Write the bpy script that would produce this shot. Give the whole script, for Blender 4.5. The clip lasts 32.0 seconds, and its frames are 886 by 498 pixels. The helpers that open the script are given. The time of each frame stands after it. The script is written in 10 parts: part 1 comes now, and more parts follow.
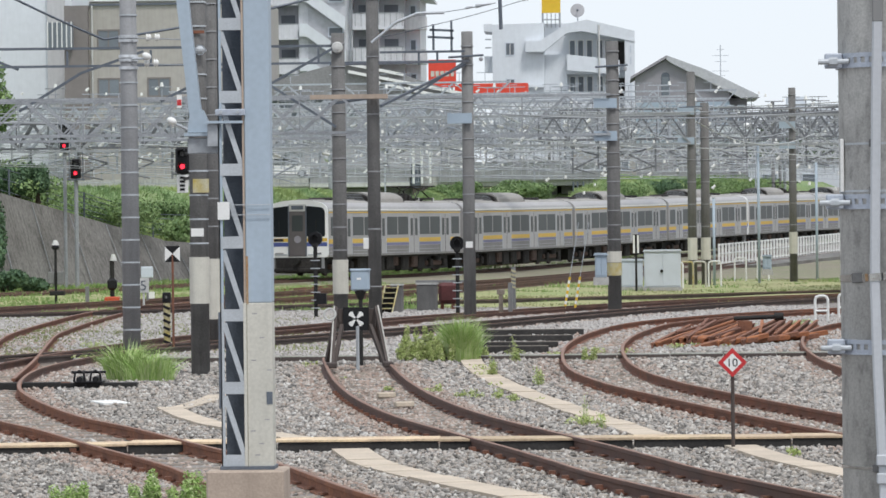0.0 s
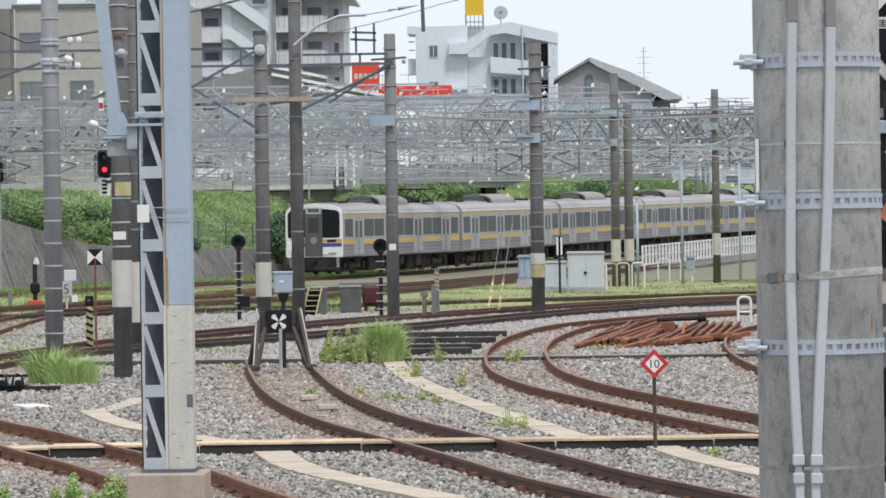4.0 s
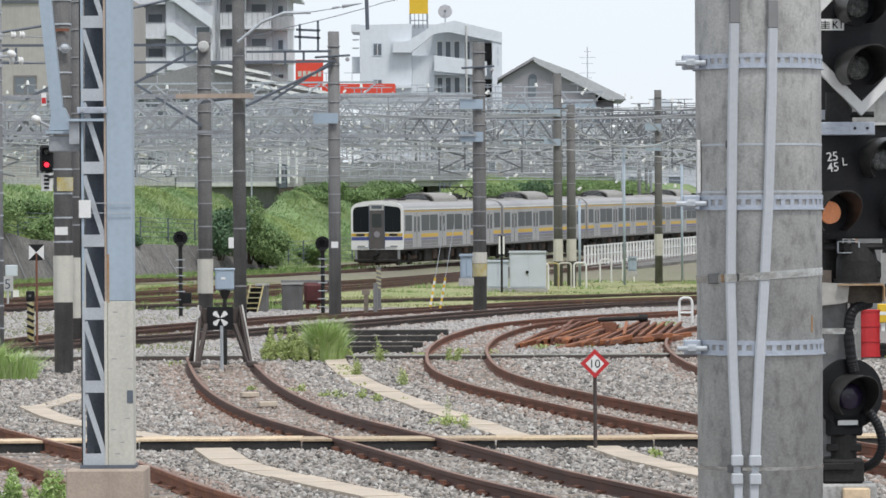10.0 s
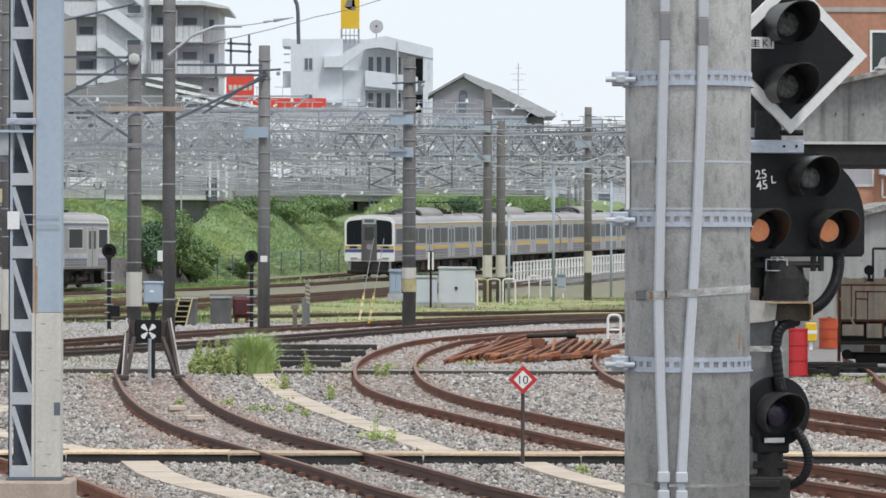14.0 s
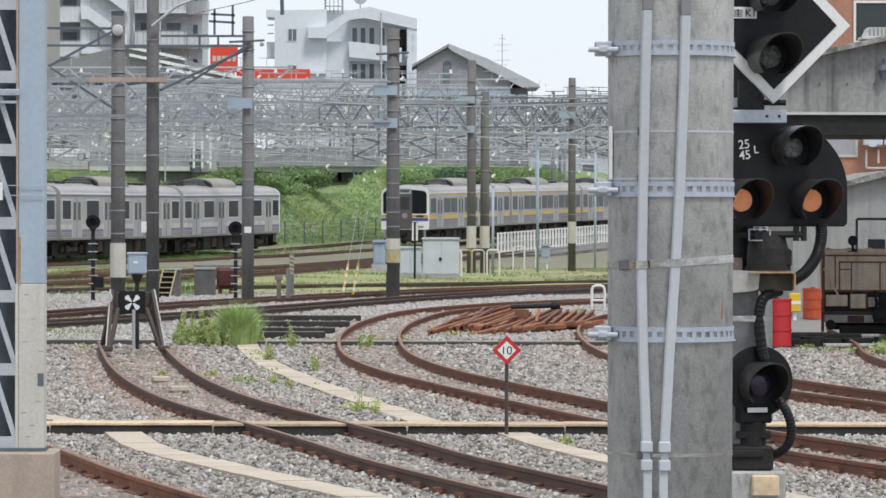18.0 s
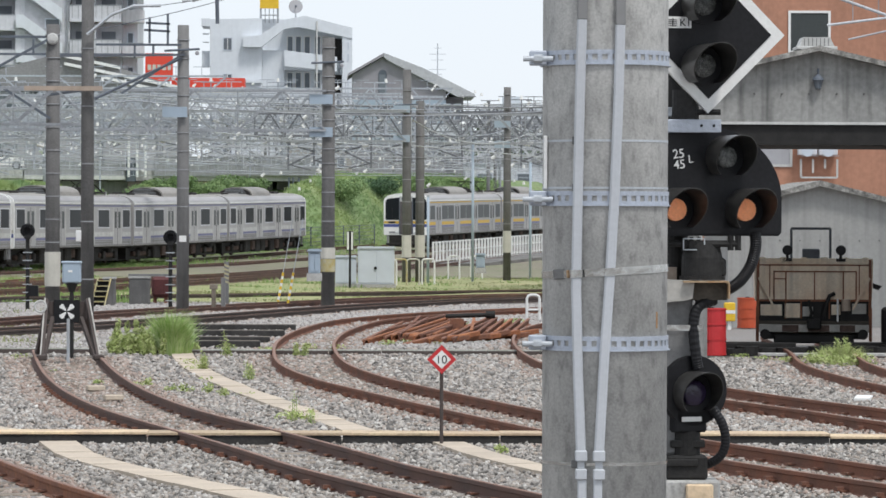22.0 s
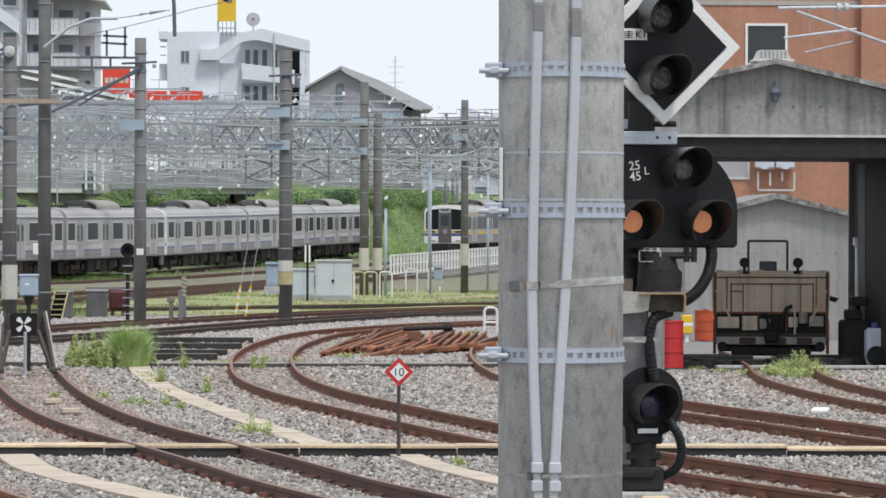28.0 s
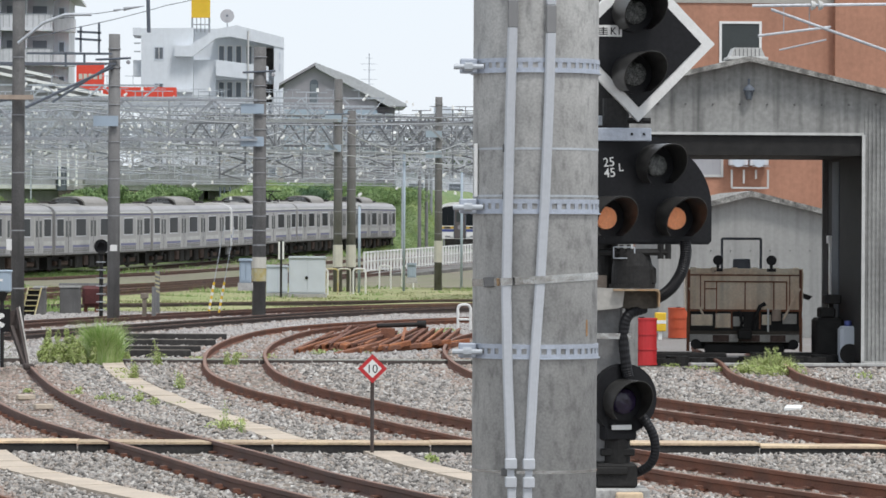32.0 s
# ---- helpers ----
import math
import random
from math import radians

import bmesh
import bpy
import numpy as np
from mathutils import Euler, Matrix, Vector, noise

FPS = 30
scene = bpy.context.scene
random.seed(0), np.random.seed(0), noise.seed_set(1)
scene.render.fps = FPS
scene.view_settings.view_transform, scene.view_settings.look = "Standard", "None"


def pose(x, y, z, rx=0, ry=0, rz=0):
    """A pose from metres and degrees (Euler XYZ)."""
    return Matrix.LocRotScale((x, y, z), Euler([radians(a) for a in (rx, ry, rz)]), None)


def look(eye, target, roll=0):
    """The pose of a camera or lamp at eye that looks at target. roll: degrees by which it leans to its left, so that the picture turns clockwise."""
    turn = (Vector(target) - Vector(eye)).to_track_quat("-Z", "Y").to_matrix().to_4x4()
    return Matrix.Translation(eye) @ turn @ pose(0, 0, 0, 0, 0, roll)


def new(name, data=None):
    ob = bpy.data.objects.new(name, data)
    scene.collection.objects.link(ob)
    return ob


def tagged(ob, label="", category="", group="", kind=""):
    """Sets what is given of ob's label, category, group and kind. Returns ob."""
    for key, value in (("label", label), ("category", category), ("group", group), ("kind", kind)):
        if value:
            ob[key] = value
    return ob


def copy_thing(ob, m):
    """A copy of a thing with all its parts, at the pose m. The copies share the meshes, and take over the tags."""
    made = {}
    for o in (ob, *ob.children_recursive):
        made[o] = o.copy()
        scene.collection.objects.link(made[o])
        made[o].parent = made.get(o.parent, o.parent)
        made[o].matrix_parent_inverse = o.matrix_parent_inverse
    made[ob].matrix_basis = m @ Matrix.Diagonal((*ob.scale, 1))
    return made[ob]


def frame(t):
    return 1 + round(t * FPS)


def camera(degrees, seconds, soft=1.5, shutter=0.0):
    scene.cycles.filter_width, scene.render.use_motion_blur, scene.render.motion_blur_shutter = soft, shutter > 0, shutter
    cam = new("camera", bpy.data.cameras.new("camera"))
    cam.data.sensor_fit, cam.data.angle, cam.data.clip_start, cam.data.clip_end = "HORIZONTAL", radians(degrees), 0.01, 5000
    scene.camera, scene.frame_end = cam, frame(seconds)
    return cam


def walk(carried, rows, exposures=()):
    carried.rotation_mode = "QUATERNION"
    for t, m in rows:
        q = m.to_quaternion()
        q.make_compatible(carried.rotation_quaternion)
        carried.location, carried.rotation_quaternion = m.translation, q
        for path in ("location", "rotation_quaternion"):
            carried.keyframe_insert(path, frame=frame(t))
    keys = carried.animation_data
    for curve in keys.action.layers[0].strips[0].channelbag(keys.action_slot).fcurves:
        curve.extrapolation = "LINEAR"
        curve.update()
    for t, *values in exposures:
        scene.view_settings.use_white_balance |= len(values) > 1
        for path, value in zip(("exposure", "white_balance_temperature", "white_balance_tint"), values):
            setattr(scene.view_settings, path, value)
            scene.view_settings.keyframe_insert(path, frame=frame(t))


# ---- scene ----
# camera: long lens on a platform end, swept slowly to the right
cam = camera(math.degrees(2 * math.atan(784 / 7000)), 32.0, soft=1.6)
walk(cam, [
    (0, look((-0.0372, 0, 2.5603), (-4.358, 99.905, 1.966), -0.678)),
    (0.5, look((-0.0300, 0, 2.5573), (-4.280, 99.907, 1.883), -0.686)),
    (1, look((-0.0255, 0, 2.5577), (-3.777, 99.928, 1.958), -0.859)),
    (1.5, look((-0.0223, 0, 2.5597), (-3.841, 99.925, 1.958), -0.941)),
    (2, look((-0.0143, 0, 2.5594), (-3.483, 99.939, 2.096), -0.991)),
    (2.5, look((-0.0145, 0, 2.5562), (-3.158, 99.949, 1.982), -1.098)),
    (3, look((-0.0145, 0, 2.5562), (-2.983, 99.954, 1.914), -1.172)),
    (3.5, look((-0.0097, 0, 2.5565), (-2.689, 99.962, 1.922), -1.009)),
    (5.5, look((-0.0055, 0, 2.5562), (-1.944, 99.981, 2.289), -0.587)),
    (6, look((-0.0058, 0, 2.5546), (-1.694, 99.985, 2.245), -0.536)),
    (6.5, look((-0.0069, 0, 2.5563), (-1.535, 99.988, 2.291), -0.673)),
    (7, look((-0.0040, 0, 2.5560), (-1.644, 99.986, 2.134), -0.680)),
    (7.5, look((-0.0045, 0, 2.5557), (-1.583, 99.986, 2.076), -0.678)),
    (8, look((-0.0051, 0, 2.5548), (-1.497, 99.987, 1.974), -0.607)),
    (8.5, look((-0.0036, 0, 2.5535), (-1.316, 99.991, 2.524), -0.586)),
    (9, look((-0.0010, 0, 2.5531), (-1.067, 99.993, 2.114), -0.732)),
    (9.5, look((-0.0052, 0, 2.5552), (-1.002, 99.994, 2.040), -0.625)),
    (10, look((-0.0021, 0, 2.5544), (-0.955, 99.994, 1.944), -0.355)),
    (10.5, look((-0.0016, 0, 2.5564), (-0.768, 99.995, 1.959), -0.373)),
    (11, look((0.0007, 0, 2.5552), (-0.533, 99.997, 2.085), -0.328)),
    (11.5, look((-0.0022, 0, 2.5536), (-0.123, 99.999, 2.192), -0.200)),
    (12, look((-0.0011, 0, 2.5519), (-0.011, 99.999, 2.096), -0.282)),
    (12.5, look((-0.0038, 0, 2.5544), (-0.079, 99.999, 2.148), -0.280)),
    (13, look((0.0001, 0, 2.5534), (0.000, 100.000, 2.282), 0.000)),
    (13.5, look((0.0009, 0, 2.5516), (0.481, 99.998, 2.280), 0.084)),
    (14, look((0.0002, 0, 2.5506), (0.834, 99.996, 2.329), 0.162)),
    (14.5, look((0.0028, 0, 2.5511), (0.857, 99.996, 2.272), 0.157)),
    (16.5, look((-0.0007, 0, 2.5512), (1.320, 99.989, 1.894), 0.324)),
    (17, look((-0.0013, 0, 2.5478), (1.020, 99.992, 1.758), 0.357)),
    (17.5, look((0.0028, 0, 2.5481), (0.954, 99.991, 1.650), 0.206)),
    (18, look((0.0048, 0, 2.5476), (1.241, 99.988, 1.592), 0.114)),
    (18.5, look((0.0034, 0, 2.5473), (1.544, 99.984, 1.630), -0.010)),
    (19, look((0.0013, 0, 2.5477), (1.572, 99.983, 1.568), 0.033)),
    (19.5, look((0.0022, 0, 2.5475), (1.491, 99.986, 1.731), 0.267)),
    (20, look((0.0038, 0, 2.5484), (1.520, 99.986, 1.773), 0.125)),
    (20.5, look((0.0049, 0, 2.5482), (1.737, 99.983, 1.902), 0.134)),
    (21, look((0.0056, 0, 2.5475), (2.236, 99.973, 1.897), 0.096)),
    (21.5, look((0.0064, 0, 2.5464), (2.462, 99.968, 1.990), 0.095)),
    (22, look((0.0065, 0, 2.5471), (2.880, 99.956, 1.828), 0.177)),
    (22.5, look((0.0068, 0, 2.5453), (3.178, 99.946, 1.714), 0.126)),
    (23, look((0.0090, 0, 2.5459), (3.149, 99.946, 1.587), 0.000)),
    (23.5, look((0.0082, 0, 2.5454), (3.257, 99.943, 1.651), 0.041)),
    (24, look((0.0079, 0, 2.5466), (3.337, 99.942, 1.829), 0.120)),
    (24.5, look((0.0089, 0, 2.5470), (3.245, 99.948, 2.500), -0.065)),
    (25, look((0.0121, 0, 2.5457), (3.504, 99.939, 2.661), -0.022)),
    (25.5, look((0.0137, 0, 2.5445), (3.720, 99.931, 2.709), 0.011)),
    (27.5, look((0.0132, 0, 2.5435), (3.670, 99.933, 2.208), 0.193)),
    (28, look((0.0132, 0, 2.5432), (3.954, 99.922, 2.153), 0.140)),
    (28.5, look((0.0132, 0, 2.5417), (4.253, 99.909, 2.014), 0.070)),
    (29, look((0.0108, 0, 2.5443), (4.330, 99.905, 2.015), -0.079)),
    (29.5, look((0.0121, 0, 2.5409), (4.160, 99.914, 2.288), 0.053)),
    (30, look((0.0094, 0, 2.5412), (4.298, 99.907, 2.177), 0.212)),
    (30.5, look((0.0095, 0, 2.5401), (4.492, 99.899, 2.121), 0.175)),
    (31, look((0.0094, 0, 2.5416), (4.592, 99.894, 2.240), 0.237)),
    (31.5, look((0.0092, 0, 2.5404), (4.626, 99.893, 2.138), 0.259)),
    (32, look((0.0106, 0, 2.5389), (4.618, 99.893, 2.079), 0.278)),
], exposures=[(0, 0.0), (32, 0.0)])

# world, sun
world = bpy.data.worlds.new("sky")
scene.world = world
world.use_nodes = True
wn = world.node_tree
sky = wn.nodes.new("ShaderNodeTexSky")
sky.sky_type = 'NISHITA'
sky.sun_disc = False
sky.sun_elevation = radians(60)
sky.sun_rotation = radians(150)
sky.air_density, sky.dust_density, sky.ozone_density = 1.0, 1.0, 1.0
# a thin even cloud cover lies over the clear sky
cover = wn.nodes.new("ShaderNodeMix")
cover.data_type = 'RGBA'
cover.inputs[0].default_value = 0.86
cover.inputs[7].default_value = (8.5, 9.1, 9.9, 1)
wn.links.new(sky.outputs[0], cover.inputs[6])
wn.links.new(cover.outputs[2], wn.nodes["Background"].inputs[0])
wn.nodes["Background"].inputs[1].default_value = 0.108
sun_data = bpy.data.lights.new("sun", 'SUN')
sun_data.energy, sun_data.angle, sun_data.color = 2.3, radians(12), (1.0, 0.98, 0.96)
sun = new("sun", sun_data)
sun.matrix_world = look((0, 0, 50), (-14, 24, 0))


# ---- materials ----
def mat(name, col, rough=0.7, metal=0.0, var=0.25, scale=4.0, bump=0.15, col2=None, fine=60.0, emit=0.0, spread=0.0, streak=0.0, spec=0.5, blotch=0.0):
    """Procedural surface: two scales of noise in colour, fine relief, vertical streaks, a shift from piece to piece."""
    m = bpy.data.materials.new(name)
    m.use_nodes = True
    nt = m.node_tree
    b = nt.nodes["Principled BSDF"]
    b.inputs["Roughness"].default_value, b.inputs["Metallic"].default_value = rough, metal
    b.inputs["Specular IOR Level"].default_value = spec
    tc = nt.nodes.new("ShaderNodeTexCoord")

    def noise_node(s, detail, stretch=None):
        n = nt.nodes.new("ShaderNodeTexNoise")
        n.inputs["Scale"].default_value, n.inputs["Detail"].default_value = s, detail
        if stretch:
            mp = nt.nodes.new("ShaderNodeMapping")
            mp.inputs["Scale"].default_value = stretch
            nt.links.new(tc.outputs["Object"], mp.inputs[0])
            nt.links.new(mp.outputs[0], n.inputs["Vector"])
        else:
            nt.links.new(tc.outputs["Object"], n.inputs["Vector"])
        return n

    def mixed(fac, a, bcol, kind='MIX'):
        mx = nt.nodes.new("ShaderNodeMix")
        mx.data_type, mx.blend_type = 'RGBA', kind
        for sock, v in ((mx.inputs[0], fac), (mx.inputs[6], a), (mx.inputs[7], bcol)):
            if isinstance(v, bpy.types.NodeSocket):
                nt.links.new(v, sock)
            elif isinstance(v, float):
                sock.default_value = v
            else:
                sock.default_value = (*v, 1)
        return mx.outputs[2]

    def ramp(src, lo, hi):
        r = nt.nodes.new("ShaderNodeMapRange")
        r.inputs["From Min"].default_value, r.inputs["From Max"].default_value = lo, hi
        nt.links.new(src, r.inputs[0])
        return r.outputs[0]

    big, small = noise_node(scale, 4), noise_node(fine, 3)
    dark = tuple(c * (1 - var) for c in col)
    base = mixed(ramp(big.outputs[0], 0.32, 0.68), col2 or dark, col)
    grain = mixed(ramp(small.outputs[0], 0.25, 0.75), (1 - var,) * 3, (1 + var * 0.4,) * 3)
    base = mixed(1.0, base, grain, 'MULTIPLY')
    if blotch:
        bl = noise_node(30.0, 7, (1.0, 1.0, 0.5))
        bg = mixed(ramp(bl.outputs[0], 0.50, 0.70), (1.0, 1.0, 1.0), (1 - blotch,) * 3)
        base = mixed(1.0, base, bg, 'MULTIPLY')
        pit = noise_node(220.0, 2)
        pg = mixed(ramp(pit.outputs[0], 0.66, 0.72), (1.0, 1.0, 1.0), (1 - blotch,) * 3)
        base = mixed(1.0, base, pg, 'MULTIPLY')
    if streak:
        st = noise_node(6.0, 4, (1.0, 1.0, 0.06))
        sg = mixed(ramp(st.outputs[0], 0.45, 0.75), (1.0, 1.0, 1.0), (1 - streak,) * 3)
        base = mixed(1.0, base, sg, 'MULTIPLY')
    if spread:
        oi = nt.nodes.new("ShaderNodeObjectInfo")
        og = mixed(oi.outputs["Random"], (1 - spread,) * 3, (1 + spread,) * 3)
        base = mixed(1.0, base, og, 'MULTIPLY')
    nt.links.new(base, b.inputs["Base Color"])
    if bump:
        bp = nt.nodes.new("ShaderNodeBump")
        bp.inputs["Strength"].default_value, bp.inputs["Distance"].default_value = bump, 0.02
        nt.links.new(small.outputs[0], bp.inputs["Height"])
        nt.links.new(bp.outputs[0], b.inputs["Normal"])
    if emit:
        nt.links.new(base, b.inputs["Emission Color"])
        b.inputs["Emission Strength"].default_value = emit
    return m


def island_mat(name, cols, rough=0.85, seed_scale=1.0, tint=None, patch=0.35):
    """Colour drawn piece by piece from a few tones (stones, leaves); tint: a second hue that comes in patches."""
    m = bpy.data.materials.new(name)
    m.use_nodes = True
    nt = m.node_tree
    b = nt.nodes["Principled BSDF"]
    b.inputs["Roughness"].default_value = rough
    g = nt.nodes.new("ShaderNodeNewGeometry")
    r = nt.nodes.new("ShaderNodeValToRGB")
    r.color_ramp.elements[0].color = (*cols[0], 1)
    r.color_ramp.elements[1].color = (*cols[-1], 1)
    for i, c in enumerate(cols[1:-1]):
        e = r.color_ramp.elements.new((i + 1) / (len(cols) - 1))
        e.color = (*c, 1)
    nt.links.new(g.outputs["Random Per Island"], r.inputs[0])
    n = nt.nodes.new("ShaderNodeTexNoise")
    n.inputs["Scale"].default_value = 25 * seed_scale
    mx = nt.nodes.new("ShaderNodeMix")
    mx.data_type, mx.blend_type = 'RGBA', 'MULTIPLY'
    mx.inputs[0].default_value = 0.45
    nt.links.new(r.outputs[0], mx.inputs[6])
    nt.links.new(n.outputs[0], mx.inputs[7])
    last = mx.outputs[2]
    if tint:
        tc = nt.nodes.new("ShaderNodeTexCoord")
        pn = nt.nodes.new("ShaderNodeTexNoise")
        pn.inputs["Scale"].default_value, pn.inputs["Detail"].default_value = patch, 3
        nt.links.new(tc.outputs["Object"], pn.inputs["Vector"])
        mr = nt.nodes.new("ShaderNodeMapRange")
        mr.inputs["From Min"].default_value, mr.inputs["From Max"].default_value, mr.inputs["To Max"].default_value = 0.45, 0.65, 0.75
        nt.links.new(pn.outputs[0], mr.inputs[0])
        tm = nt.nodes.new("ShaderNodeMix")
        tm.data_type = 'RGBA'
        tm.inputs[7].default_value = (*tint, 1)
        nt.links.new(mr.outputs[0], tm.inputs[0])
        nt.links.new(last, tm.inputs[6])
        last = tm.outputs[2]
    nt.links.new(last, b.inputs["Base Color"])
    return m


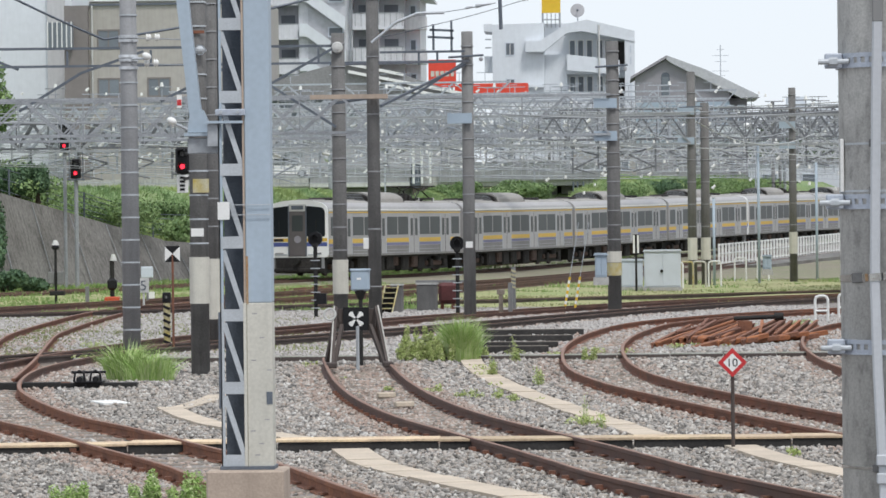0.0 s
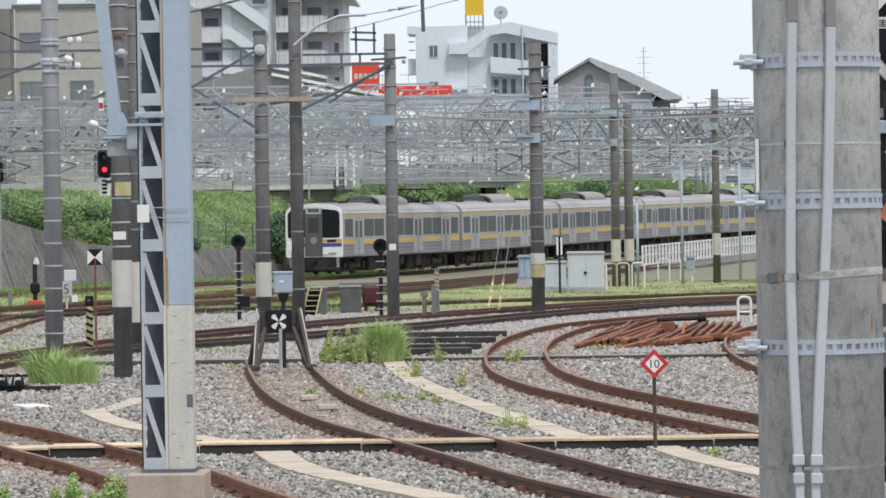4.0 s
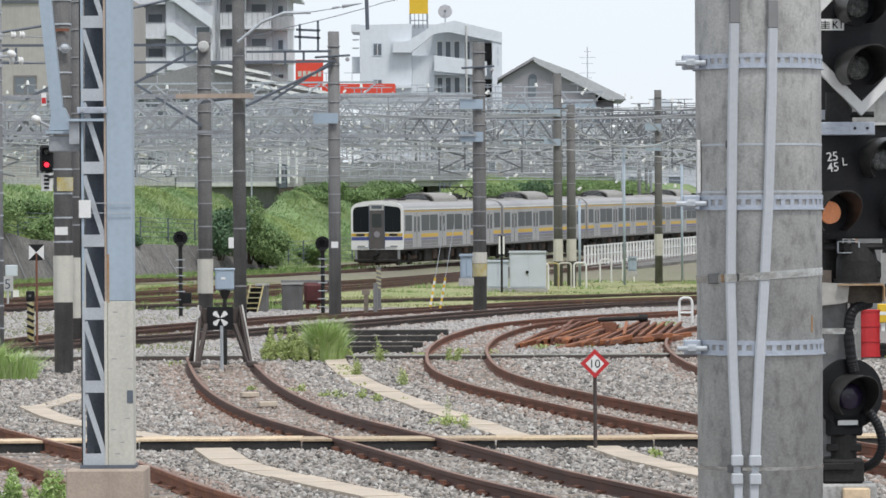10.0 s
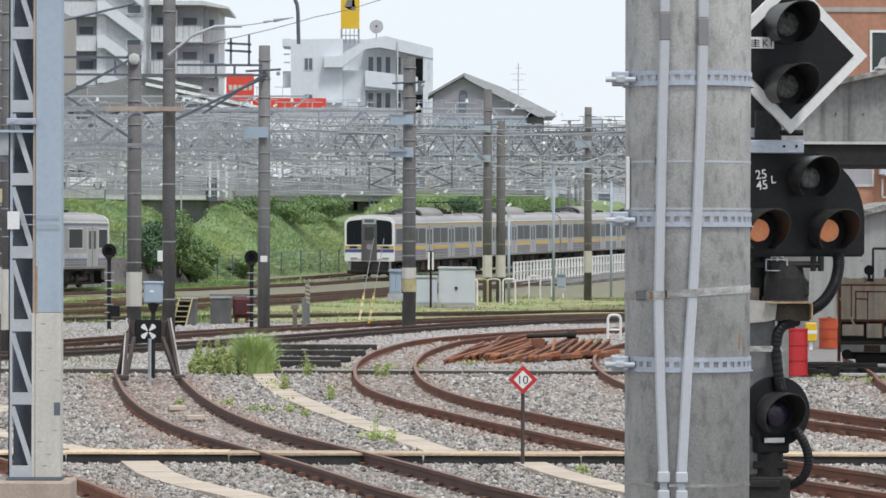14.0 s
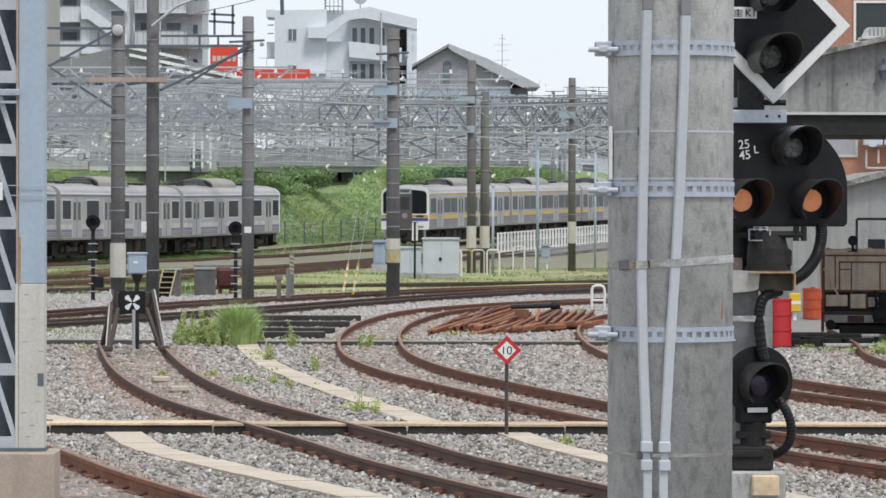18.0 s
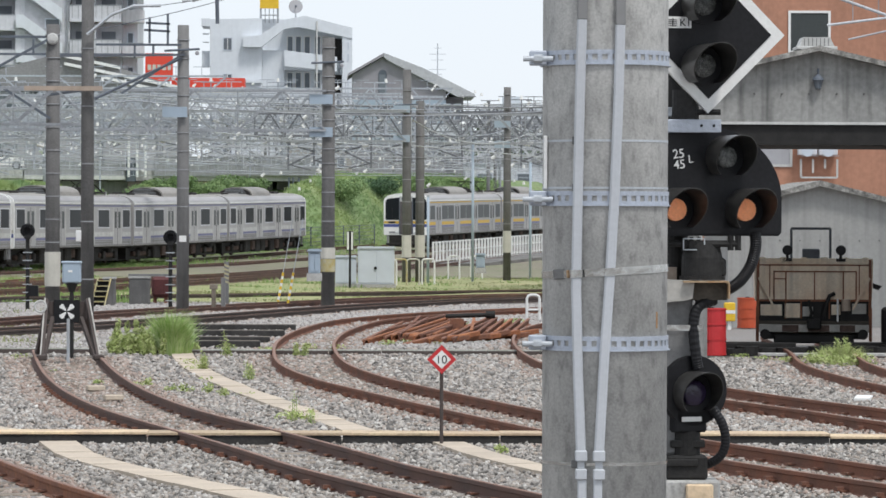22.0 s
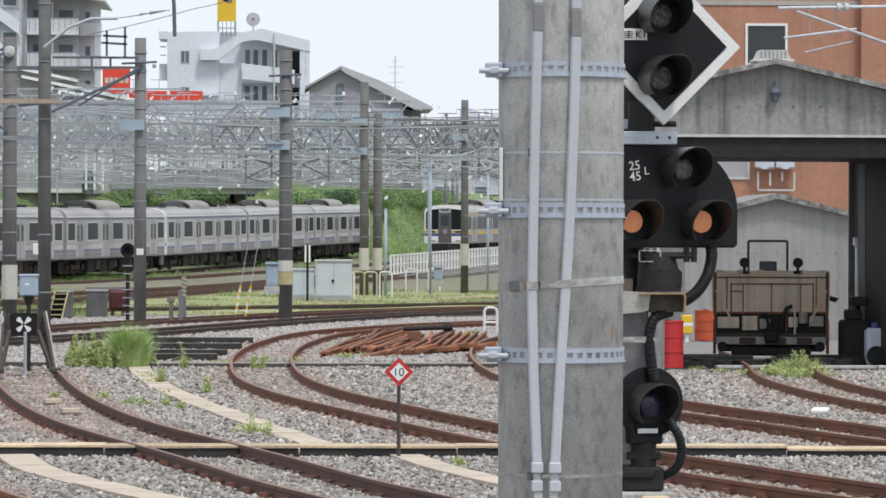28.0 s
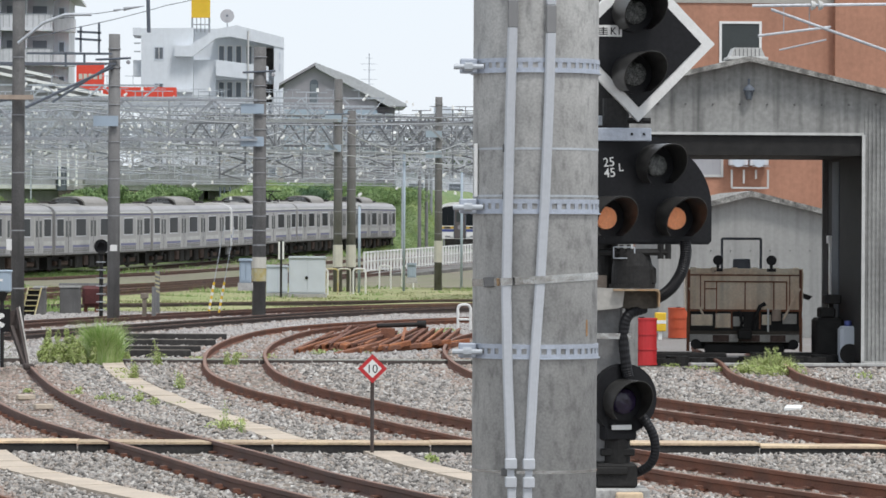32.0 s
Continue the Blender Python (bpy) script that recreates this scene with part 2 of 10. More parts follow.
M = dict(
    concrete=mat("weathered_concrete", (0.52, 0.515, 0.495), 0.9, var=0.22, scale=5, fine=110, streak=0.2, bump=0.08, blotch=0.30),
    old_concrete=mat("old_concrete", (0.25, 0.24, 0.225), 0.9, var=0.4, scale=0.35, fine=9, streak=0.5, bump=0.3, col2=(0.145, 0.135, 0.125)),
    pole_dark=mat("dark_concrete_pole", (0.19, 0.186, 0.182), 0.9, var=0.3, scale=1.5, fine=40, streak=0.3),
    pole_grey=mat("dark_grey_concrete_pole", (0.235, 0.233, 0.23), 0.9, var=0.25, scale=1.5, fine=40, streak=0.3),
    pole_mid=mat("grey_concrete_pole", (0.26, 0.26, 0.26), 0.9, var=0.25, scale=1.5, fine=40, streak=0.3),
    pole_pale=mat("pale_concrete_pole", (0.34, 0.345, 0.355), 0.9, var=0.2, scale=1.5, fine=40, streak=0.2),
    # steel made bluer and paler to stand for haze
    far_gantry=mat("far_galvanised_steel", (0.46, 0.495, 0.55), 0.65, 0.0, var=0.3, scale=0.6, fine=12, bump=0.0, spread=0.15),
    stained=mat("stained_faded_yellow", (0.50, 0.47, 0.33), 0.8, var=0.15, scale=5, fine=40, col2=(0.46, 0.36, 0.10), streak=0.15),
    cream=mat("cream_paint", (0.62, 0.60, 0.53), 0.7, var=0.12, scale=3, fine=50, streak=0.15, bump=0.03),
    buff=mat("buff_concrete", (0.46, 0.37, 0.30), 0.9, var=0.18, scale=3, fine=60, streak=0.15, bump=0.1),
    steel=mat("galvanised_steel", (0.52, 0.55, 0.58), 0.5, 0.3, var=0.15, scale=5, fine=80, bump=0.05),
    blue_steel=mat("blue_grey_steel", (0.38, 0.455, 0.53), 0.6, 0.0, var=0.08, scale=1.5, fine=25, streak=0.12, bump=0.0),
    gantry=mat("dull_galvanised_steel", (0.37, 0.39, 0.415), 0.6, 0.1, var=0.25, scale=1.5, fine=20, streak=0.1, bump=0.0),
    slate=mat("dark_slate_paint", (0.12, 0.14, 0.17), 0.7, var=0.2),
    rust=mat("rusty_rail", (0.235, 0.092, 0.053), 0.85, 0.0, var=0.35, scale=2, fine=50, col2=(0.15, 0.075, 0.052), bump=0.3),
    railtop=mat("worn_rail_top", (0.28, 0.15, 0.10), 0.55, 0.2, var=0.2, scale=2, fine=50),
    rust_dark=mat("dark_brown_rail", (0.15, 0.078, 0.058), 0.8, 0.0, var=0.35, scale=2, fine=50, col2=(0.10, 0.062, 0.052), bump=0.3),
    # black base greyed for the sky's sheen on the hoods
    hood_paint=mat("sheen_grey_hood", (0.052, 0.050, 0.047), 0.36, var=0.4, scale=8, fine=40, bump=0.03, spec=0.5),
    # black lifted to grey in colour, for haze over the distant trains
    dull_black=mat("haze_lifted_gear", (0.060, 0.056, 0.053), 0.85, var=0.5, scale=1.2, fine=12, spec=0.2),
    brown_grime=mat("rust_dusted_box", (0.135, 0.095, 0.08), 0.85, var=0.35, scale=1.5, fine=12, spec=0.2),
    maroon=mat("dark_red_rusty_paint", (0.13, 0.035, 0.035), 0.7, var=0.35, scale=3, fine=20),
    trough=mat("mossy_trough_concrete", (0.36, 0.36, 0.33), 0.95, var=0.35, scale=2.0, fine=20, col2=(0.22, 0.225, 0.18)),
    mossy_edge=mat("lichen_spotted_roof_edge", (0.44, 0.43, 0.40), 0.95, var=0.5, scale=6, fine=30, col2=(0.14, 0.135, 0.125), bump=0.3),
    gantry_dark=mat("tarnished_steel", (0.19, 0.20, 0.22), 0.7, 0.0, var=0.3, scale=1.0, fine=12, bump=0.0),
    car_roof=mat("pale_dusty_car_roof", (0.35, 0.335, 0.315), 0.8, var=0.2, scale=0.5, fine=6),
    pale_stones=island_mat("pale_grey_ballast_stones", [(0.38, 0.355, 0.335), (0.50, 0.475, 0.455), (0.58, 0.555, 0.53), (0.47, 0.42, 0.385)]),
    cab_white=mat("glossy_white_cab", (0.88, 0.88, 0.87), 0.4, var=0.04),
    faded_blue=mat("faded_blue_band", (0.20, 0.20, 0.33), 0.6, var=0.1),
    end_door=mat("grey_brown_end_door", (0.13, 0.115, 0.115), 0.6, var=0.15),
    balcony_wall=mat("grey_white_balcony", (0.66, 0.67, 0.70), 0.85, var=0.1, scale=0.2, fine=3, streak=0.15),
    # darker copy of balcony_wall: the recesses' shade is in the colour
    recess=mat("shade_grey_balcony_wall", (0.52, 0.53, 0.56), 0.85, var=0.15, scale=0.3, fine=3),
    # pale blue-grey wall: distance haze is mixed into the colour
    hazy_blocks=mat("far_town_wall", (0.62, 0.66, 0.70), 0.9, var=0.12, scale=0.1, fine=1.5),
    # pale steel, its tone brightened for haze on the far gantries
    bright_steel=mat("pale_galvanised_steel", (0.62, 0.645, 0.68), 0.55, 0.0, var=0.25, scale=0.8, fine=12, bump=0.0, spread=0.15),
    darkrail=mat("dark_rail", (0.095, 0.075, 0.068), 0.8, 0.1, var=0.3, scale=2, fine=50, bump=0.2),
    bright_rust=mat("fresh_orange_rust", (0.42, 0.16, 0.06), 0.85, var=0.4, scale=3, fine=30, col2=(0.27, 0.10, 0.05)),
    orange_rust=mat("orange_rust", (0.30, 0.125, 0.065), 0.85, var=0.4, scale=3, fine=30, col2=(0.19, 0.085, 0.055)),
    sleeper=mat("weathered_sleeper", (0.27, 0.23, 0.19), 0.95, var=0.35, scale=4, fine=40, spread=0.25),
    # bed colour darkened to give the gaps between stones their shadow
    ground=mat("ballast_bed", (0.27, 0.255, 0.245), 0.95, var=0.4, scale=0.25, fine=16, bump=0.8, col2=(0.225, 0.20, 0.18)),
    path=mat("sandy_walkway_concrete", (0.56, 0.475, 0.38), 0.95, var=0.16, scale=2, fine=30, spread=0.06),
    plank=mat("pale_yellow_plank", (0.70, 0.55, 0.36), 0.85, var=0.3, scale=3, fine=30, spread=0.22, col2=(0.50, 0.37, 0.26)),
    black=mat("matt_black", (0.014, 0.014, 0.016), 0.5, var=0.3, scale=5, bump=0.05, spec=0.25),
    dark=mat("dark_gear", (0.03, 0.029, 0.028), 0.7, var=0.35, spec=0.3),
    white=mat("white_paint", (0.78, 0.78, 0.76), 0.6, var=0.06),
    dirty_white=mat("dirty_white", (0.6, 0.6, 0.58), 0.7, var=0.15, scale=2, fine=20, streak=0.15),
    red=mat("red_paint", (0.55, 0.03, 0.035), 0.5, var=0.12),
    red_sign=mat("bright_red_sign", (0.75, 0.07, 0.04), 0.5, var=0.06),
    orange_drum=mat("orange_drum_paint", (0.52, 0.085, 0.03), 0.55, var=0.15),
    yellow=mat("yellow_paint", (0.75, 0.48, 0.03), 0.5, var=0.08),
    gold=mat("yellow_band", (0.66, 0.43, 0.07), 0.5, var=0.06),
    blue=mat("blue_band", (0.075, 0.10, 0.30), 0.5, var=0.08),
    pale_blue=mat("pale_blue_enamel", (0.36, 0.44, 0.52), 0.5, var=0.08, scale=2),
    grey_box=mat("grey_cabinet_paint", (0.58, 0.63, 0.69), 0.6, var=0.08, scale=2),
    stainless=mat("stainless_body", (0.46, 0.45, 0.45), 0.5, 0.3, var=0.12, scale=0.6, fine=8, bump=0.02),
    stainless_low=mat("dull_lower_body", (0.28, 0.27, 0.265), 0.6, 0.2, var=0.15, scale=0.6, fine=8, bump=0.02, streak=0.2),
    hump_grey=mat("dull_roof_hump", (0.33, 0.315, 0.295), 0.75, var=0.15, scale=0.6, fine=6, bump=0.02),
    roof_grey=mat("grey_roof", (0.26, 0.26, 0.26), 0.8, var=0.2, scale=0.5, fine=6),
    glass_dark=mat("dark_window_glass", (0.02, 0.024, 0.028), 0.3, var=0.2, scale=0.4, bump=0, spec=0.1),
    glass_mid=mat("tinted_window_glass", (0.075, 0.085, 0.085), 0.3, var=0.25, scale=0.4, bump=0, spec=0.12),
    # two glasses paled in colour to stand for haze on far buildings
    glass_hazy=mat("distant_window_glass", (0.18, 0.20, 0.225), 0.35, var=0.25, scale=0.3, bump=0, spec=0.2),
    glass_pale=mat("haze_pale_glass", (0.22, 0.25, 0.28), 0.4, var=0.25, scale=0.3, bump=0, spec=0.2),
    brown_bed=mat("brown_old_ballast", (0.27, 0.225, 0.185), 0.95, var=0.4, scale=0.3, fine=8, bump=0.5, col2=(0.21, 0.23, 0.12)),
    arm_paint=mat("grimy_pale_paint", (0.50, 0.48, 0.44), 0.7, var=0.2, scale=6, fine=30, streak=0.25),
    bracket_brown=mat("dark_brown_surface", (0.095, 0.08, 0.062), 0.8, var=0.35, scale=9),
    lip_rust=mat("pale_rust", (0.40, 0.22, 0.10), 0.8, var=0.35, scale=20, fine=90, col2=(0.46, 0.36, 0.24)),
    old_timber=mat("tarred_timber", (0.05, 0.047, 0.045), 0.9, var=0.4, scale=3, fine=25),
    strap=mat("polished_strap_steel", (0.62, 0.61, 0.58), 0.22, 1.0, var=0.25, scale=9, fine=30, bump=0.1),
    wire_strap=mat("dull_strap_wire", (0.20, 0.20, 0.20), 0.4, 0.6, var=0.3, scale=9, fine=40),
    white_wall=mat("white_render_wall", (0.70, 0.735, 0.77), 0.85, var=0.06, scale=0.15, fine=2, streak=0.04),
    house_wall=mat("grey_brown_house_wall", (0.31, 0.30, 0.325), 0.85, var=0.1, scale=0.15, fine=2),
    grey_wall=mat("grey_render_wall", (0.42, 0.42, 0.44), 0.85, var=0.1, scale=0.15, fine=2, streak=0.1),
    pale_wall=mat("pale_tile_wall", (0.55, 0.55, 0.56), 0.8, var=0.08, scale=0.2, fine=3, streak=0.1),
    beige_wall=mat("beige_wall", (0.42, 0.40, 0.365), 0.85, var=0.1, scale=0.15, fine=2, streak=0.1),
    brown_wall=mat("brown_wall", (0.22, 0.20, 0.19), 0.85, var=0.1, scale=0.15, fine=2),
    orange_wall=mat("terracotta_tile_wall", (0.46, 0.23, 0.15), 0.8, var=0.15, scale=0.6, fine=6, streak=0.1),
    shed=mat("corrugated_shed_sheet", (0.36, 0.36, 0.345), 0.75, 0.1, var=0.25, scale=0.8, fine=10, streak=0.5, col2=(0.26, 0.26, 0.25)),
    hut=mat("pale_block_hut", (0.37, 0.37, 0.355), 0.9, var=0.1, scale=0.8, fine=10, streak=0.2),
    wagon=mat("dusty_wagon_paint", (0.86, 0.77, 0.62), 0.85, var=0.14, scale=1.6, fine=20, streak=0.3, col2=(0.76, 0.59, 0.43)),
    slope=mat("grassy_slope", (0.20, 0.30, 0.125), 0.95, var=0.45, scale=0.2, fine=3, bump=0.8, col2=(0.26, 0.31, 0.14)),
    lawn=mat("dry_grass_ground", (0.27, 0.33, 0.12), 0.95, var=0.4, scale=0.22, fine=4, bump=0.6, col2=(0.40, 0.36, 0.20)),
    bark=mat("bark", (0.09, 0.07, 0.05), 0.95, var=0.3),
    asphalt=mat("asphalt", (0.06, 0.06, 0.06), 0.9, var=0.2),
    tile_roof=mat("grey_tile_roof", (0.50, 0.51, 0.53), 0.8, var=0.15, scale=0.4, fine=5),
    lamp_amber=mat("amber_lens", (0.80, 0.32, 0.15), 0.35, var=0.12, scale=22, fine=90, emit=0.22),
    lamp_red=mat("red_signal_lens", (1.0, 0.03, 0.06), 0.3, var=0.05, emit=2.0),
    # high-contrast speckle paints the sparkle of the clear glass
    lens_off=mat("unlit_lens", (0.24, 0.25, 0.24), 0.2, var=0.75, scale=60, fine=190),
    lens_purple=mat("purple_lens", (0.028, 0.018, 0.05), 0.12, var=0.3),
    band=mat("perforated_band", (0.47, 0.51, 0.58), 0.5, 0.3, var=0.12, scale=5, fine=60),
    conduit=mat("grey_plastic_conduit", (0.50, 0.52, 0.55), 0.55, var=0.06, scale=3, fine=60, streak=0.08, bump=0.0),
    stones=island_mat("ballast_stones", [(0.15, 0.142, 0.132), (0.40, 0.372, 0.342), (0.59, 0.55, 0.505), (0.51, 0.43, 0.365), (0.29, 0.27, 0.25), (0.79, 0.76, 0.72)]),
    slate_stones=island_mat("slate_grey_ballast_stones", [(0.12, 0.112, 0.102), (0.32, 0.30, 0.275), (0.50, 0.47, 0.435), (0.41, 0.35, 0.295), (0.72, 0.69, 0.645)]),
    brown_stones=island_mat("rusty_ballast_stones", [(0.30, 0.22, 0.18), (0.50, 0.385, 0.32), (0.42, 0.345, 0.30), (0.62, 0.54, 0.48)]),
    blades=island_mat("grass_blades", [(0.13, 0.25, 0.06), (0.21, 0.36, 0.09), (0.30, 0.45, 0.14), (0.42, 0.48, 0.22)], 0.7),
    dry=island_mat("dry_grass_blades", [(0.25, 0.31, 0.11), (0.30, 0.33, 0.14), (0.33, 0.34, 0.16)], 0.8),
    # bank greens lightened to carry distance haze
    bank_blades=island_mat("bank_grass_blades", [(0.17, 0.29, 0.12), (0.24, 0.39, 0.155), (0.33, 0.48, 0.20), (0.36, 0.45, 0.25)], 0.7, tint=(0.36, 0.43, 0.15), patch=0.22),
    bright=island_mat("bright_grass_blades", [(0.24, 0.42, 0.09), (0.36, 0.55, 0.14), (0.48, 0.63, 0.22), (0.60, 0.68, 0.38)], 0.6, 0.3),
    weeds=island_mat("weed_leaves", [(0.32, 0.42, 0.11), (0.44, 0.54, 0.17), (0.54, 0.61, 0.24), (0.62, 0.63, 0.36)], 0.7, 0.3),
    # leaf tones paled and blued, haze included in the colour
    leaves=island_mat("leaves", [(0.12, 0.21, 0.085), (0.19, 0.31, 0.11), (0.26, 0.39, 0.14), (0.33, 0.44, 0.19)], 0.7, 0.3),
    # tree greens greyed to carry the haze at the town's edge
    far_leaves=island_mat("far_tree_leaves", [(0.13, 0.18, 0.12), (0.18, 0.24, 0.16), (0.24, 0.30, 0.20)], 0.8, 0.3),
    dark_leaves=island_mat("dark_leaves", [(0.07, 0.14, 0.075), (0.105, 0.195, 0.10), (0.15, 0.25, 0.12)], 0.7, 0.3),
)


# ---- building helpers ----
def part(name, bm, material, parent=None, label="", smooth=False):
    me = bpy.data.meshes.new(name)
    bm.to_mesh(me)
    bm.free()
    me.materials.append(M[material] if isinstance(material, str) else material)
    if smooth:
        for p in me.polygons:
            p.use_smooth = True
    ob = new(name, me)
    ob.parent = parent
    if label:
        ob["label"] = label
    return ob


def thing(name, x, y, z, label, category, group="", kind="", rz=0.0):
    ob = new(name)
    ob.empty_display_size = 0.3
    ob.matrix_world = pose(x, y, z, 0, 0, rz)
    return tagged(ob, label, category, group, kind)


def same(name, mesh_ob, parent, m):
    """One more piece on the same mesh."""
    ob = new(name, mesh_ob.data)
    ob.parent = parent
    ob.matrix_local = m
    return ob


def B():
    return bmesh.new()


def box(bm, x0, x1, y0, y1, z0, z1, bev=0.0, m=None):
    r = bmesh.ops.create_cube(bm, size=1.0)
    vs = r["verts"]
    for v in vs:
        v.co = Vector((x0 + (v.co.x + 0.5) * (x1 - x0), y0 + (v.co.y + 0.5) * (y1 - y0), z0 + (v.co.z + 0.5) * (z1 - z0)))
    if bev:
        es = list({e for v in vs for e in v.link_edges})
        out = bmesh.ops.bevel(bm, geom=es, offset=bev, segments=1, affect='EDGES')
        vs = list({v for f in out["faces"] for v in f.verts} | {v for v in vs if v.is_valid})
    if m:
        bmesh.ops.transform(bm, matrix=m, verts=[v for v in vs if v.is_valid])
    return bm


def bx(*a, **k):
    return box(B(), *a, **k)


def cyl(bm, p0, p1, r0, r1=None, n=12, caps=True):
    p0, p1 = Vector(p0), Vector(p1)
    d = p1 - p0
    r = bmesh.ops.create_cone(bm, cap_ends=caps, segments=n, radius1=r0, radius2=r0 if r1 is None else r1, depth=d.length)
    m = Matrix.Translation((p0 + p1) / 2) @ d.to_track_quat('Z', 'Y').to_matrix().to_4x4()
    bmesh.ops.transform(bm, matrix=m, verts=r["verts"])
    return bm


def tube(bm, pts, r, n=8):
    """A bent round bar through points."""
    pts = [Vector(p) for p in pts]
    rings, a = [], None
    for i, p in enumerate(pts):
        d = (pts[min(i + 1, len(pts) - 1)] - pts[max(i - 1, 0)]).normalized()
        if a is None:
            a = d.cross(Vector((0, 0, 1)) if abs(d.z) < 0.95 else Vector((1, 0, 0)))
        a = (a - d * a.dot(d)).normalized()
        b = a.cross(d)
        rings.append([bm.verts.new(p + r * (math.cos(k * 2 * math.pi / n) * a + math.sin(k * 2 * math.pi / n) * b)) for k in range(n)])
    for q, w in zip(rings, rings[1:]):
        for k in range(n):
            bm.faces.new((q[k], q[(k + 1) % n], w[(k + 1) % n], w[k]))
    bm.faces.new(rings[0][::-1])
    bm.faces.new(rings[-1])
    return bm


def beam(bm, p0, p1, w, h=None):
    """A square bar between two points."""
    p0, p1 = Vector(p0), Vector(p1)
    d = p1 - p0
    h = h or w
    r = bmesh.ops.create_cube(bm, size=1.0)
    m = Matrix.Translation((p0 + p1) / 2) @ d.to_track_quat('Y', 'Z').to_matrix().to_4x4() @ Matrix.Diagonal((w, d.length, h, 1))
    bmesh.ops.transform(bm, matrix=m, verts=r["verts"])
    return bm


def prism(bm, outline, y0, y1):
    """An outline in x, z, drawn out from y0 to y1."""
    a = [bm.verts.new((x, y0, z)) for x, z in outline]
    b = [bm.verts.new((x, y1, z)) for x, z in outline]
    n = len(a)
    bm.faces.new(a)
    bm.faces.new(b[::-1])
    for i in range(n):
        bm.faces.new((a[i], b[i], b[(i + 1) % n], a[(i + 1) % n]))
    bmesh.ops.recalc_face_normals(bm, faces=bm.faces[:])
    return bm


def curved(pts, k=6):
    """A smooth line through points in space."""
    c = [Vector(p) for p in pts]
    c = [2 * c[0] - c[1]] + c + [2 * c[-1] - c[-2]]
    out = []
    for i in range(1, len(c) - 2):
        a, b, d, e = c[i - 1], c[i], c[i + 1], c[i + 2]
        for j in range(k):
            t = j / k
            out.append(0.5 * (2 * b + (d - a) * t + (2 * a - 5 * b + 4 * d - e) * t * t + (3 * b - a - 3 * d + e) * t ** 3))
    return out + [c[-2]]


def ribbed(bm, pts, r, n=14):
    """A corrugated hose: its radius swells and shrinks along a smooth line."""
    line = curved(pts, 10)
    a, rings = None, []
    for i, p in enumerate(line):
        d = (line[min(i + 1, len(line) - 1)] - line[max(i - 1, 0)]).normalized()
        if a is None:
            a = d.cross(Vector((0, 1, 0))).normalized()
        a = (a - d * a.dot(d)).normalized()
        b = a.cross(d)
        q = r * (1.03 if i % 2 else 0.95)
        rings.append([bm.verts.new(p + q * (math.cos(k * math.tau / n) * a + math.sin(k * math.tau / n) * b)) for k in range(n)])
    for u, v in zip(rings, rings[1:]):
        for k in range(n):
            bm.faces.new((u[k], u[(k + 1) % n], v[(k + 1) % n], v[k]))
    return bm


def spline(ctrl, step=0.8):
    """Catmull-Rom through plan points; returns evenly spaced points with unit tangents."""
    c = [Vector((*p, 0)) if len(p) == 2 else Vector(p) for p in ctrl]
    c = [2 * c[0] - c[1]] + c + [2 * c[-1] - c[-2]]
    fine = []
    for i in range(1, len(c) - 2):
        for k in range(24):
            t = k / 24
            a, b, d, e = c[i - 1], c[i], c[i + 1], c[i + 2]
            fine.append(0.5 * (2 * b + (d - a) * t + (2 * a - 5 * b + 4 * d - e) * t * t + (3 * b - a - 3 * d + e) * t ** 3))
    fine.append(c[-2])
    out, acc = [fine[0]], 0.0
    for p, q in zip(fine, fine[1:]):
        acc += (q - p).length
        if acc >= step:
            out.append(q)
            acc = 0.0
    res = []
    for i, p in enumerate(out):
        t = (out[min(i + 1, len(out) - 1)] - out[max(i - 1, 0)]).normalized()
        res.append((p, t))
    return res


def sweep(bm, path, profile, off=0.0, closed=True):
    """Draws a profile (across, up) along a path, moved sideways by off."""
    rings = []
    for p, t in path:
        n = Vector((t.y, -t.x, 0)).normalized()
        rings.append([bm.verts.new(p + n * (off + a) + Vector((0, 0, h))) for a, h in profile])
    k = len(profile)
    for q, w in zip(rings, rings[1:]):
        for i in range(k if closed else k - 1):
            bm.faces.new((q[i], q[(i + 1) % k], w[(i + 1) % k], w[i]))
    if closed:
        bm.faces.new(rings[0])
        bm.faces.new(rings[-1][::-1])
    bmesh.ops.recalc_face_normals(bm, faces=bm.faces[:])
    return bm


# ---- ground ----
def smooth(a, b, x):
    t = min(1.0, max(0.0, (x - a) / (b - a)))
    return t * t * (3 - 2 * t)


def terrain(x, y):
    """Level yard that rises a little towards the far lines."""
    return 0.85 * smooth(193, 300, y)


def sheet(xs, ys, height):
    bm = B()
    grid = [[bm.verts.new((x, y, height(x, y))) for x in xs] for y in ys]
    for r, s in zip(grid, grid[1:]):
        for i in range(len(xs) - 1):
            bm.faces.new((r[i], r[i + 1], s[i + 1], s[i]))
    return bm


def steps(a, b, n):
    return [a + (b - a) * i / n for i in range(n + 1)]


xs = [-3000, -800, -200] + steps(-60, 60, 120) + [200, 800, 3000]
ys = [-400, -60, 0, 10] + steps(20, 120, 100) + steps(122, 300, 60) + [340, 420, 600, 1200, 4500]
ground = tagged(part("ground", sheet(xs, ys, lambda x, y: terrain(x, y) + 0.02 * noise.noise(Vector((x * 0.8, y * 0.8, 0)))), "ground"),
                "grey gravel ground of a railway yard", "ground", kind="structure")

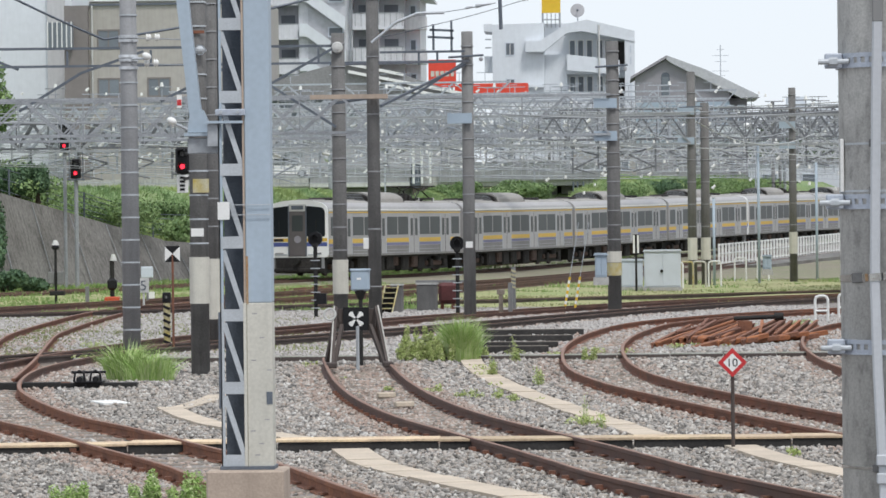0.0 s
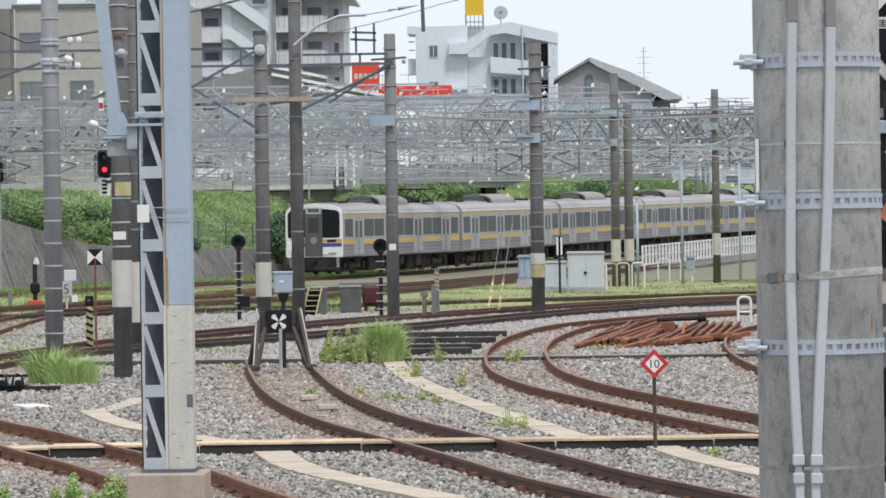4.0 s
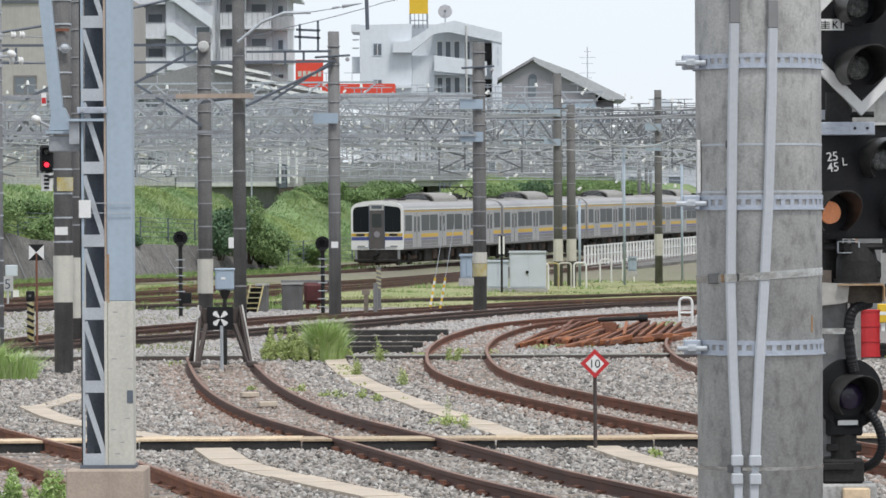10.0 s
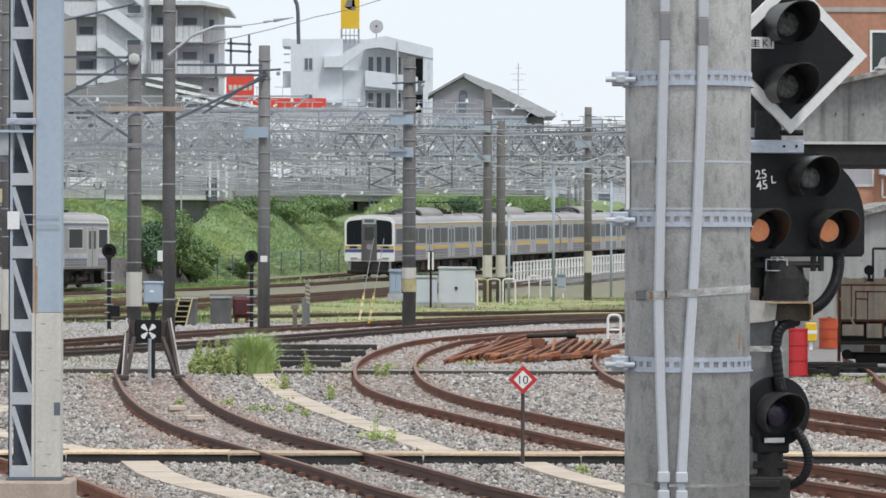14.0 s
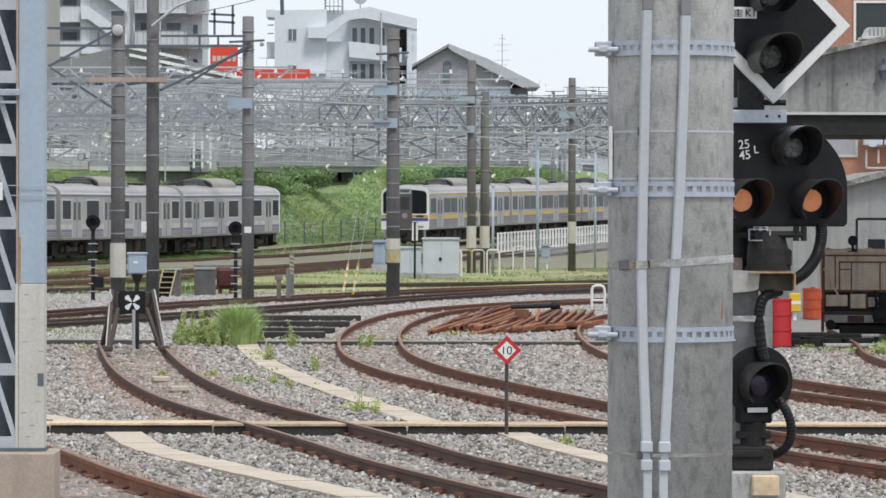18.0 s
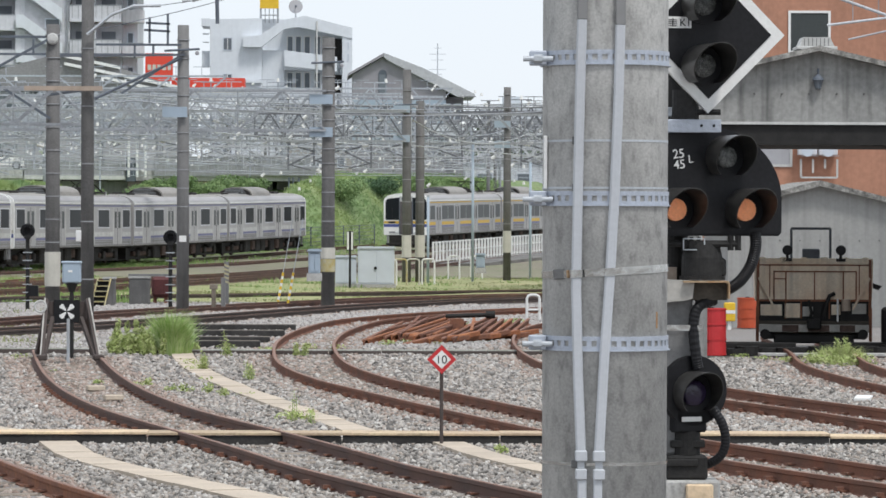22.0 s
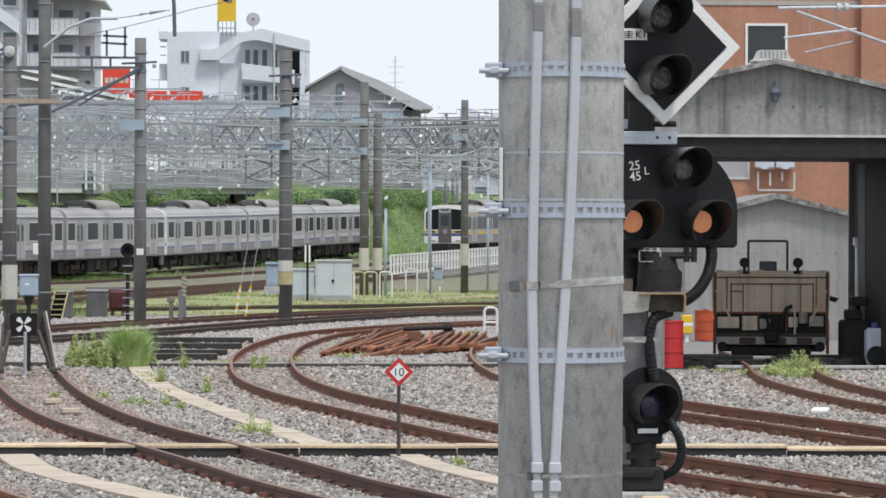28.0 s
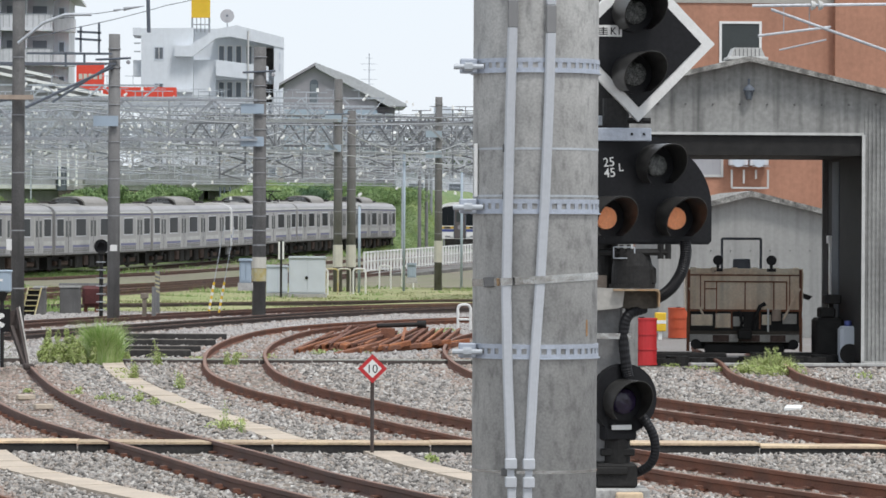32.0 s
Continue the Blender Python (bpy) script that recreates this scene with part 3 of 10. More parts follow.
lawn = tagged(part("lawn", sheet(steps(-30, 34, 64), steps(119, 172, 40),
                                 lambda x, y: terrain(x, y) + 0.05 + 0.06 * noise.noise(Vector((x * 0.3, y * 0.1, 3)))
                                 - 0.2 * smooth(6, 0, y - 119 - max(0, x * 0.45))), "lawn"),
              "dry yellow-green grass strip between the tracks", "grass", kind="structure")


far_bed = tagged(part("track_bed", sheet(steps(-40, 44, 60), steps(172.2, 300, 60), lambda x, y: terrain(x, y) + 0.05 + 0.05 * noise.noise(Vector((x * 0.3, y * 0.1, 5)))), "brown_bed"),
                 "brown old ballast between the far tracks", "ballast", kind="structure")


# ---- tracks ----
RAIL = [(-0.062, 0), (0.062, 0), (0.062, 0.012), (0.012, 0.03), (0.012, 0.105), (0.033, 0.115), (0.033, 0.15), (-0.033, 0.15), (-0.033, 0.115), (-0.012, 0.105), (-0.012, 0.03), (-0.062, 0.012)]
sleeper_mesh = part("sleeper_stock", bx(-1.0, 1.0, -0.1, 0.1, -0.15, 0.014, bev=0.012), "sleeper")
bpy.data.objects.remove(sleeper_mesh)
SLEEPER = bpy.data.meshes["sleeper_stock"]
plate_stock = part("chair_stock", box(bx(-0.09, 0.09, -0.06, 0.06, 0.028, 0.045), -0.12, -0.05, -0.04, 0.04, 0.04, 0.075), "rust")
bpy.data.objects.remove(plate_stock)
CHAIR = bpy.data.meshes["chair_stock"]
paths = {}


def track(key, ctrl, label, rail_mat="rust", sleepers=None, z=0.0, rise=None, dull=None):
    path = spline(ctrl, 0.7)
    if rise:
        path = [(p + Vector((0, 0, rise(p.x, p.y))), t) for p, t in path]
    else:
        path = [(p + Vector((0, 0, z)), t) for p, t in path]
    paths[key] = path
    ob = thing("railway_track", 0, 0, 0, label, "railway track", "yard tracks", "structure")
    for off in (-0.566, 0.566):
        cut = next((i for i, (p, t) in enumerate(path) if p.y > dull), None) if dull else None
        part("rail", sweep(B(), path[:cut + 1] if cut else path, RAIL, off), rail_mat, ob)
        if cut:
            part("rail", sweep(B(), path[cut:], RAIL, off), "rust_dark", ob, "dull dark brown rail")
        part("rail_head", sweep(B(), path, [(-0.024, 0.1501), (0.024, 0.1501), (0.024, 0.1535), (-0.024, 0.1535)], off), "railtop", ob, "rubbed brown running surface")
    if sleepers:
        for p, t in path:
            if sleepers[0] < p.y < sleepers[1]:
                m = Matrix.Translation(p) @ Matrix.Rotation(math.atan2(-t.x, t.y), 4, 'Z')
                s = new("sleeper", SLEEPER)
                s.parent, s.matrix_local = ob, m
                if p.y < sleepers[2]:
                    for a, f in ((-0.566, 1), (0.566, -1)):
                        c = new("rail_chair", CHAIR)
                        c.parent, c.matrix_local = ob, m @ Matrix.Translation((a, 0, 0)) @ Matrix.Rotation(0 if f > 0 else math.pi, 4, 'Z')
    return ob


track("A", [(4.6, 25), (3.0, 29.5), (1.75, 33), (0.38, 38), (-0.13, 40.4), (-0.68, 43), (-1.3, 45.7), (-2.24, 50), (-3.05, 55), (-3.75, 60.8), (-4.35, 67), (-4.87, 73)],
      "rusty siding curving away to a buffer stop", "rust_dark", sleepers=(34, 73, 60))
track("B", [(9.5, 27), (7, 32.5), (5.2, 37.5), (4.2, 41), (3.1, 45), (2.0, 50.5), (1.0, 56), (0.35, 60), (-0.2, 65.5), (-0.43, 72), (-0.42, 79.5), (0, 88), (1.0, 96.5), (3.2, 103.5), (6, 108.8), (9, 113), (14, 118), (24, 125)],
      "rusty track in a tight S-curve on grey ballast", sleepers=(34, 90, 62))
track("C", [(11.5, 34), (9, 41), (7.4, 46.5), (6.6, 50.2), (5.7, 54), (4.9, 58.5), (4.3, 64), (4.1, 71.5), (4.3, 80), (4.9, 88), (5.9, 94), (8, 101), (12, 109), (18, 116)],
      "rusty curved track on grey ballast", sleepers=(38, 84, 56))
track("D", [(13.5, 36), (11.5, 42), (10, 48.5), (9.1, 54), (8.6, 59.5), (8.55, 66), (9.05, 72.5), (9.35, 78), (9.55, 82)],
      "rusty track leading into an open shed", sleepers=(44, 70, 60))
track("E", [(0.6, 25), (-1.5, 31), (-3.0, 36), (-4.0, 40), (-5.3, 44), (-6.4, 47.5), (-7.6, 51), (-9.1, 57), (-10.0, 62), (-10.6, 68), (-10.6, 73), (-10.2, 80), (-9.3, 88), (-7.6, 95.5), (-5, 105), (-1.4, 115), (2.5, 124), (8, 131.5), (16, 138), (30, 147)],
      "rusty track sweeping in from the far lines", "orange_rust", sleepers=(34, 84, 60), dull=62)
track("E2", [(-10.4, 64), (-11.5, 74), (-12.7, 84), (-13.6, 92.2), (-14.3, 103), (-14.8, 114), (-14.8, 126), (-13.9, 142), (-11, 165)],
      "rusty branch track beside low weeds", "rust", sleepers=(64, 90, 0))
track("F", [(-12, 74), (-8.6, 83), (-5.8, 90), (-3.2, 98), (0.3, 110), (3.6, 119), (7.5, 125.5), (16, 133), (30, 142)],
      "dark-railed track on pale ballast", "darkrail", sleepers=(80, 112, 0))
track("F3", [(-24, 108), (-16, 116), (-8, 124), (0, 131), (8, 138), (16, 143.5), (30, 152)], "dark-railed track through grass", "darkrail")


def line_one(s):
    """Side of the far line on which the yellow-banded train runs: plan place, then rail level."""
    y = 181 + 0.962 * s + 0.39
    return Vector((-13 + 0.2725 * s - 1.35, y, terrain(0, y)))


def line_two(s):
    """The gently curving line on which the blue-banded train runs; s is counted from its place at 23 seconds."""
    y = 248.3 + 0.9777 * s
    return Vector((-2.02 + 0.2102 * s - 0.00019 * s * s, y, terrain(0, y)))


track("one", [tuple(line_one(s)) for s in range(-60, 300, 20)], "far running line on a low ballast bank", "rust_dark")
track("two", [tuple(line_two(s)) for s in range(-160, 260, 20)], "far running line on a low ballast bank", "rust_dark")
track("three", [(-20, 112), (-10, 148), (-4, 171), (0.5, 200), (6, 230), (14, 262), (26, 300)], "brown far running line among weeds", "rust_dark", rise=lambda x, y: terrain(x, y) + 0.1)
track("four", [(-14, 118), (-6.8, 142), (-0.6, 175), (5, 205), (12, 240), (24, 285)], "brown rusty track crossing the grass", "rust_dark", rise=lambda x, y: terrain(x, y) + 0.1)
for key, name in (("one", "ballast_bank"), ("two", "ballast_bank")):
    tagged(part(name, sweep(B(), [(p, t) for p, t in paths[key]], [(-2.6, -0.9), (-1.5, 0.0), (1.5, 0.0), (2.6, -0.9)]), "brown_bed"),
           "low bank of grey-brown ballast under a running line", "ballast bank", kind="structure")


# ---- near things ----
def ring(bm, r0, r1, z0, z1, n=40, a0=0.0, a1=2 * math.pi):
    """A flat-sided hoop between two radii."""
    full = a1 - a0 > 6.28
    k = n if full else n + 1
    rows = []
    for i in range(k):
        a = a0 + (a1 - a0) * i / n
        c, s = math.cos(a), math.sin(a)
        rows.append([bm.verts.new((r * c, r * s, z)) for r, z in ((r0, z0), (r1, z0), (r1, z1), (r0, z1))])
    for i in range(n):
        p, q = rows[i], rows[(i + 1) % k]
        for j in range(4):
            bm.faces.new((p[j], q[j], q[(j + 1) % 4], p[(j + 1) % 4]))
    bmesh.ops.recalc_face_normals(bm, faces=bm.faces[:])
    return bm


def letters(body, size, material, parent, m, name="lettering"):
    cu = bpy.data.curves.new(name, 'FONT')
    cu.body, cu.size, cu.extrude = body, size, 0.001
    cu.materials.append(M[material])
    ob = new(name, cu)
    ob.parent, ob.matrix_local = parent, m
    return ob


POLE_R = 0.229


def pole_front(x, lift):
    return -math.sqrt((POLE_R + 0.003) ** 2 - x * x) - lift


def big_pole():
    ob = thing("concrete_pole", 1.025, 14.6, 0, "thick pale grey concrete pole with steel bands and conduits", "pole")
    bm = B()
    cyl(bm, (0, 0, -0.1), (0, 0, 7), 0.228, 0.236, 64)
    part("shaft", bm, "concrete", ob, smooth=True)
    for z in (3.145, 2.63, 2.10, 1.2, 3.75):
        bm = B()
        ring(bm, POLE_R + 0.001, POLE_R + 0.007, z + 0.010, z + 0.026, 64)
        ring(bm, POLE_R + 0.001, POLE_R + 0.007, z - 0.026, z - 0.010, 64)
        ring(bm, POLE_R + 0.005, POLE_R + 0.013, z - 0.028, z - 0.024, 64)
        n = 40
        for i in range(n):
            a = 2 * math.pi * i / n
            box(bm, POLE_R + 0.001, POLE_R + 0.006, -0.0085, 0.0085, z - 0.0101, z + 0.0101, m=Matrix.Rotation(a, 4, 'Z'))
        band = part("steel_band", bm, "band", ob, "perforated galvanised band")
        bm = bx(-0.285, -0.222, -0.10, -0.05, z - 0.027, z + 0.027, bev=0.004)
        part("clamp", bm, "band", band)
        bm = B()
        cyl(bm, (-0.31, -0.115, z - 0.004), (-0.20, -0.125, z - 0.004), 0.010, n=10)
        cyl(bm, (-0.27, -0.116, z - 0.004), (-0.24, -0.118, z - 0.004), 0.016, n=6)
        part("bolt", bm, "steel", band)
    for z, w in ((2.84, 0.004), (2.668, 0.004), (1.66, 0.006)):
        bm = B()
        ring(bm, POLE_R + 0.001, POLE_R + 0.004, z - w, z + w, 48)
        strap = part("strap", bm, "steel" if w < 0.005 else "strap", ob, "thin steel strap")
        part("buckle", bx(-0.135, -0.095, pole_front(-0.115, 0.012), pole_front(-0.115, -0.008), z - 0.013, z + 0.015, bev=0.002), "wire_strap", strap)
    bm = B()
    ring(bm, POLE_R + 0.002, POLE_R + 0.005, -0.014, 0.014, 48)
    strap = part("strap", bm, "strap", ob, "shiny stainless strap")
    strap.matrix_local = Matrix.Translation((0, 0, 2.362)) @ Matrix.Rotation(radians(-3.4), 4, 'Y')
    part("buckle", bx(-0.20, -0.155, pole_front(-0.175, 0.016), pole_front(-0.175, -0.01), -0.018, 0.02, bev=0.003), "wire_strap", strap)
    part("buckle_pin", bx(-0.153, -0.14, pole_front(-0.15, 0.010), pole_front(-0.15, -0.01), -0.014, 0.014, bev=0.003), "lip_rust", strap)
    for x in (-0.1185, 0.0025):
        part("strap_bridge", bx(x - 0.0195, x + 0.0195, pole_front(x, 0.029), pole_front(x, 0.0265), -0.014, 0.014), "strap", strap, "strap passing over a conduit")
    # a rust run from a bolt hole
    part("rust_stain", bx(0.178, 0.184, pole_front(0.181, 0.0035), pole_front(0.181, -0.004), 2.155, 2.215), "lip_rust", ob, "small rust run on the concrete")

    def conduit(pts, w):
        bm = B()
        rows = []
        for x, z in pts:
            y = pole_front(x, 0.0)
            rows.append([bm.verts.new((x - w, y, z)), bm.verts.new((x - w, y - 0.020, z)), bm.verts.new((x - w + 0.006, y - 0.026, z)),
                         bm.verts.new((x + w - 0.006, y - 0.026, z)), bm.verts.new((x + w, y - 0.020, z)), bm.verts.new((x + w, y, z))])
        for p, q in zip(rows, rows[1:]):
            for j in range(6):
                bm.faces.new((p[j], p[(j + 1) % 6], q[(j + 1) % 6], q[j]))
        bm.faces.new(rows[0])
        bm.faces.new(rows[-1][::-1])
        bmesh.ops.recalc_face_normals(bm, faces=bm.faces[:])
        return bm

    left = [(-0.100, 1.70), (-0.112, 2.0), (-0.119, 2.3), (-0.115, 2.6), (-0.108, 3.0), (-0.101, 3.28)]
    right = [(-0.036, 1.70), (-0.018, 2.05), (0.002, 2.35), (0.018, 2.65), (0.031, 3.0), (0.037, 3.26)]
    for pts, low, up in ((left, (-0.1, -0.096), -0.100), (right, (-0.036, -0.04), 0.038)):
        c = part("conduit", conduit(pts, 0.018), "conduit", ob, "flat grey plastic conduit")
        a = pts[0][0]
        part("collar", bx(a - 0.022, a + 0.022, pole_front(a, 0.032), pole_front(a, -0.004), 1.672, 1.712, bev=0.004), "conduit", c)
        part("collar", bx(a - 0.021, a + 0.021, pole_front(a, 0.032), pole_front(a, -0.004), 1.605, 1.645, bev=0.004), "conduit", c)
        part("neck", bx(a - 0.013, a + 0.013, pole_front(a, 0.018), pole_front(a, -0.004), 1.646, 1.671), "conduit", c)
        part("lower_duct", bx(low[1] - 0.016, low[1] + 0.016, pole_front(low[1], 0.022), pole_front(low[1], -0.004), 0.05, 1.625, bev=0.004), "conduit", c)
        part("sleeve", bx(up - 0.0185, up + 0.0185, pole_front(up, 0.026), pole_front(up, -0.004), pts[-1][1], pts[-1][1] + 0.10, bev=0.003), "roof_grey", c, "darker grey sleeve")
        part("upper_duct", bx(up - 0.018, up + 0.018, pole_front(up, 0.024), pole_front(up, -0.004), pts[-1][1] + 0.10, 6.5, bev=0.004), "conduit", c)
    part("tag_plate", bx(-0.232, -0.219, -0.09, -0.07, 2.665, 2.86, bev=0.002), "white", ob, "narrow white plate")
    return ob


big_pole()


def hood(bm, r, depth, cut=0.35):
    """A visor: an open tube towards -y whose lower rim is cut away, with thickness."""
    n = 56
    rows = []
    for i in range(n + 1):
        a = -math.pi * 0.5 + math.radians(35) + (2 * math.pi - math.radians(70)) * i / n
        up = (math.sin(a) + 1) / 2
        d = depth * (cut + (1 - cut) * up)
        c, s = math.cos(a), math.sin(a)
        rows.append([bm.verts.new((q * c, y, q * s)) for q, y in ((r, 0), (r, -d), (r - 0.004, -d), (r - 0.004, 0))])
    for p, q in zip(rows, rows[1:]):
        for j in range(4):
            bm.faces.new((p[j], q[j], q[(j + 1) % 4], p[(j + 1) % 4]))
    bmesh.ops.recalc_face_normals(bm, faces=bm.faces[:])
    return bm


def lens_unit(parent, x, z, lens, r=0.047, depth=0.19, label="", hr=0.096, pits=False):
    m = Matrix.Translation((x, -0.012, z))
    h = part("hood", hood(B(), hr, depth), "hood_paint", parent)
    h.matrix_local = m
    bm = B()
    cyl(bm, (0, 0.01, 0), (0, -0.012, 0), hr - 0.006, n=28)
    o = part("lens_seat", bm, "black", parent)
    o.matrix_local = m
    bm = B()
    cyl(bm, (0, 0, 0), (0, -0.03, 0), r, r * 0.93, n=28)
    bmesh.ops.create_uvsphere(bm, u_segments=24, v_segments=10, radius=r * 0.93, matrix=Matrix.Translation((0, -0.03, 0)) @ Matrix.Diagonal((1, 0.25, 1, 1)))
    if pits:
        for i in range(-4, 5):
            for k in range(-4, 5):
                px, pz = (i + 0.5 * (k % 2)) * 0.010, k * 0.0095
                if math.hypot(px, pz) < r * 0.86:
                    bmesh.ops.create_icosphere(bm, subdivisions=1, radius=0.0042, matrix=Matrix.Translation((px, -0.031 - 0.010 * (1 - (px * px + pz * pz) / (r * r)), pz)))
    if lens == "lamp_amber":
        bm.free()
        bm = B()
        for k in range(6):
            q = r * (1 - k / 6.5)
            cyl(bm, (0, 0.0, 0), (0, -0.026 - 0.0022 * k, 0), q, q * 0.94, n=32)
    o = part("lens", bm, lens, parent, label, smooth=not pits and lens != "lamp_amber")
    o.matrix_local = m


def shunting_signal():
    ob = thing("shunting_signal", 1.47, 16.0, 0, "black railway shunting signal with two amber lamps lit", "signal")
    bm = B()
    cyl(bm, (-0.04, 0.16, -0.05), (-0.04, 0.16, 3.6), 0.045, n=20)
    part("mast", bm, "dark", ob)
    turn = Matrix.Rotation(radians(20), 4, 'Z')
    out = [(-0.33, -0.132), (0.352, -0.132), (0.366, -0.118)]
    for i in range(0, 25):
        a = math.pi * i / 24
        out.append((0.012 + 0.354 * math.cos(a), 0.02 + 0.295 * math.sin(a)))
    bm = prism(B(), out, -0.02, 0.03)
    bmesh.ops.bevel(bm, geom=[e for e in bm.edges if abs(e.verts[0].co.y + 0.02) < 1e-4 and abs(e.verts[1].co.y + 0.02) < 1e-4], offset=0.008, segments=2, affect='EDGES')
    head = part("lamp_panel", bm, "black", ob, "black rounded panel with three hooded lamps")
    head.matrix_local = Matrix.Translation((0.035, 0, 2.62)) @ turn
    lens_unit(head, -0.118, -0.026, "lamp_amber", label="lit amber lens", hr=0.088)
    lens_unit(head, 0.193, -0.026, "lamp_amber", label="lit amber lens", hr=0.088)
    lens_unit(head, 0.105, 0.188, "lens_off", label="unlit grey lens", hr=0.088, depth=0.18)
    up = Matrix.Rotation(radians(90), 4, 'X')
    slant = up @ Matrix.Rotation(radians(6), 4, 'Z')
    for word, size, x, z in (("25", 0.052, -0.128, 0.180), ("45", 0.052, -0.124, 0.137), ("L", 0.045, -0.060, 0.163)):
        t = letters(word, size, "white", head, Matrix.Translation((x, -0.024, z)) @ slant)
        t.data.offset = 0.0002
    bm = B()
    box(bm, -0.25, 0.25, 0.03, 0.16, -0.10, 0.15, bev=0.03)
    part("lamp_case", bm, "black", head)
    # diamond panel above
    bm = prism(B(), [(-0.32, 0), (0, -0.32), (0.32, 0), (0, 0.32)], -0.008, 0.012)
    dia = part("diamond_panel", bm, "white", ob, "black diamond panel with a white border")
    dia.matrix_local = Matrix.Translation((0.066, -0.02, 3.305)) @ Matrix.Rotation(radians(15), 4, 'Z') @ Matrix.Diagonal((1.03, 1, 1, 1))
    bm = prism(B(), [(-0.262, 0), (0, -0.262), (0.262, 0), (0, 0.262)], -0.012, 0.0)
    part("black_face", bm, "black", dia)
    lens_unit(dia, -0.03, 0.122, "lens_off", r=0.052, label="unlit clear lens", hr=0.086, pits=True, depth=0.24)
    lens_unit(dia, -0.03, -0.128, "lens_off", r=0.052, label="unlit clear lens", hr=0.086, pits=True, depth=0.24)
    part("number_plate", bx(-0.19, -0.075, -0.017, -0.012, 0.022, 0.068), "white", dia, "small white plate with black characters")
    letters("K1", 0.042, "black", dia, Matrix.Translation((-0.125, -0.0175, 0.03)) @ up)
    bm = B()
    for i in range(4):
        box(bm, -0.172, -0.135, -0.0185, -0.017, 0.029 + i * 0.008, 0.032 + i * 0.008)
    box(bm, -0.155, -0.151, -0.0185, -0.017, 0.028, 0.06)
    part("character_bars", bm, "black", dia)
    # brackets between the pole and the mast
    bm = bx(-0.25, 0.115, -0.085, -0.06, 2.905, 2.958, bev=0.003)
    br = part("bracket", bm, "band", ob, "galvanised bracket")
    for x in (0.035, 0.085):
        part("bolt_hole", bx(x - 0.005, x + 0.005, -0.088, -0.085, 2.928, 2.938), "black", br)
    part("bracket_arm", bx(-0.3, -0.02, 0.02, 0.07, 2.97, 3.01, bev=0.003), "steel", br)
    bm = B()
    cyl(bm, (-0.03, 0.0, 2.99), (0.12, 0.0, 2.99), 0.012, n=8)
    cyl(bm, (-0.02, 0.02, 2.955), (-0.02, 0.02, 3.08), 0.055, n=16)
    part("clamp", bm, "dark", ob)
    # neck below the lamp panel
    bm = B()
    cyl(bm, (0.05, 0.02, 2.325), (0.05, 0.02, 2.40), 0.086, 0.083, n=32)
    cyl(bm, (0.05, 0.02, 2.40), (0.05, 0.02, 2.47), 0.083, 0.066, n=32)
    cyl(bm, (0.05, 0.02, 2.31), (0.05, 0.02, 2.326), 0.094, n=32)
    box(bm, 0.10, 0.145, -0.02, 0.09, 2.32, 2.40, bev=0.012)
    box(bm, -0.12, 0.20, -0.02, 0.06, 2.448, 2.47, bev=0.004)
    for x in (-0.10, 0.16, 0.19):
        cyl(bm, (x, -0.03, 2.43), (x, -0.03, 2.49), 0.014, n=6)
    cyl(bm, (-0.10, -0.03, 2.455), (0.19, -0.03, 2.455), 0.012, n=8)
    for x in (-0.03, 0.0, 0.03):
        box(bm, x - 0.008, x + 0.008, -0.045, -0.03, 2.425, 2.485)
    part("neck", bm, "dark", ob)
    bm = B()
    box(bm, -0.035, 0.055, -0.05, -0.046, 2.43, 2.434)
    box(bm, -0.035, 0.055, -0.05, -0.046, 2.475, 2.479)
    box(bm, -0.035, -0.03, -0.05, -0.046, 2.43, 2.479)
    box(bm, 0.05, 0.055, -0.05, -0.046, 2.43, 2.479)
    part("hinge", bm, "steel", ob)
    bm = B()
    ribbed(bm, [(0.265, 0.02, 2.50), (0.267, 0.01, 2.46), (0.262, 0.01, 2.42), (0.25, 0, 2.38), (0.232, 0, 2.345), (0.208, 0, 2.312), (0.18, 0.0, 2.288), (0.145, 0.01, 2.268), (0.10, 0.02, 2.252), (0.02, 0.03, 2.235)], 0.024)
    part("cable", bm, "black", ob, "thick black cable")
    # arm with a rusty lip
    bm = prism(B(), [(-0.30, 2.20), (-0.02, 2.228), (0.004, 2.235), (0.012, 2.306), (-0.30, 2.325)], -0.06, 0.0)
    arm = part("arm", bm, "arm_paint", ob, "pale painted steel arm")
    part("arm_back", prism(B(), [(-0.30, 2.30), (-0.05, 2.30), (-0.05, 2.36), (-0.30, 2.37)], 0.06, 0.10), "buff", arm)
    # brown block; the hollow's darkness is part of its colour
    part("arm_hollow", bx(0.005, 0.146, -0.03, 0.05, 2.228, 2.300), "bracket_brown", arm, "brown block with the hollow's dark in its colour")
    bm = B()
    box(bm, -0.035, 0.148, -0.09, 0.05, 2.300, 2.307)
    box(bm, 0.146, 0.153, -0.09, 0.05, 2.235, 2.296, bev=0.002)
    box(bm, 0.141, 0.151, -0.09, 0.05, 2.294, 2.304, bev=0.003)
    part("lip", bm, "lip_rust", arm, "rust-edged bracket lip")
    part("strap", bx(-0.24, 0.045, -0.055, -0.05, 2.105, 2.128), "strap", ob, "stained strap")
    part("backing_post", bx(-0.26, 0.01, 0.0, 0.1, 1.6, 2.25, bev=0.01), "pole_mid", ob, "pale weathered post")
    bm = B()
    ribbed(bm, [(0.10, 0.0, 2.23), (0.03, -0.03, 2.20), (0.01, -0.04, 2.12), (0.02, -0.05, 2.0), (0.03, -0.05, 1.95)], 0.022)
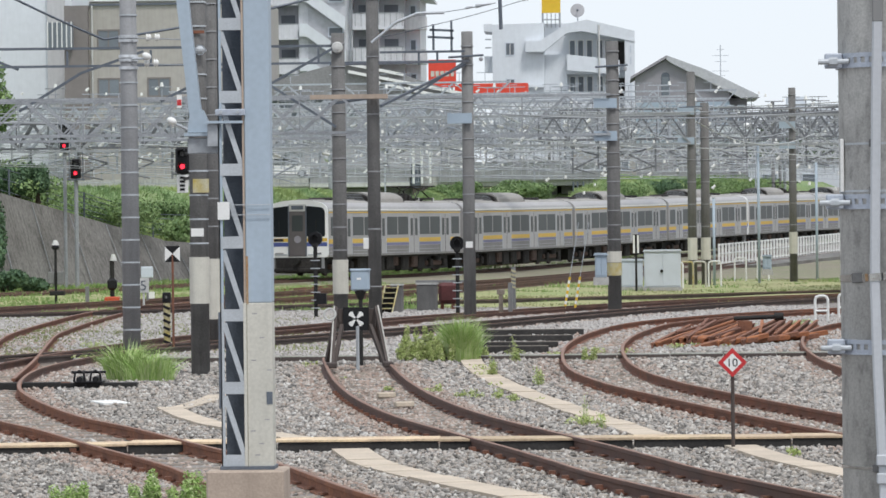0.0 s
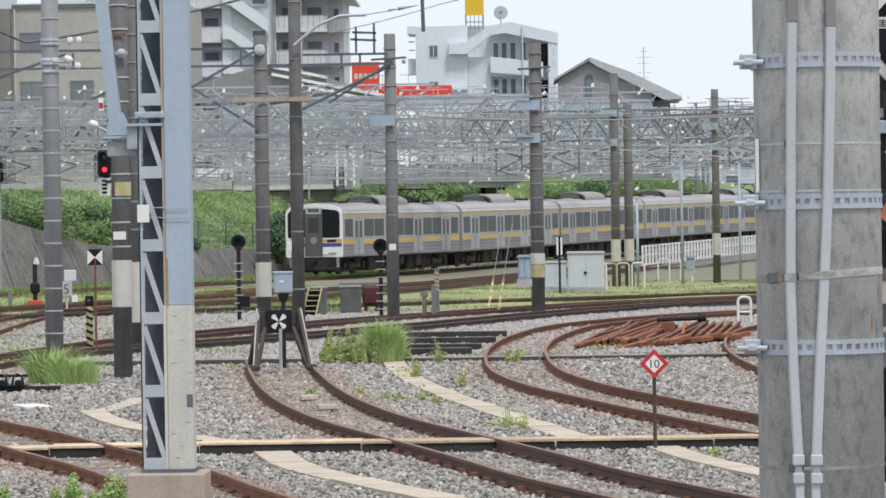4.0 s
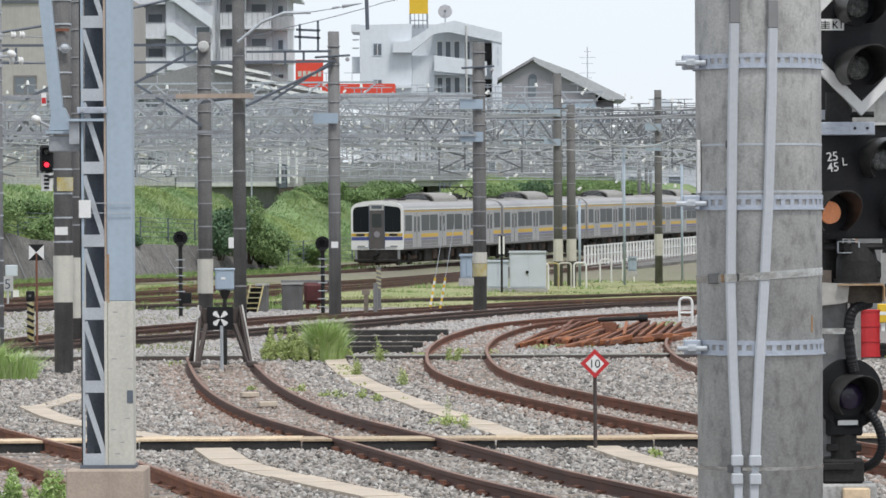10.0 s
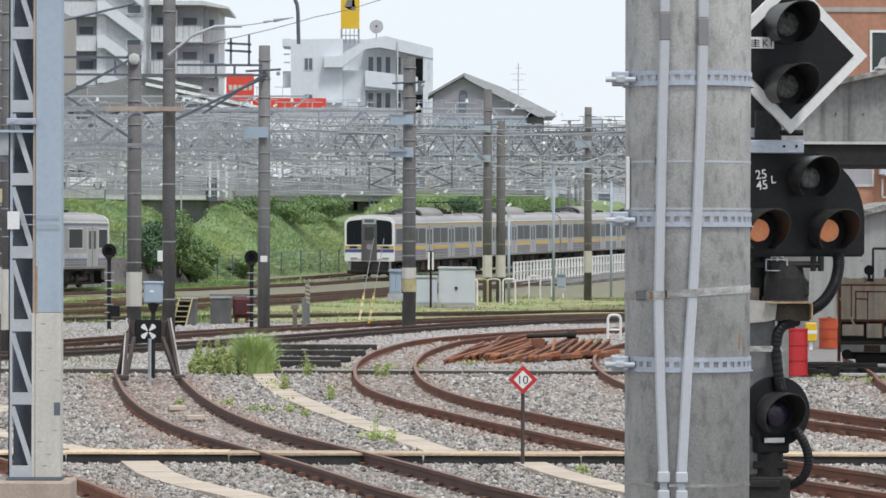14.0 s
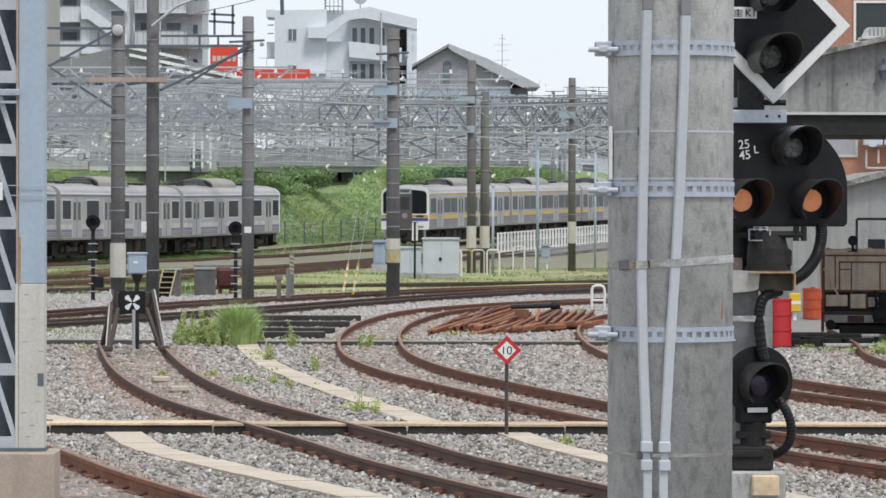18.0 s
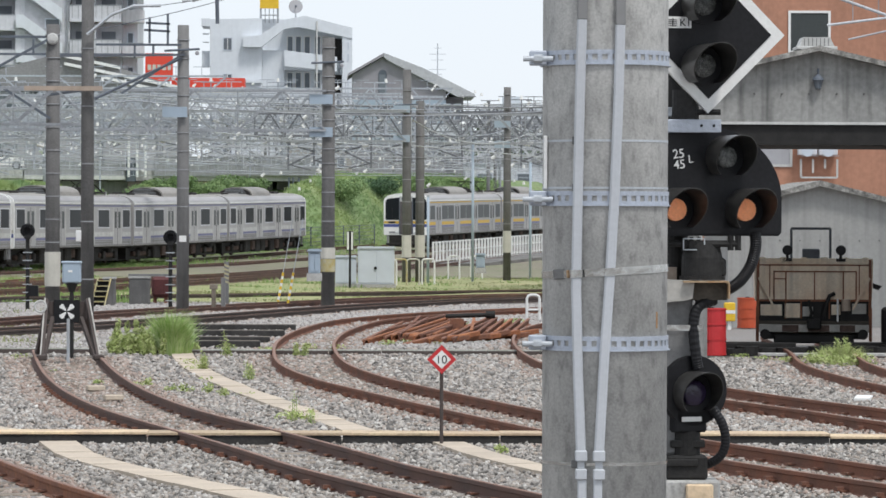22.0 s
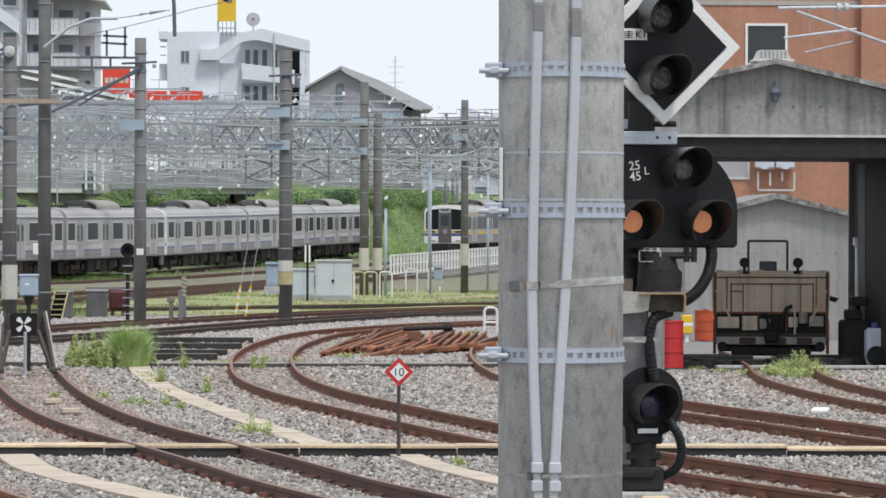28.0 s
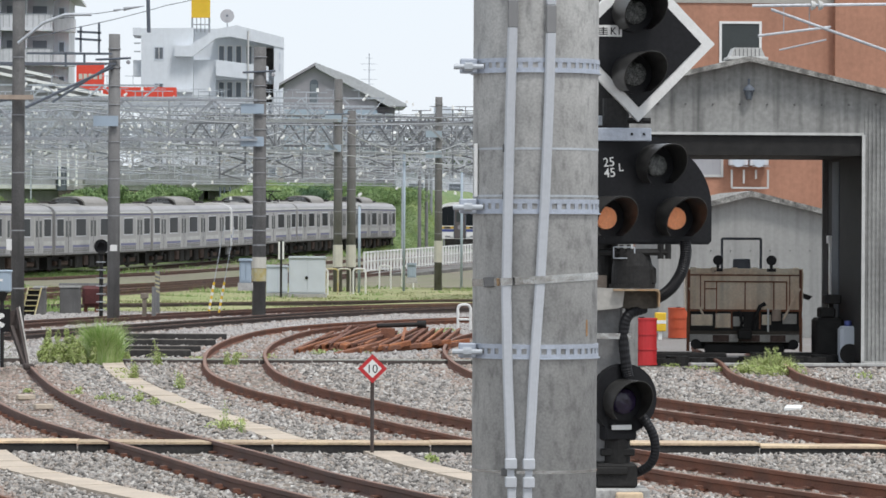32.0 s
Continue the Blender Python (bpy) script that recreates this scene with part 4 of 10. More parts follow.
    part("ribbed_cable", bm, "black", ob)
    # low round lamp
    bm = B()
    cyl(bm, (0, 0.02, 0), (0, -0.02, 0), 0.142, n=40)
    cyl(bm, (0, 0.10, 0), (0, 0.02, 0), 0.11, 0.135, n=40)
    box(bm, -0.085, 0.055, -0.02, 0.06, -0.17, -0.05, bev=0.008)
    low = part("round_lamp", bm, "black", ob, "black round low signal lamp")
    low.matrix_local = Matrix.Translation((0.012, -0.01, 1.862)) @ turn
    lens_unit(low, -0.012, -0.008, "lens_purple", r=0.056, depth=0.16, label="purple lens", hr=0.088)
    part("plate", bx(-0.06, 0.028, -0.0235, -0.02, -0.125, -0.106), "white", low, "small white plate")
    bm = B()
    box(bm, -0.10, 0.07, -0.04, 0.08, 1.50, 1.60, bev=0.01)
    cyl(bm, (-0.01, 0.02, 1.60), (-0.01, 0.02, 1.72), 0.055, n=20)
    box(bm, -0.08, 0.06, -0.03, 0.06, 1.63, 1.66, bev=0.004)
    box(bm, -0.13, 0.03, -0.05, 0.05, 1.555, 1.585, bev=0.004)
    cyl(bm, (-0.13, 0.02, 1.65), (0.06, 0.02, 1.65), 0.012, n=8)
    part("lamp_bracket", bm, "dark", ob)
    bm = B()
    ribbed(bm, [(0.09, -0.02, 1.79), (0.128, -0.03, 1.73), (0.143, -0.03, 1.66), (0.125, -0.02, 1.60), (0.08, 0, 1.565), (0.02, 0.02, 1.55)], 0.019)
    part("cable", bm, "black", ob, "looped black cable")
    part("base_block", bx(-0.02, 0.09, -0.08, 0.03, 1.40, 1.485, bev=0.006), "plank", ob, "cream wooden block")
    bm = B()
    box(bm, -0.2, 0.12, -0.05, 0.15, -0.05, 1.5, bev=0.01)
    part("pedestal", bm, "concrete", ob)


shunting_signal()


def lattice_mast():
    ob = thing("lattice_mast", -2.65, 28, 0, "blue-grey steel lattice mast with cream-painted foot", "mast")
    part("footing", bx(-0.275, 0.275, -0.27, 0.27, -0.1, 0.85, bev=0.012), "buff", ob, "buff concrete block")
    for z0, z1, m, lab in ((0.85, 2.03, "cream", "cream-painted lower web"), (2.03, 8.0, "blue_steel", "")):
        part("web", bx(0.008, 0.19, -0.11, 0.11, z0, z1, bev=0.006), m, ob, lab)
        bm = B()
        for x0, x1 in ((-0.176, -0.150),):
            box(bm, x0, x1, -0.11, -0.10, z0, z1)
            box(bm, x0, x0 + 0.008, -0.11, 0.0, z0, z1)
        part("corner_angle", bm, m if m == "blue_steel" else "steel", ob)
    # far web of the mast; slate colour holds the shade inside it
    part("back_plate", bx(-0.16, 0.0, 0.085, 0.10, 0.85, 8), "slate", ob, "inner face, its shade in the slate colour")
    part("rusty_edge", bx(-0.006, 0.008, -0.118, -0.10, 2.03, 8), "buff", ob, "stained brownish edge strip")
    part("edge_strip", bx(-0.012, 0.008, -0.118, -0.10, 0.85, 2.03), "cream", ob)
    z = 0.87
    while z < 7.8:
        part("gusset", bx(-0.165, -0.005, -0.112, -0.104, z, z + 0.085), "steel", ob)
        bm = B()
        beam(bm, (-0.15, -0.100, z + 0.50), (-0.01, -0.100, z + 0.06), 0.012, 0.036)
        part("lacing_bar", bm, "steel", ob)
        z += 0.515
    part("foot_plate", bx(-0.185, 0.20, -0.15, 0.15, 0.851, 0.875), "slate", ob)
    cl = part("clamp", bx(-0.19, 0.02, -0.16, -0.115, 3.355, 3.40, bev=0.004), "band", ob, "galvanised clamp")
    for x in (-0.15, -0.03):
        bm = B()
        cyl(bm, (x, -0.18, 3.378), (x, -0.14, 3.378), 0.012, n=6)
        part("bolt", bm, "steel", cl)
    part("label_plate", bx(-0.185, -0.10, -0.125, -0.119, 2.62, 2.745), "white", ob, "small white plate")
    for zz in (2.65, 2.72):
        part("wire_tie", bx(-0.1, 0.19, -0.13, -0.126, zz, zz + 0.006), "steel", ob)
    part("paint_patch", bx(0.145, 0.188, -0.1125, -0.1105, 1.31, 1.40), "slate", ob, "faded blue patch")
    # side bracket that carries the slanting arm
    part("side_bracket", bx(-0.40, -0.17, -0.06, 0.06, 3.09, 3.20, bev=0.006), "gantry", ob, "grey channel bracket")
    part("ledge_plate", bx(-0.42, -0.20, -0.09, 0.09, 3.215, 3.235), "blue_steel", ob)
    part("ledge_plate", bx(-0.27, 0.0, -0.16, -0.118, 3.30, 3.318), "blue_steel", ob)
    part("channel_web", bx(-0.25, -0.177, -0.13, -0.10, 3.14, 3.30), "gantry", ob)
    for x, z in ((0.04, 1.62), (0.10, 1.78), (0.05, 1.95), (0.13, 1.2), (0.03, 1.12), (0.09, 1.03), (0.15, 1.55), (0.06, 0.95)):
        part("paint_scratch", bx(x, x + 0.035, -0.1115, -0.1105, z, z + 0.006), "house_wall", ob)
    part("rust_run", bx(0.010, 0.026, -0.1125, -0.1105, 2.02, 2.36), "lip_rust", ob, "brown rust run on the paint")
    bm = B()
    beam(bm, (-0.335, 0, 3.28), (-0.47, 0, 4.6), 0.085, 0.085)
    beam(bm, (-0.47, 0, 4.6), (-0.5, 0, 6.5), 0.085, 0.085)
    part("slanting_arm", bm, "blue_steel", ob, "pale blue slanting steel arm")
    part("arm_foot", prism(B(), [(-0.40, 3.24), (-0.22, 3.24), (-0.24, 3.29), (-0.29, 3.40), (-0.38, 3.40)], -0.05, 0.05), "blue_steel", ob)
    return ob


lattice_mast()


# ---- poles of the yard ----
def yard_pole(x, y, h, r, material, label, cream=None, every=0.46, band_from=0.9, z=0.0, taper=0.9, band="pole_pale"):
    ob = thing("line_pole", x, y, z, label, "pole", "line poles")
    bm = B()
    cyl(bm, (0, 0, -0.2), (0, 0, h), r, r * taper, 20)
    part("shaft", bm, material, ob, smooth=True)
    if every:
        zz, first = band_from, None
        while zz < h - 0.2:
            if first is None:
                bm = B()
                ring(bm, r * 0.9, r + 0.005, -0.014, 0.014, 20)
                first = part("band", bm, band, ob)
                first.matrix_local = Matrix.Translation((0, 0, zz))
            else:
                same("band", first, ob, Matrix.Translation((0, 0, zz)))
            zz += every
    for z0, z1, m in cream or ():
        bm = B()
        cyl(bm, (0, 0, z0), (0, 0, z1), r + 0.012, n=32)
        part("painted_sleeve", bm, m, ob, {"cream": "cream-painted wrap", "stained": "faded cream wrap with yellow stains"}.get(m, ""))
    return ob


p1 = yard_pole(-9.93, 80.7, 11, 0.185, "pole_pale", "tall grey concrete pole with many pale bands", band_from=0.5, band="steel")
p2 = yard_pole(-7.26, 68.7, 9.5, 0.165, "pole_dark", "dark concrete pole with a cream wrap near its foot", [(1.25, 2.06, "cream")], 0.42, 2.3, band="steel")
p2b = yard_pole(-8.65, 85, 10, 0.15, "pole_dark", "dark pole with a cream wrap behind the lattice mast", [(0.6, 1.9, "cream")], 0.6, 2.6)
p4 = yard_pole(-6.6, 94.7, 7.2, 0.178, "pole_dark", "dark concrete pole with a round insulator at its top", [(0.95, 1.77, "cream")], 0.55, 2.0)
p5 = yard_pole(-5.45, 89.4, 11, 0.15, "pole_dark", "slender dark brown pole", None, 1.3, 1.2)
p6 = yard_pole(-3.95, 107, 7.8, 0.17, "pole_grey", "grey concrete pole with a small white plate", None, 0.5, 2.9)
p7 = yard_pole(-0.03, 115, 7.85, 0.2, "pole_dark", "dark concrete pole with a stained pale wrap", [(1.05, 1.42, "stained"), (1.43, 1.75, "cream")], 0.42, 2.1)
p8 = yard_pole(3.13, 160, 8.55, 0.185, "pole_dark", "brown concrete pole with a pale wrap, one of a pair", [(0.95, 1.85, "cream")], 0.9, 2.3, z=0.1)
p9 = yard_pole(3.68, 160.5, 7.3, 0.19, "pole_dark", "brown concrete pole with a pale wrap, one of a pair", [(0.95, 1.85, "cream")], 0.9, 2.3, z=0.1)
p10 = yard_pole(7.42, 165, 8.0, 0.165, "pole_dark", "brown concrete pole with a pale plate", [(1.1, 2.0, "cream")], 0.9, 2.3, z=0.12)
for x, y, h in ((5.88, 162, 5.6), (8.75, 172, 5.0), (3.95, 158, 3.4)):
    ob = thing("steel_post", x, y, 0.1, "thin pale blue-grey steel post", "post", "steel posts")
    bm = B()
    cyl(bm, (0, 0, -0.2), (0, 0, h), 0.055, n=12)
    part("tube", bm, "blue_steel", ob, smooth=True)
    bm = B()
    cyl(bm, (0, 0, h), (0, 0, h + 0.05), 0.065, n=12)
    part("cap", bm, "steel", ob)


def insulator_disc(parent, x, y, z, r, m="white"):
    bm = B()
    cyl(bm, (x, y, z), (x, y - 0.06, z), r, r * 0.8, n=20)
    cyl(bm, (x, y - 0.06, z), (x, y - 0.10, z), r * 0.4, n=12)
    part("insulator", bm, m, parent, "pale round insulator")


insulator_disc(p4, 0, -0.19, 6.85, 0.14, "dirty_white")
part("number_plate", bx(-0.09, 0.1, -0.185, -0.178, 1.95, 2.12), "white", p6, "small white plate")
part("junction_box", bx(-0.25, -0.13, -0.1, 0.1, 2.05, 2.3, bev=0.01), "white", p5, "white box")
rp = part("red_plate", bx(-0.34, -0.255, -0.2, -0.19, 4.66, 4.88), "white", p2, "small red and white plate")
part("red_field", bx(-0.335, -0.26, -0.204, -0.201, 4.70, 4.80), "red", rp)
part("plate_arm", bx(-0.36, 0.0, -0.188, -0.17, 4.9, 4.93), "slate", p2)
p2s = part("yellow_plate", bx(-0.08, 0.2, -0.185, -0.175, 3.18, 3.42), "stained", p2, "faded yellow plate")
part("white_plate", bx(-0.12, 0.1, -0.185, -0.175, 2.42, 2.56), "white", p2, "small white plate")
part("strap_plate", bx(-0.15, 0.15, -0.185, -0.17, 5.95, 6.0), "rust", p2)
part("lamp_cover", bx(-0.03, 0.18, -0.28, -0.17, 5.57, 5.75, bev=0.07), "steel", p2, "white lamp cover")


def signal_lamp(x, y, z, label, post=None, red=0, n=2, k=1.0, ground=True):
    """A small stacked colour-light head, on its own post or on a pole; k scales the head."""
    ob = thing("colour_light_signal", x, y, 0, label, "signal", "colour light signals")
    bm = B()
    cyl(bm, (0, 0.12, -0.05 if ground else z - 0.5), (0, 0.12, z + 0.2 * k), 0.05 * k, n=12)
    part("post", bm, post or "dark", ob)
    h = 0.24 * n * k
    head = part("lamp_head", bx(-0.13 * k, 0.13 * k, -0.05, 0.1 * k, z - h / 2, z + h / 2, bev=0.04), "black", ob)
    for i in range(n):
        zz = z - h / 2 + (0.13 + 0.23 * i) * k
        bm = B()
        cyl(bm, (0, -0.05, zz), (0, -0.062, zz), 0.045 * k, n=18)
        part("lens", bm, "lamp_red" if i == red else "lens_off", head, "lit red lens" if i == red else "")
        v = part("visor", hood(B(), 0.075 * k, 0.18), "black", head)
        v.matrix_local = Matrix.Translation((0, -0.05, zz))
    if k > 1:
        rail = part("cage_bar", bx(-0.02, 0.02, -0.02, 0.02, -0.35 * k, 0.35 * k), "slate", ob)
        rail.matrix_local = Matrix.Translation((0.17 * k, 0.15, z + 0.1))
        same("cage_bar", rail, ob, Matrix.Translation((-0.17 * k, 0.15, z + 0.1)))
        part("platform", bx(-0.2 * k, 0.2 * k, -0.1, 0.4, z - h / 2 - 0.08, z - h / 2 - 0.03), "slate", ob)
    return ob


signal_lamp(-22.55, 165, 5.12, "colour-light signal showing red on a grey post", "gantry", 0, 2, 1.7)
signal_lamp(-23.1, 165.6, 6.45, "colour-light signal showing red, ladder on top", "gantry", 0, 3, 1.5)
s3 = signal_lamp(-7.73, 70.5, 3.78, "small colour-light signal showing red beside a dark pole", "dark", 0, 2, 1.0, False)
bm = B()
beam(bm, (0, 0.12, 3.45), (0.45, -1.72, 3.45), 0.05)
beam(bm, (0, 0.12, 3.9), (0.45, -1.72, 3.9), 0.05)
part("mounting_arm", bm, "dark", s3)
part("name_plate", bx(-0.1, 0.1, -0.04, -0.02, 3.2, 3.52), "white", s3, "white plate with dark characters")
bm = B()
for i in range(4):
    box(bm, -0.05, 0.04, -0.045, -0.04, 3.24 + 0.07 * i, 3.28 + 0.07 * i)
part("character_bars", bm, "black", s3)


def marker_post(x, y, h, head, label):
    ob = thing("marker_post", x, y, 0, label, "marker")
    bm = B()
    cyl(bm, (0, 0, -0.1), (0, 0, h), 0.022, n=10)
    part("post", bm, "dark" if head != "ten" else "darkrail", ob)
    return ob


# red diamond speed board
sb = marker_post(1.27, 44.35, 0.9, "ten", "red-bordered diamond speed board on a thin post")
dm = prism(B(), [(-0.164, 0), (0, -0.164), (0.164, 0), (0, 0.164)], -0.006, 0.004)
d = part("board", dm, "red", sb, "red-bordered diamond board")
d.matrix_local = Matrix.Translation((0, -0.03, 0.99))
part("white_field", prism(B(), [(-0.104, 0), (0, -0.104), (0.104, 0), (0, 0.104)], -0.010, -0.006), "white", d)
letters("10", 0.132, "black", d, Matrix.Translation((-0.070, -0.0105, -0.046)) @ Matrix.Rotation(radians(90), 4, 'X'))


def buffer_stop():
    ob = thing("buffer_stop", -4.58, 69.6, 0.0, "rusty steel buffer stop with a black and white cross board", "buffer stop", rz=7)
    for sx in (-1, 1):
        bm = B()
        beam(bm, (sx * 0.49, -0.72, 0.14), (sx * 0.36, 0.30, 1.12), 0.07, 0.10)
        leg = part("leg", bm, "darkrail", ob, "bent rail leg")
        bm = B()
        beam(bm, (sx * 0.515, -0.75, 0.15), (sx * 0.385, 0.24, 1.15), 0.022, 0.05)
        part("leg_edge", bm, "arm_paint", leg, "pale edge strip")
        bm = B()
        beam(bm, (sx * 0.44, -0.62, 0.16), (sx * 0.25, 0.27, 0.80), 0.06, 0.09)
        part("inner_brace", bm, "darkrail", ob)
        bm = B()
        beam(bm, (sx * 0.49, 0.95, 0.15), (sx * 0.34, 0.42, 1.02), 0.07, 0.09)
        part("brace", bm, "darkrail", ob)
        part("foot", bx(sx * 0.49 - 0.09, sx * 0.49 + 0.09, -0.9, -0.6, 0.10, 0.20, bev=0.02), "darkrail", ob)
    part("cross_beam", bx(-0.36, 0.36, 0.36, 0.54, 0.76, 1.10, bev=0.02), "darkrail", ob)
    part("gusset_plate", prism(B(), [(-0.36, 1.1), (0.36, 1.1), (0.24, 0.74), (-0.24, 0.74)], 0.335, 0.355), "darkrail", ob)
    bd = part("board", bx(-0.23, 0.23, 0.30, 0.33, 0.72, 1.13), "black", ob, "black board with a white four-petal cross")
    for k in range(4):
        a = radians(45 + 90 * k)
        m = Matrix.Translation((0, 0.297, 0.925)) @ Matrix.Rotation(a, 4, 'Y')
        bm = prism(B(), [(-0.010, 0.02), (0.010, 0.02), (0.048, 0.135), (0.026, 0.158), (-0.026, 0.158), (-0.048, 0.135)], -0.003, 0.003)
        p = part("petal", bm, "white", bd)
        p.matrix_local = m
    bm = B()
    cyl(bm, (0.02, 0.2, 0.0), (0.02, 0.2, 0.8), 0.03, n=10)
    part("post", bm, "steel", ob)
    bm = B()
    for i in range(20):
        a0, a1 = math.tau * i / 20, math.tau * (i + 1) / 20
        cyl(bm, (-0.48 + 0.1 * math.cos(a0), -0.02, 1.02 + 0.1 * math.sin(a0)), (-0.48 + 0.1 * math.cos(a1), -0.02, 1.02 + 0.1 * math.sin(a1)), 0.018, n=6)
    part("hoop", bm, "dirty_white", ob, "pale pink hoop")
    lb = thing("relay_box", -4.70, 72.5, 0, "pale blue-grey electrical box on a dark post", "box")
    cs = part("case", bx(-0.17, 0.17, -0.12, 0.12, 1.38, 1.77, bev=0.03), "pale_blue", lb)
    part("lid_rim", bx(-0.185, 0.185, -0.135, 0.135, 1.74, 1.785, bev=0.012), "pale_blue", cs)
    part("label_plate", bx(-0.06, 0.02, -0.126, -0.1205, 1.58, 1.62), "white", cs)
    bm = B()
    cyl(bm, (0, 0, -0.1), (0, 0, 1.22), 0.04, n=10)
    cyl(bm, (0, 0, 1.22), (0, 0, 1.39), 0.05, 0.12, n=10)
    part("post", bm, "dark", lb)


buffer_stop()


def cross_marker(x, y, top, size, label):
    ob = thing("marker_board", x, y, 0, label, "marker")
    bm = B()
    cyl(bm, (0, 0, -0.1), (0, 0, top - size), 0.025, n=10)
    part("post", bm, "rust", ob)
    bd = part("board", bx(-size, size, -0.02, 0, top - 2 * size, top), "black", ob, "black square board with white quarters")
    c = top - size
    for sx in (-1, 1):
        part("white_quarter", prism(B(), [(0, c), (sx * size * 0.96, c + size * 0.96), (sx * size * 0.96, c - size * 0.96)], -0.026, -0.021), "white", bd)
    return ob


cross_marker(-9.22, 82, 2.2, 0.165, "black and white cross board on a rusty post")
ob = thing("striped_post", -9.75, 85.5, 0, "yellow and black striped post with a small black lamp", "post")
bm = B()
cyl(bm, (0, 0, -0.1), (0, 0, 0.95), 0.075, n=14)
body = part("post", bm, "stained", ob)
for i in range(6):
    bm = bx(-0.078, 0.078, -0.078, 0.078, -0.03, 0.03)
    s = part("stripe", bm, "black", body)
    s.matrix_local = Matrix.Translation((0, 0, 0.1 + 0.15 * i)) @ Matrix.Rotation(radians(25), 4, 'Y')
part("lamp", bx(-0.09, 0.09, -0.08, 0.08, 0.95, 1.18, bev=0.02), "black", ob)
bm = B()
cyl(bm, (0, -0.08, 1.08), (0, -0.12, 1.08), 0.035, n=10)
part("lens", bm, "lens_off", ob)

ob = thing("black_post", -5.55, 55.2, 0, "plain dark steel post standing in ballast", "post")
part("tube", bx(-0.035, 0.035, -0.035, 0.035, -0.1, 1.38, bev=0.006), "slate", ob)


# ---- walkway, paths, small yard things ----
def board_crossing():
    ob = thing("board_walkway", 0, 44.75, 0, "pale yellow board walkway across the tracks with dark timber edge", "walkway", kind="structure")
    rng = random.Random(3)
    x = -9.5
    while x < 13.5:
        w = rng.uniform(1.7, 2.3)
        dz = rng.uniform(-0.01, 0.01)
        part("plank", bx(x + 0.001, x + w - 0.001, -0.02, 0.55, 0.112 + dz, 0.14 + dz, bev=0.003, m=Matrix.Rotation(radians(rng.uniform(-0.25, 0.25)), 4, 'Y')), "plank", ob)
        part("edge_timber", bx(x + 0.01, x + w - 0.01, 0.0, 0.1, -0.08, 0.105 + dz, bev=0.008), "old_timber", ob, "dark weathered timber")
        x += w


board_crossing()


def slab_path(name, ctrl, width, label):
    ob = thing(name, 0, 0, 0, label, "path", kind="structure")
    pts = spline(ctrl, 1.0)
    rng = random.Random(len(ctrl))
    for (p, t), (q, _) in zip(pts, pts[1:]):
        n = Vector((t.y, -t.x, 0))
        bm = B()
        w = width / 2
        dz = rng.uniform(-0.008, 0.008)
        c = [p - n * w + t * 0.003, p + n * w + t * 0.003, q + n * w - t * 0.003, q - n * w - t * 0.003]
        lo = [bm.verts.new((v.x, v.y, -0.05)) for v in c]
        hi = [bm.verts.new((v.x, v.y, 0.045 + dz)) for v in c]
        bm.faces.new(hi)
        for i in range(4):
            bm.faces.new((lo[i], lo[(i + 1) % 4], hi[(i + 1) % 4], hi[i]))
        bmesh.ops.recalc_face_normals(bm, faces=bm.faces[:])
        part("slab", bm, "path", ob)


slab_path("cable_path", [(-2.75, 74.5), (-2.59, 71.5), (-2.1, 65.6), (-1.39, 59.4), (-0.65, 54), (0.04, 49.4), (0.66, 45.5)], 0.40, "sandy concrete trough lids curving between the tracks")
slab_path("cable_path", [(-3.05, 44.7), (-2.64, 42.1), (-2.02, 40), (-1.44, 38.2), (-0.2, 34.5), (1.2, 30)], 0.42, "sandy concrete trough lids beside the ballast")
slab_path("cable_path", [(1.36, 44.7), (1.67, 42.3), (2.15, 40), (3.0, 36.5), (4.2, 32)], 0.36, "sandy concrete trough lids beside the ballast")
slab_path("cable_path", [(-6.35, 55.6), (-5.67, 52.4), (-5.0, 50.1), (-4.3, 48.4), (-3.3, 45.5)], 0.34, "sandy concrete trough lids meeting the walkway")
slab_path("cable_path", [(-6.2, 55.4), (-6.05, 57.5), (-6.05, 60)], 0.3, "short branch of sandy trough lids")


def kerb_line(x0, x1, y, label, mtl="trough", edge=0.085):
    ob = thing("trough_kerb", x0, y, 0, label, "kerb", "trough kerbs", "structure")
    x = 0.0
    first = None
    while x < x1 - x0:
        if first is None:
            first = part("kerb_block", bx(0.005, 0.985, 0, 0.42, -0.05, 0.10, bev=0.01), mtl, ob)
            # dark strip in the shape of the kerb's shadow
            face = part("kerb_shadow_gap", bx(0.005, 0.985, -0.05, -0.005, -0.05, edge, bev=0.004), "darkrail", ob, "dark strip for the shadow under the kerb")
        else:
            same("kerb_block", first, ob, Matrix.Translation((x, 0, 0)))
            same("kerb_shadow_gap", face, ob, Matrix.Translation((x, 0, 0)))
        x += 1.0


kerb_line(-10.4, -5.2, 75.2, "mossy grey concrete cable trough crossing the ballast")
kerb_line(-4.0, 8.0, 74.6, "mossy grey concrete cable trough crossing the ballast")
kerb_line(8.0, 13.5, 73.2, "pale concrete edge before the shed", "concrete", 0.055)

# stack of long dark timbers
rng = random.Random(8)
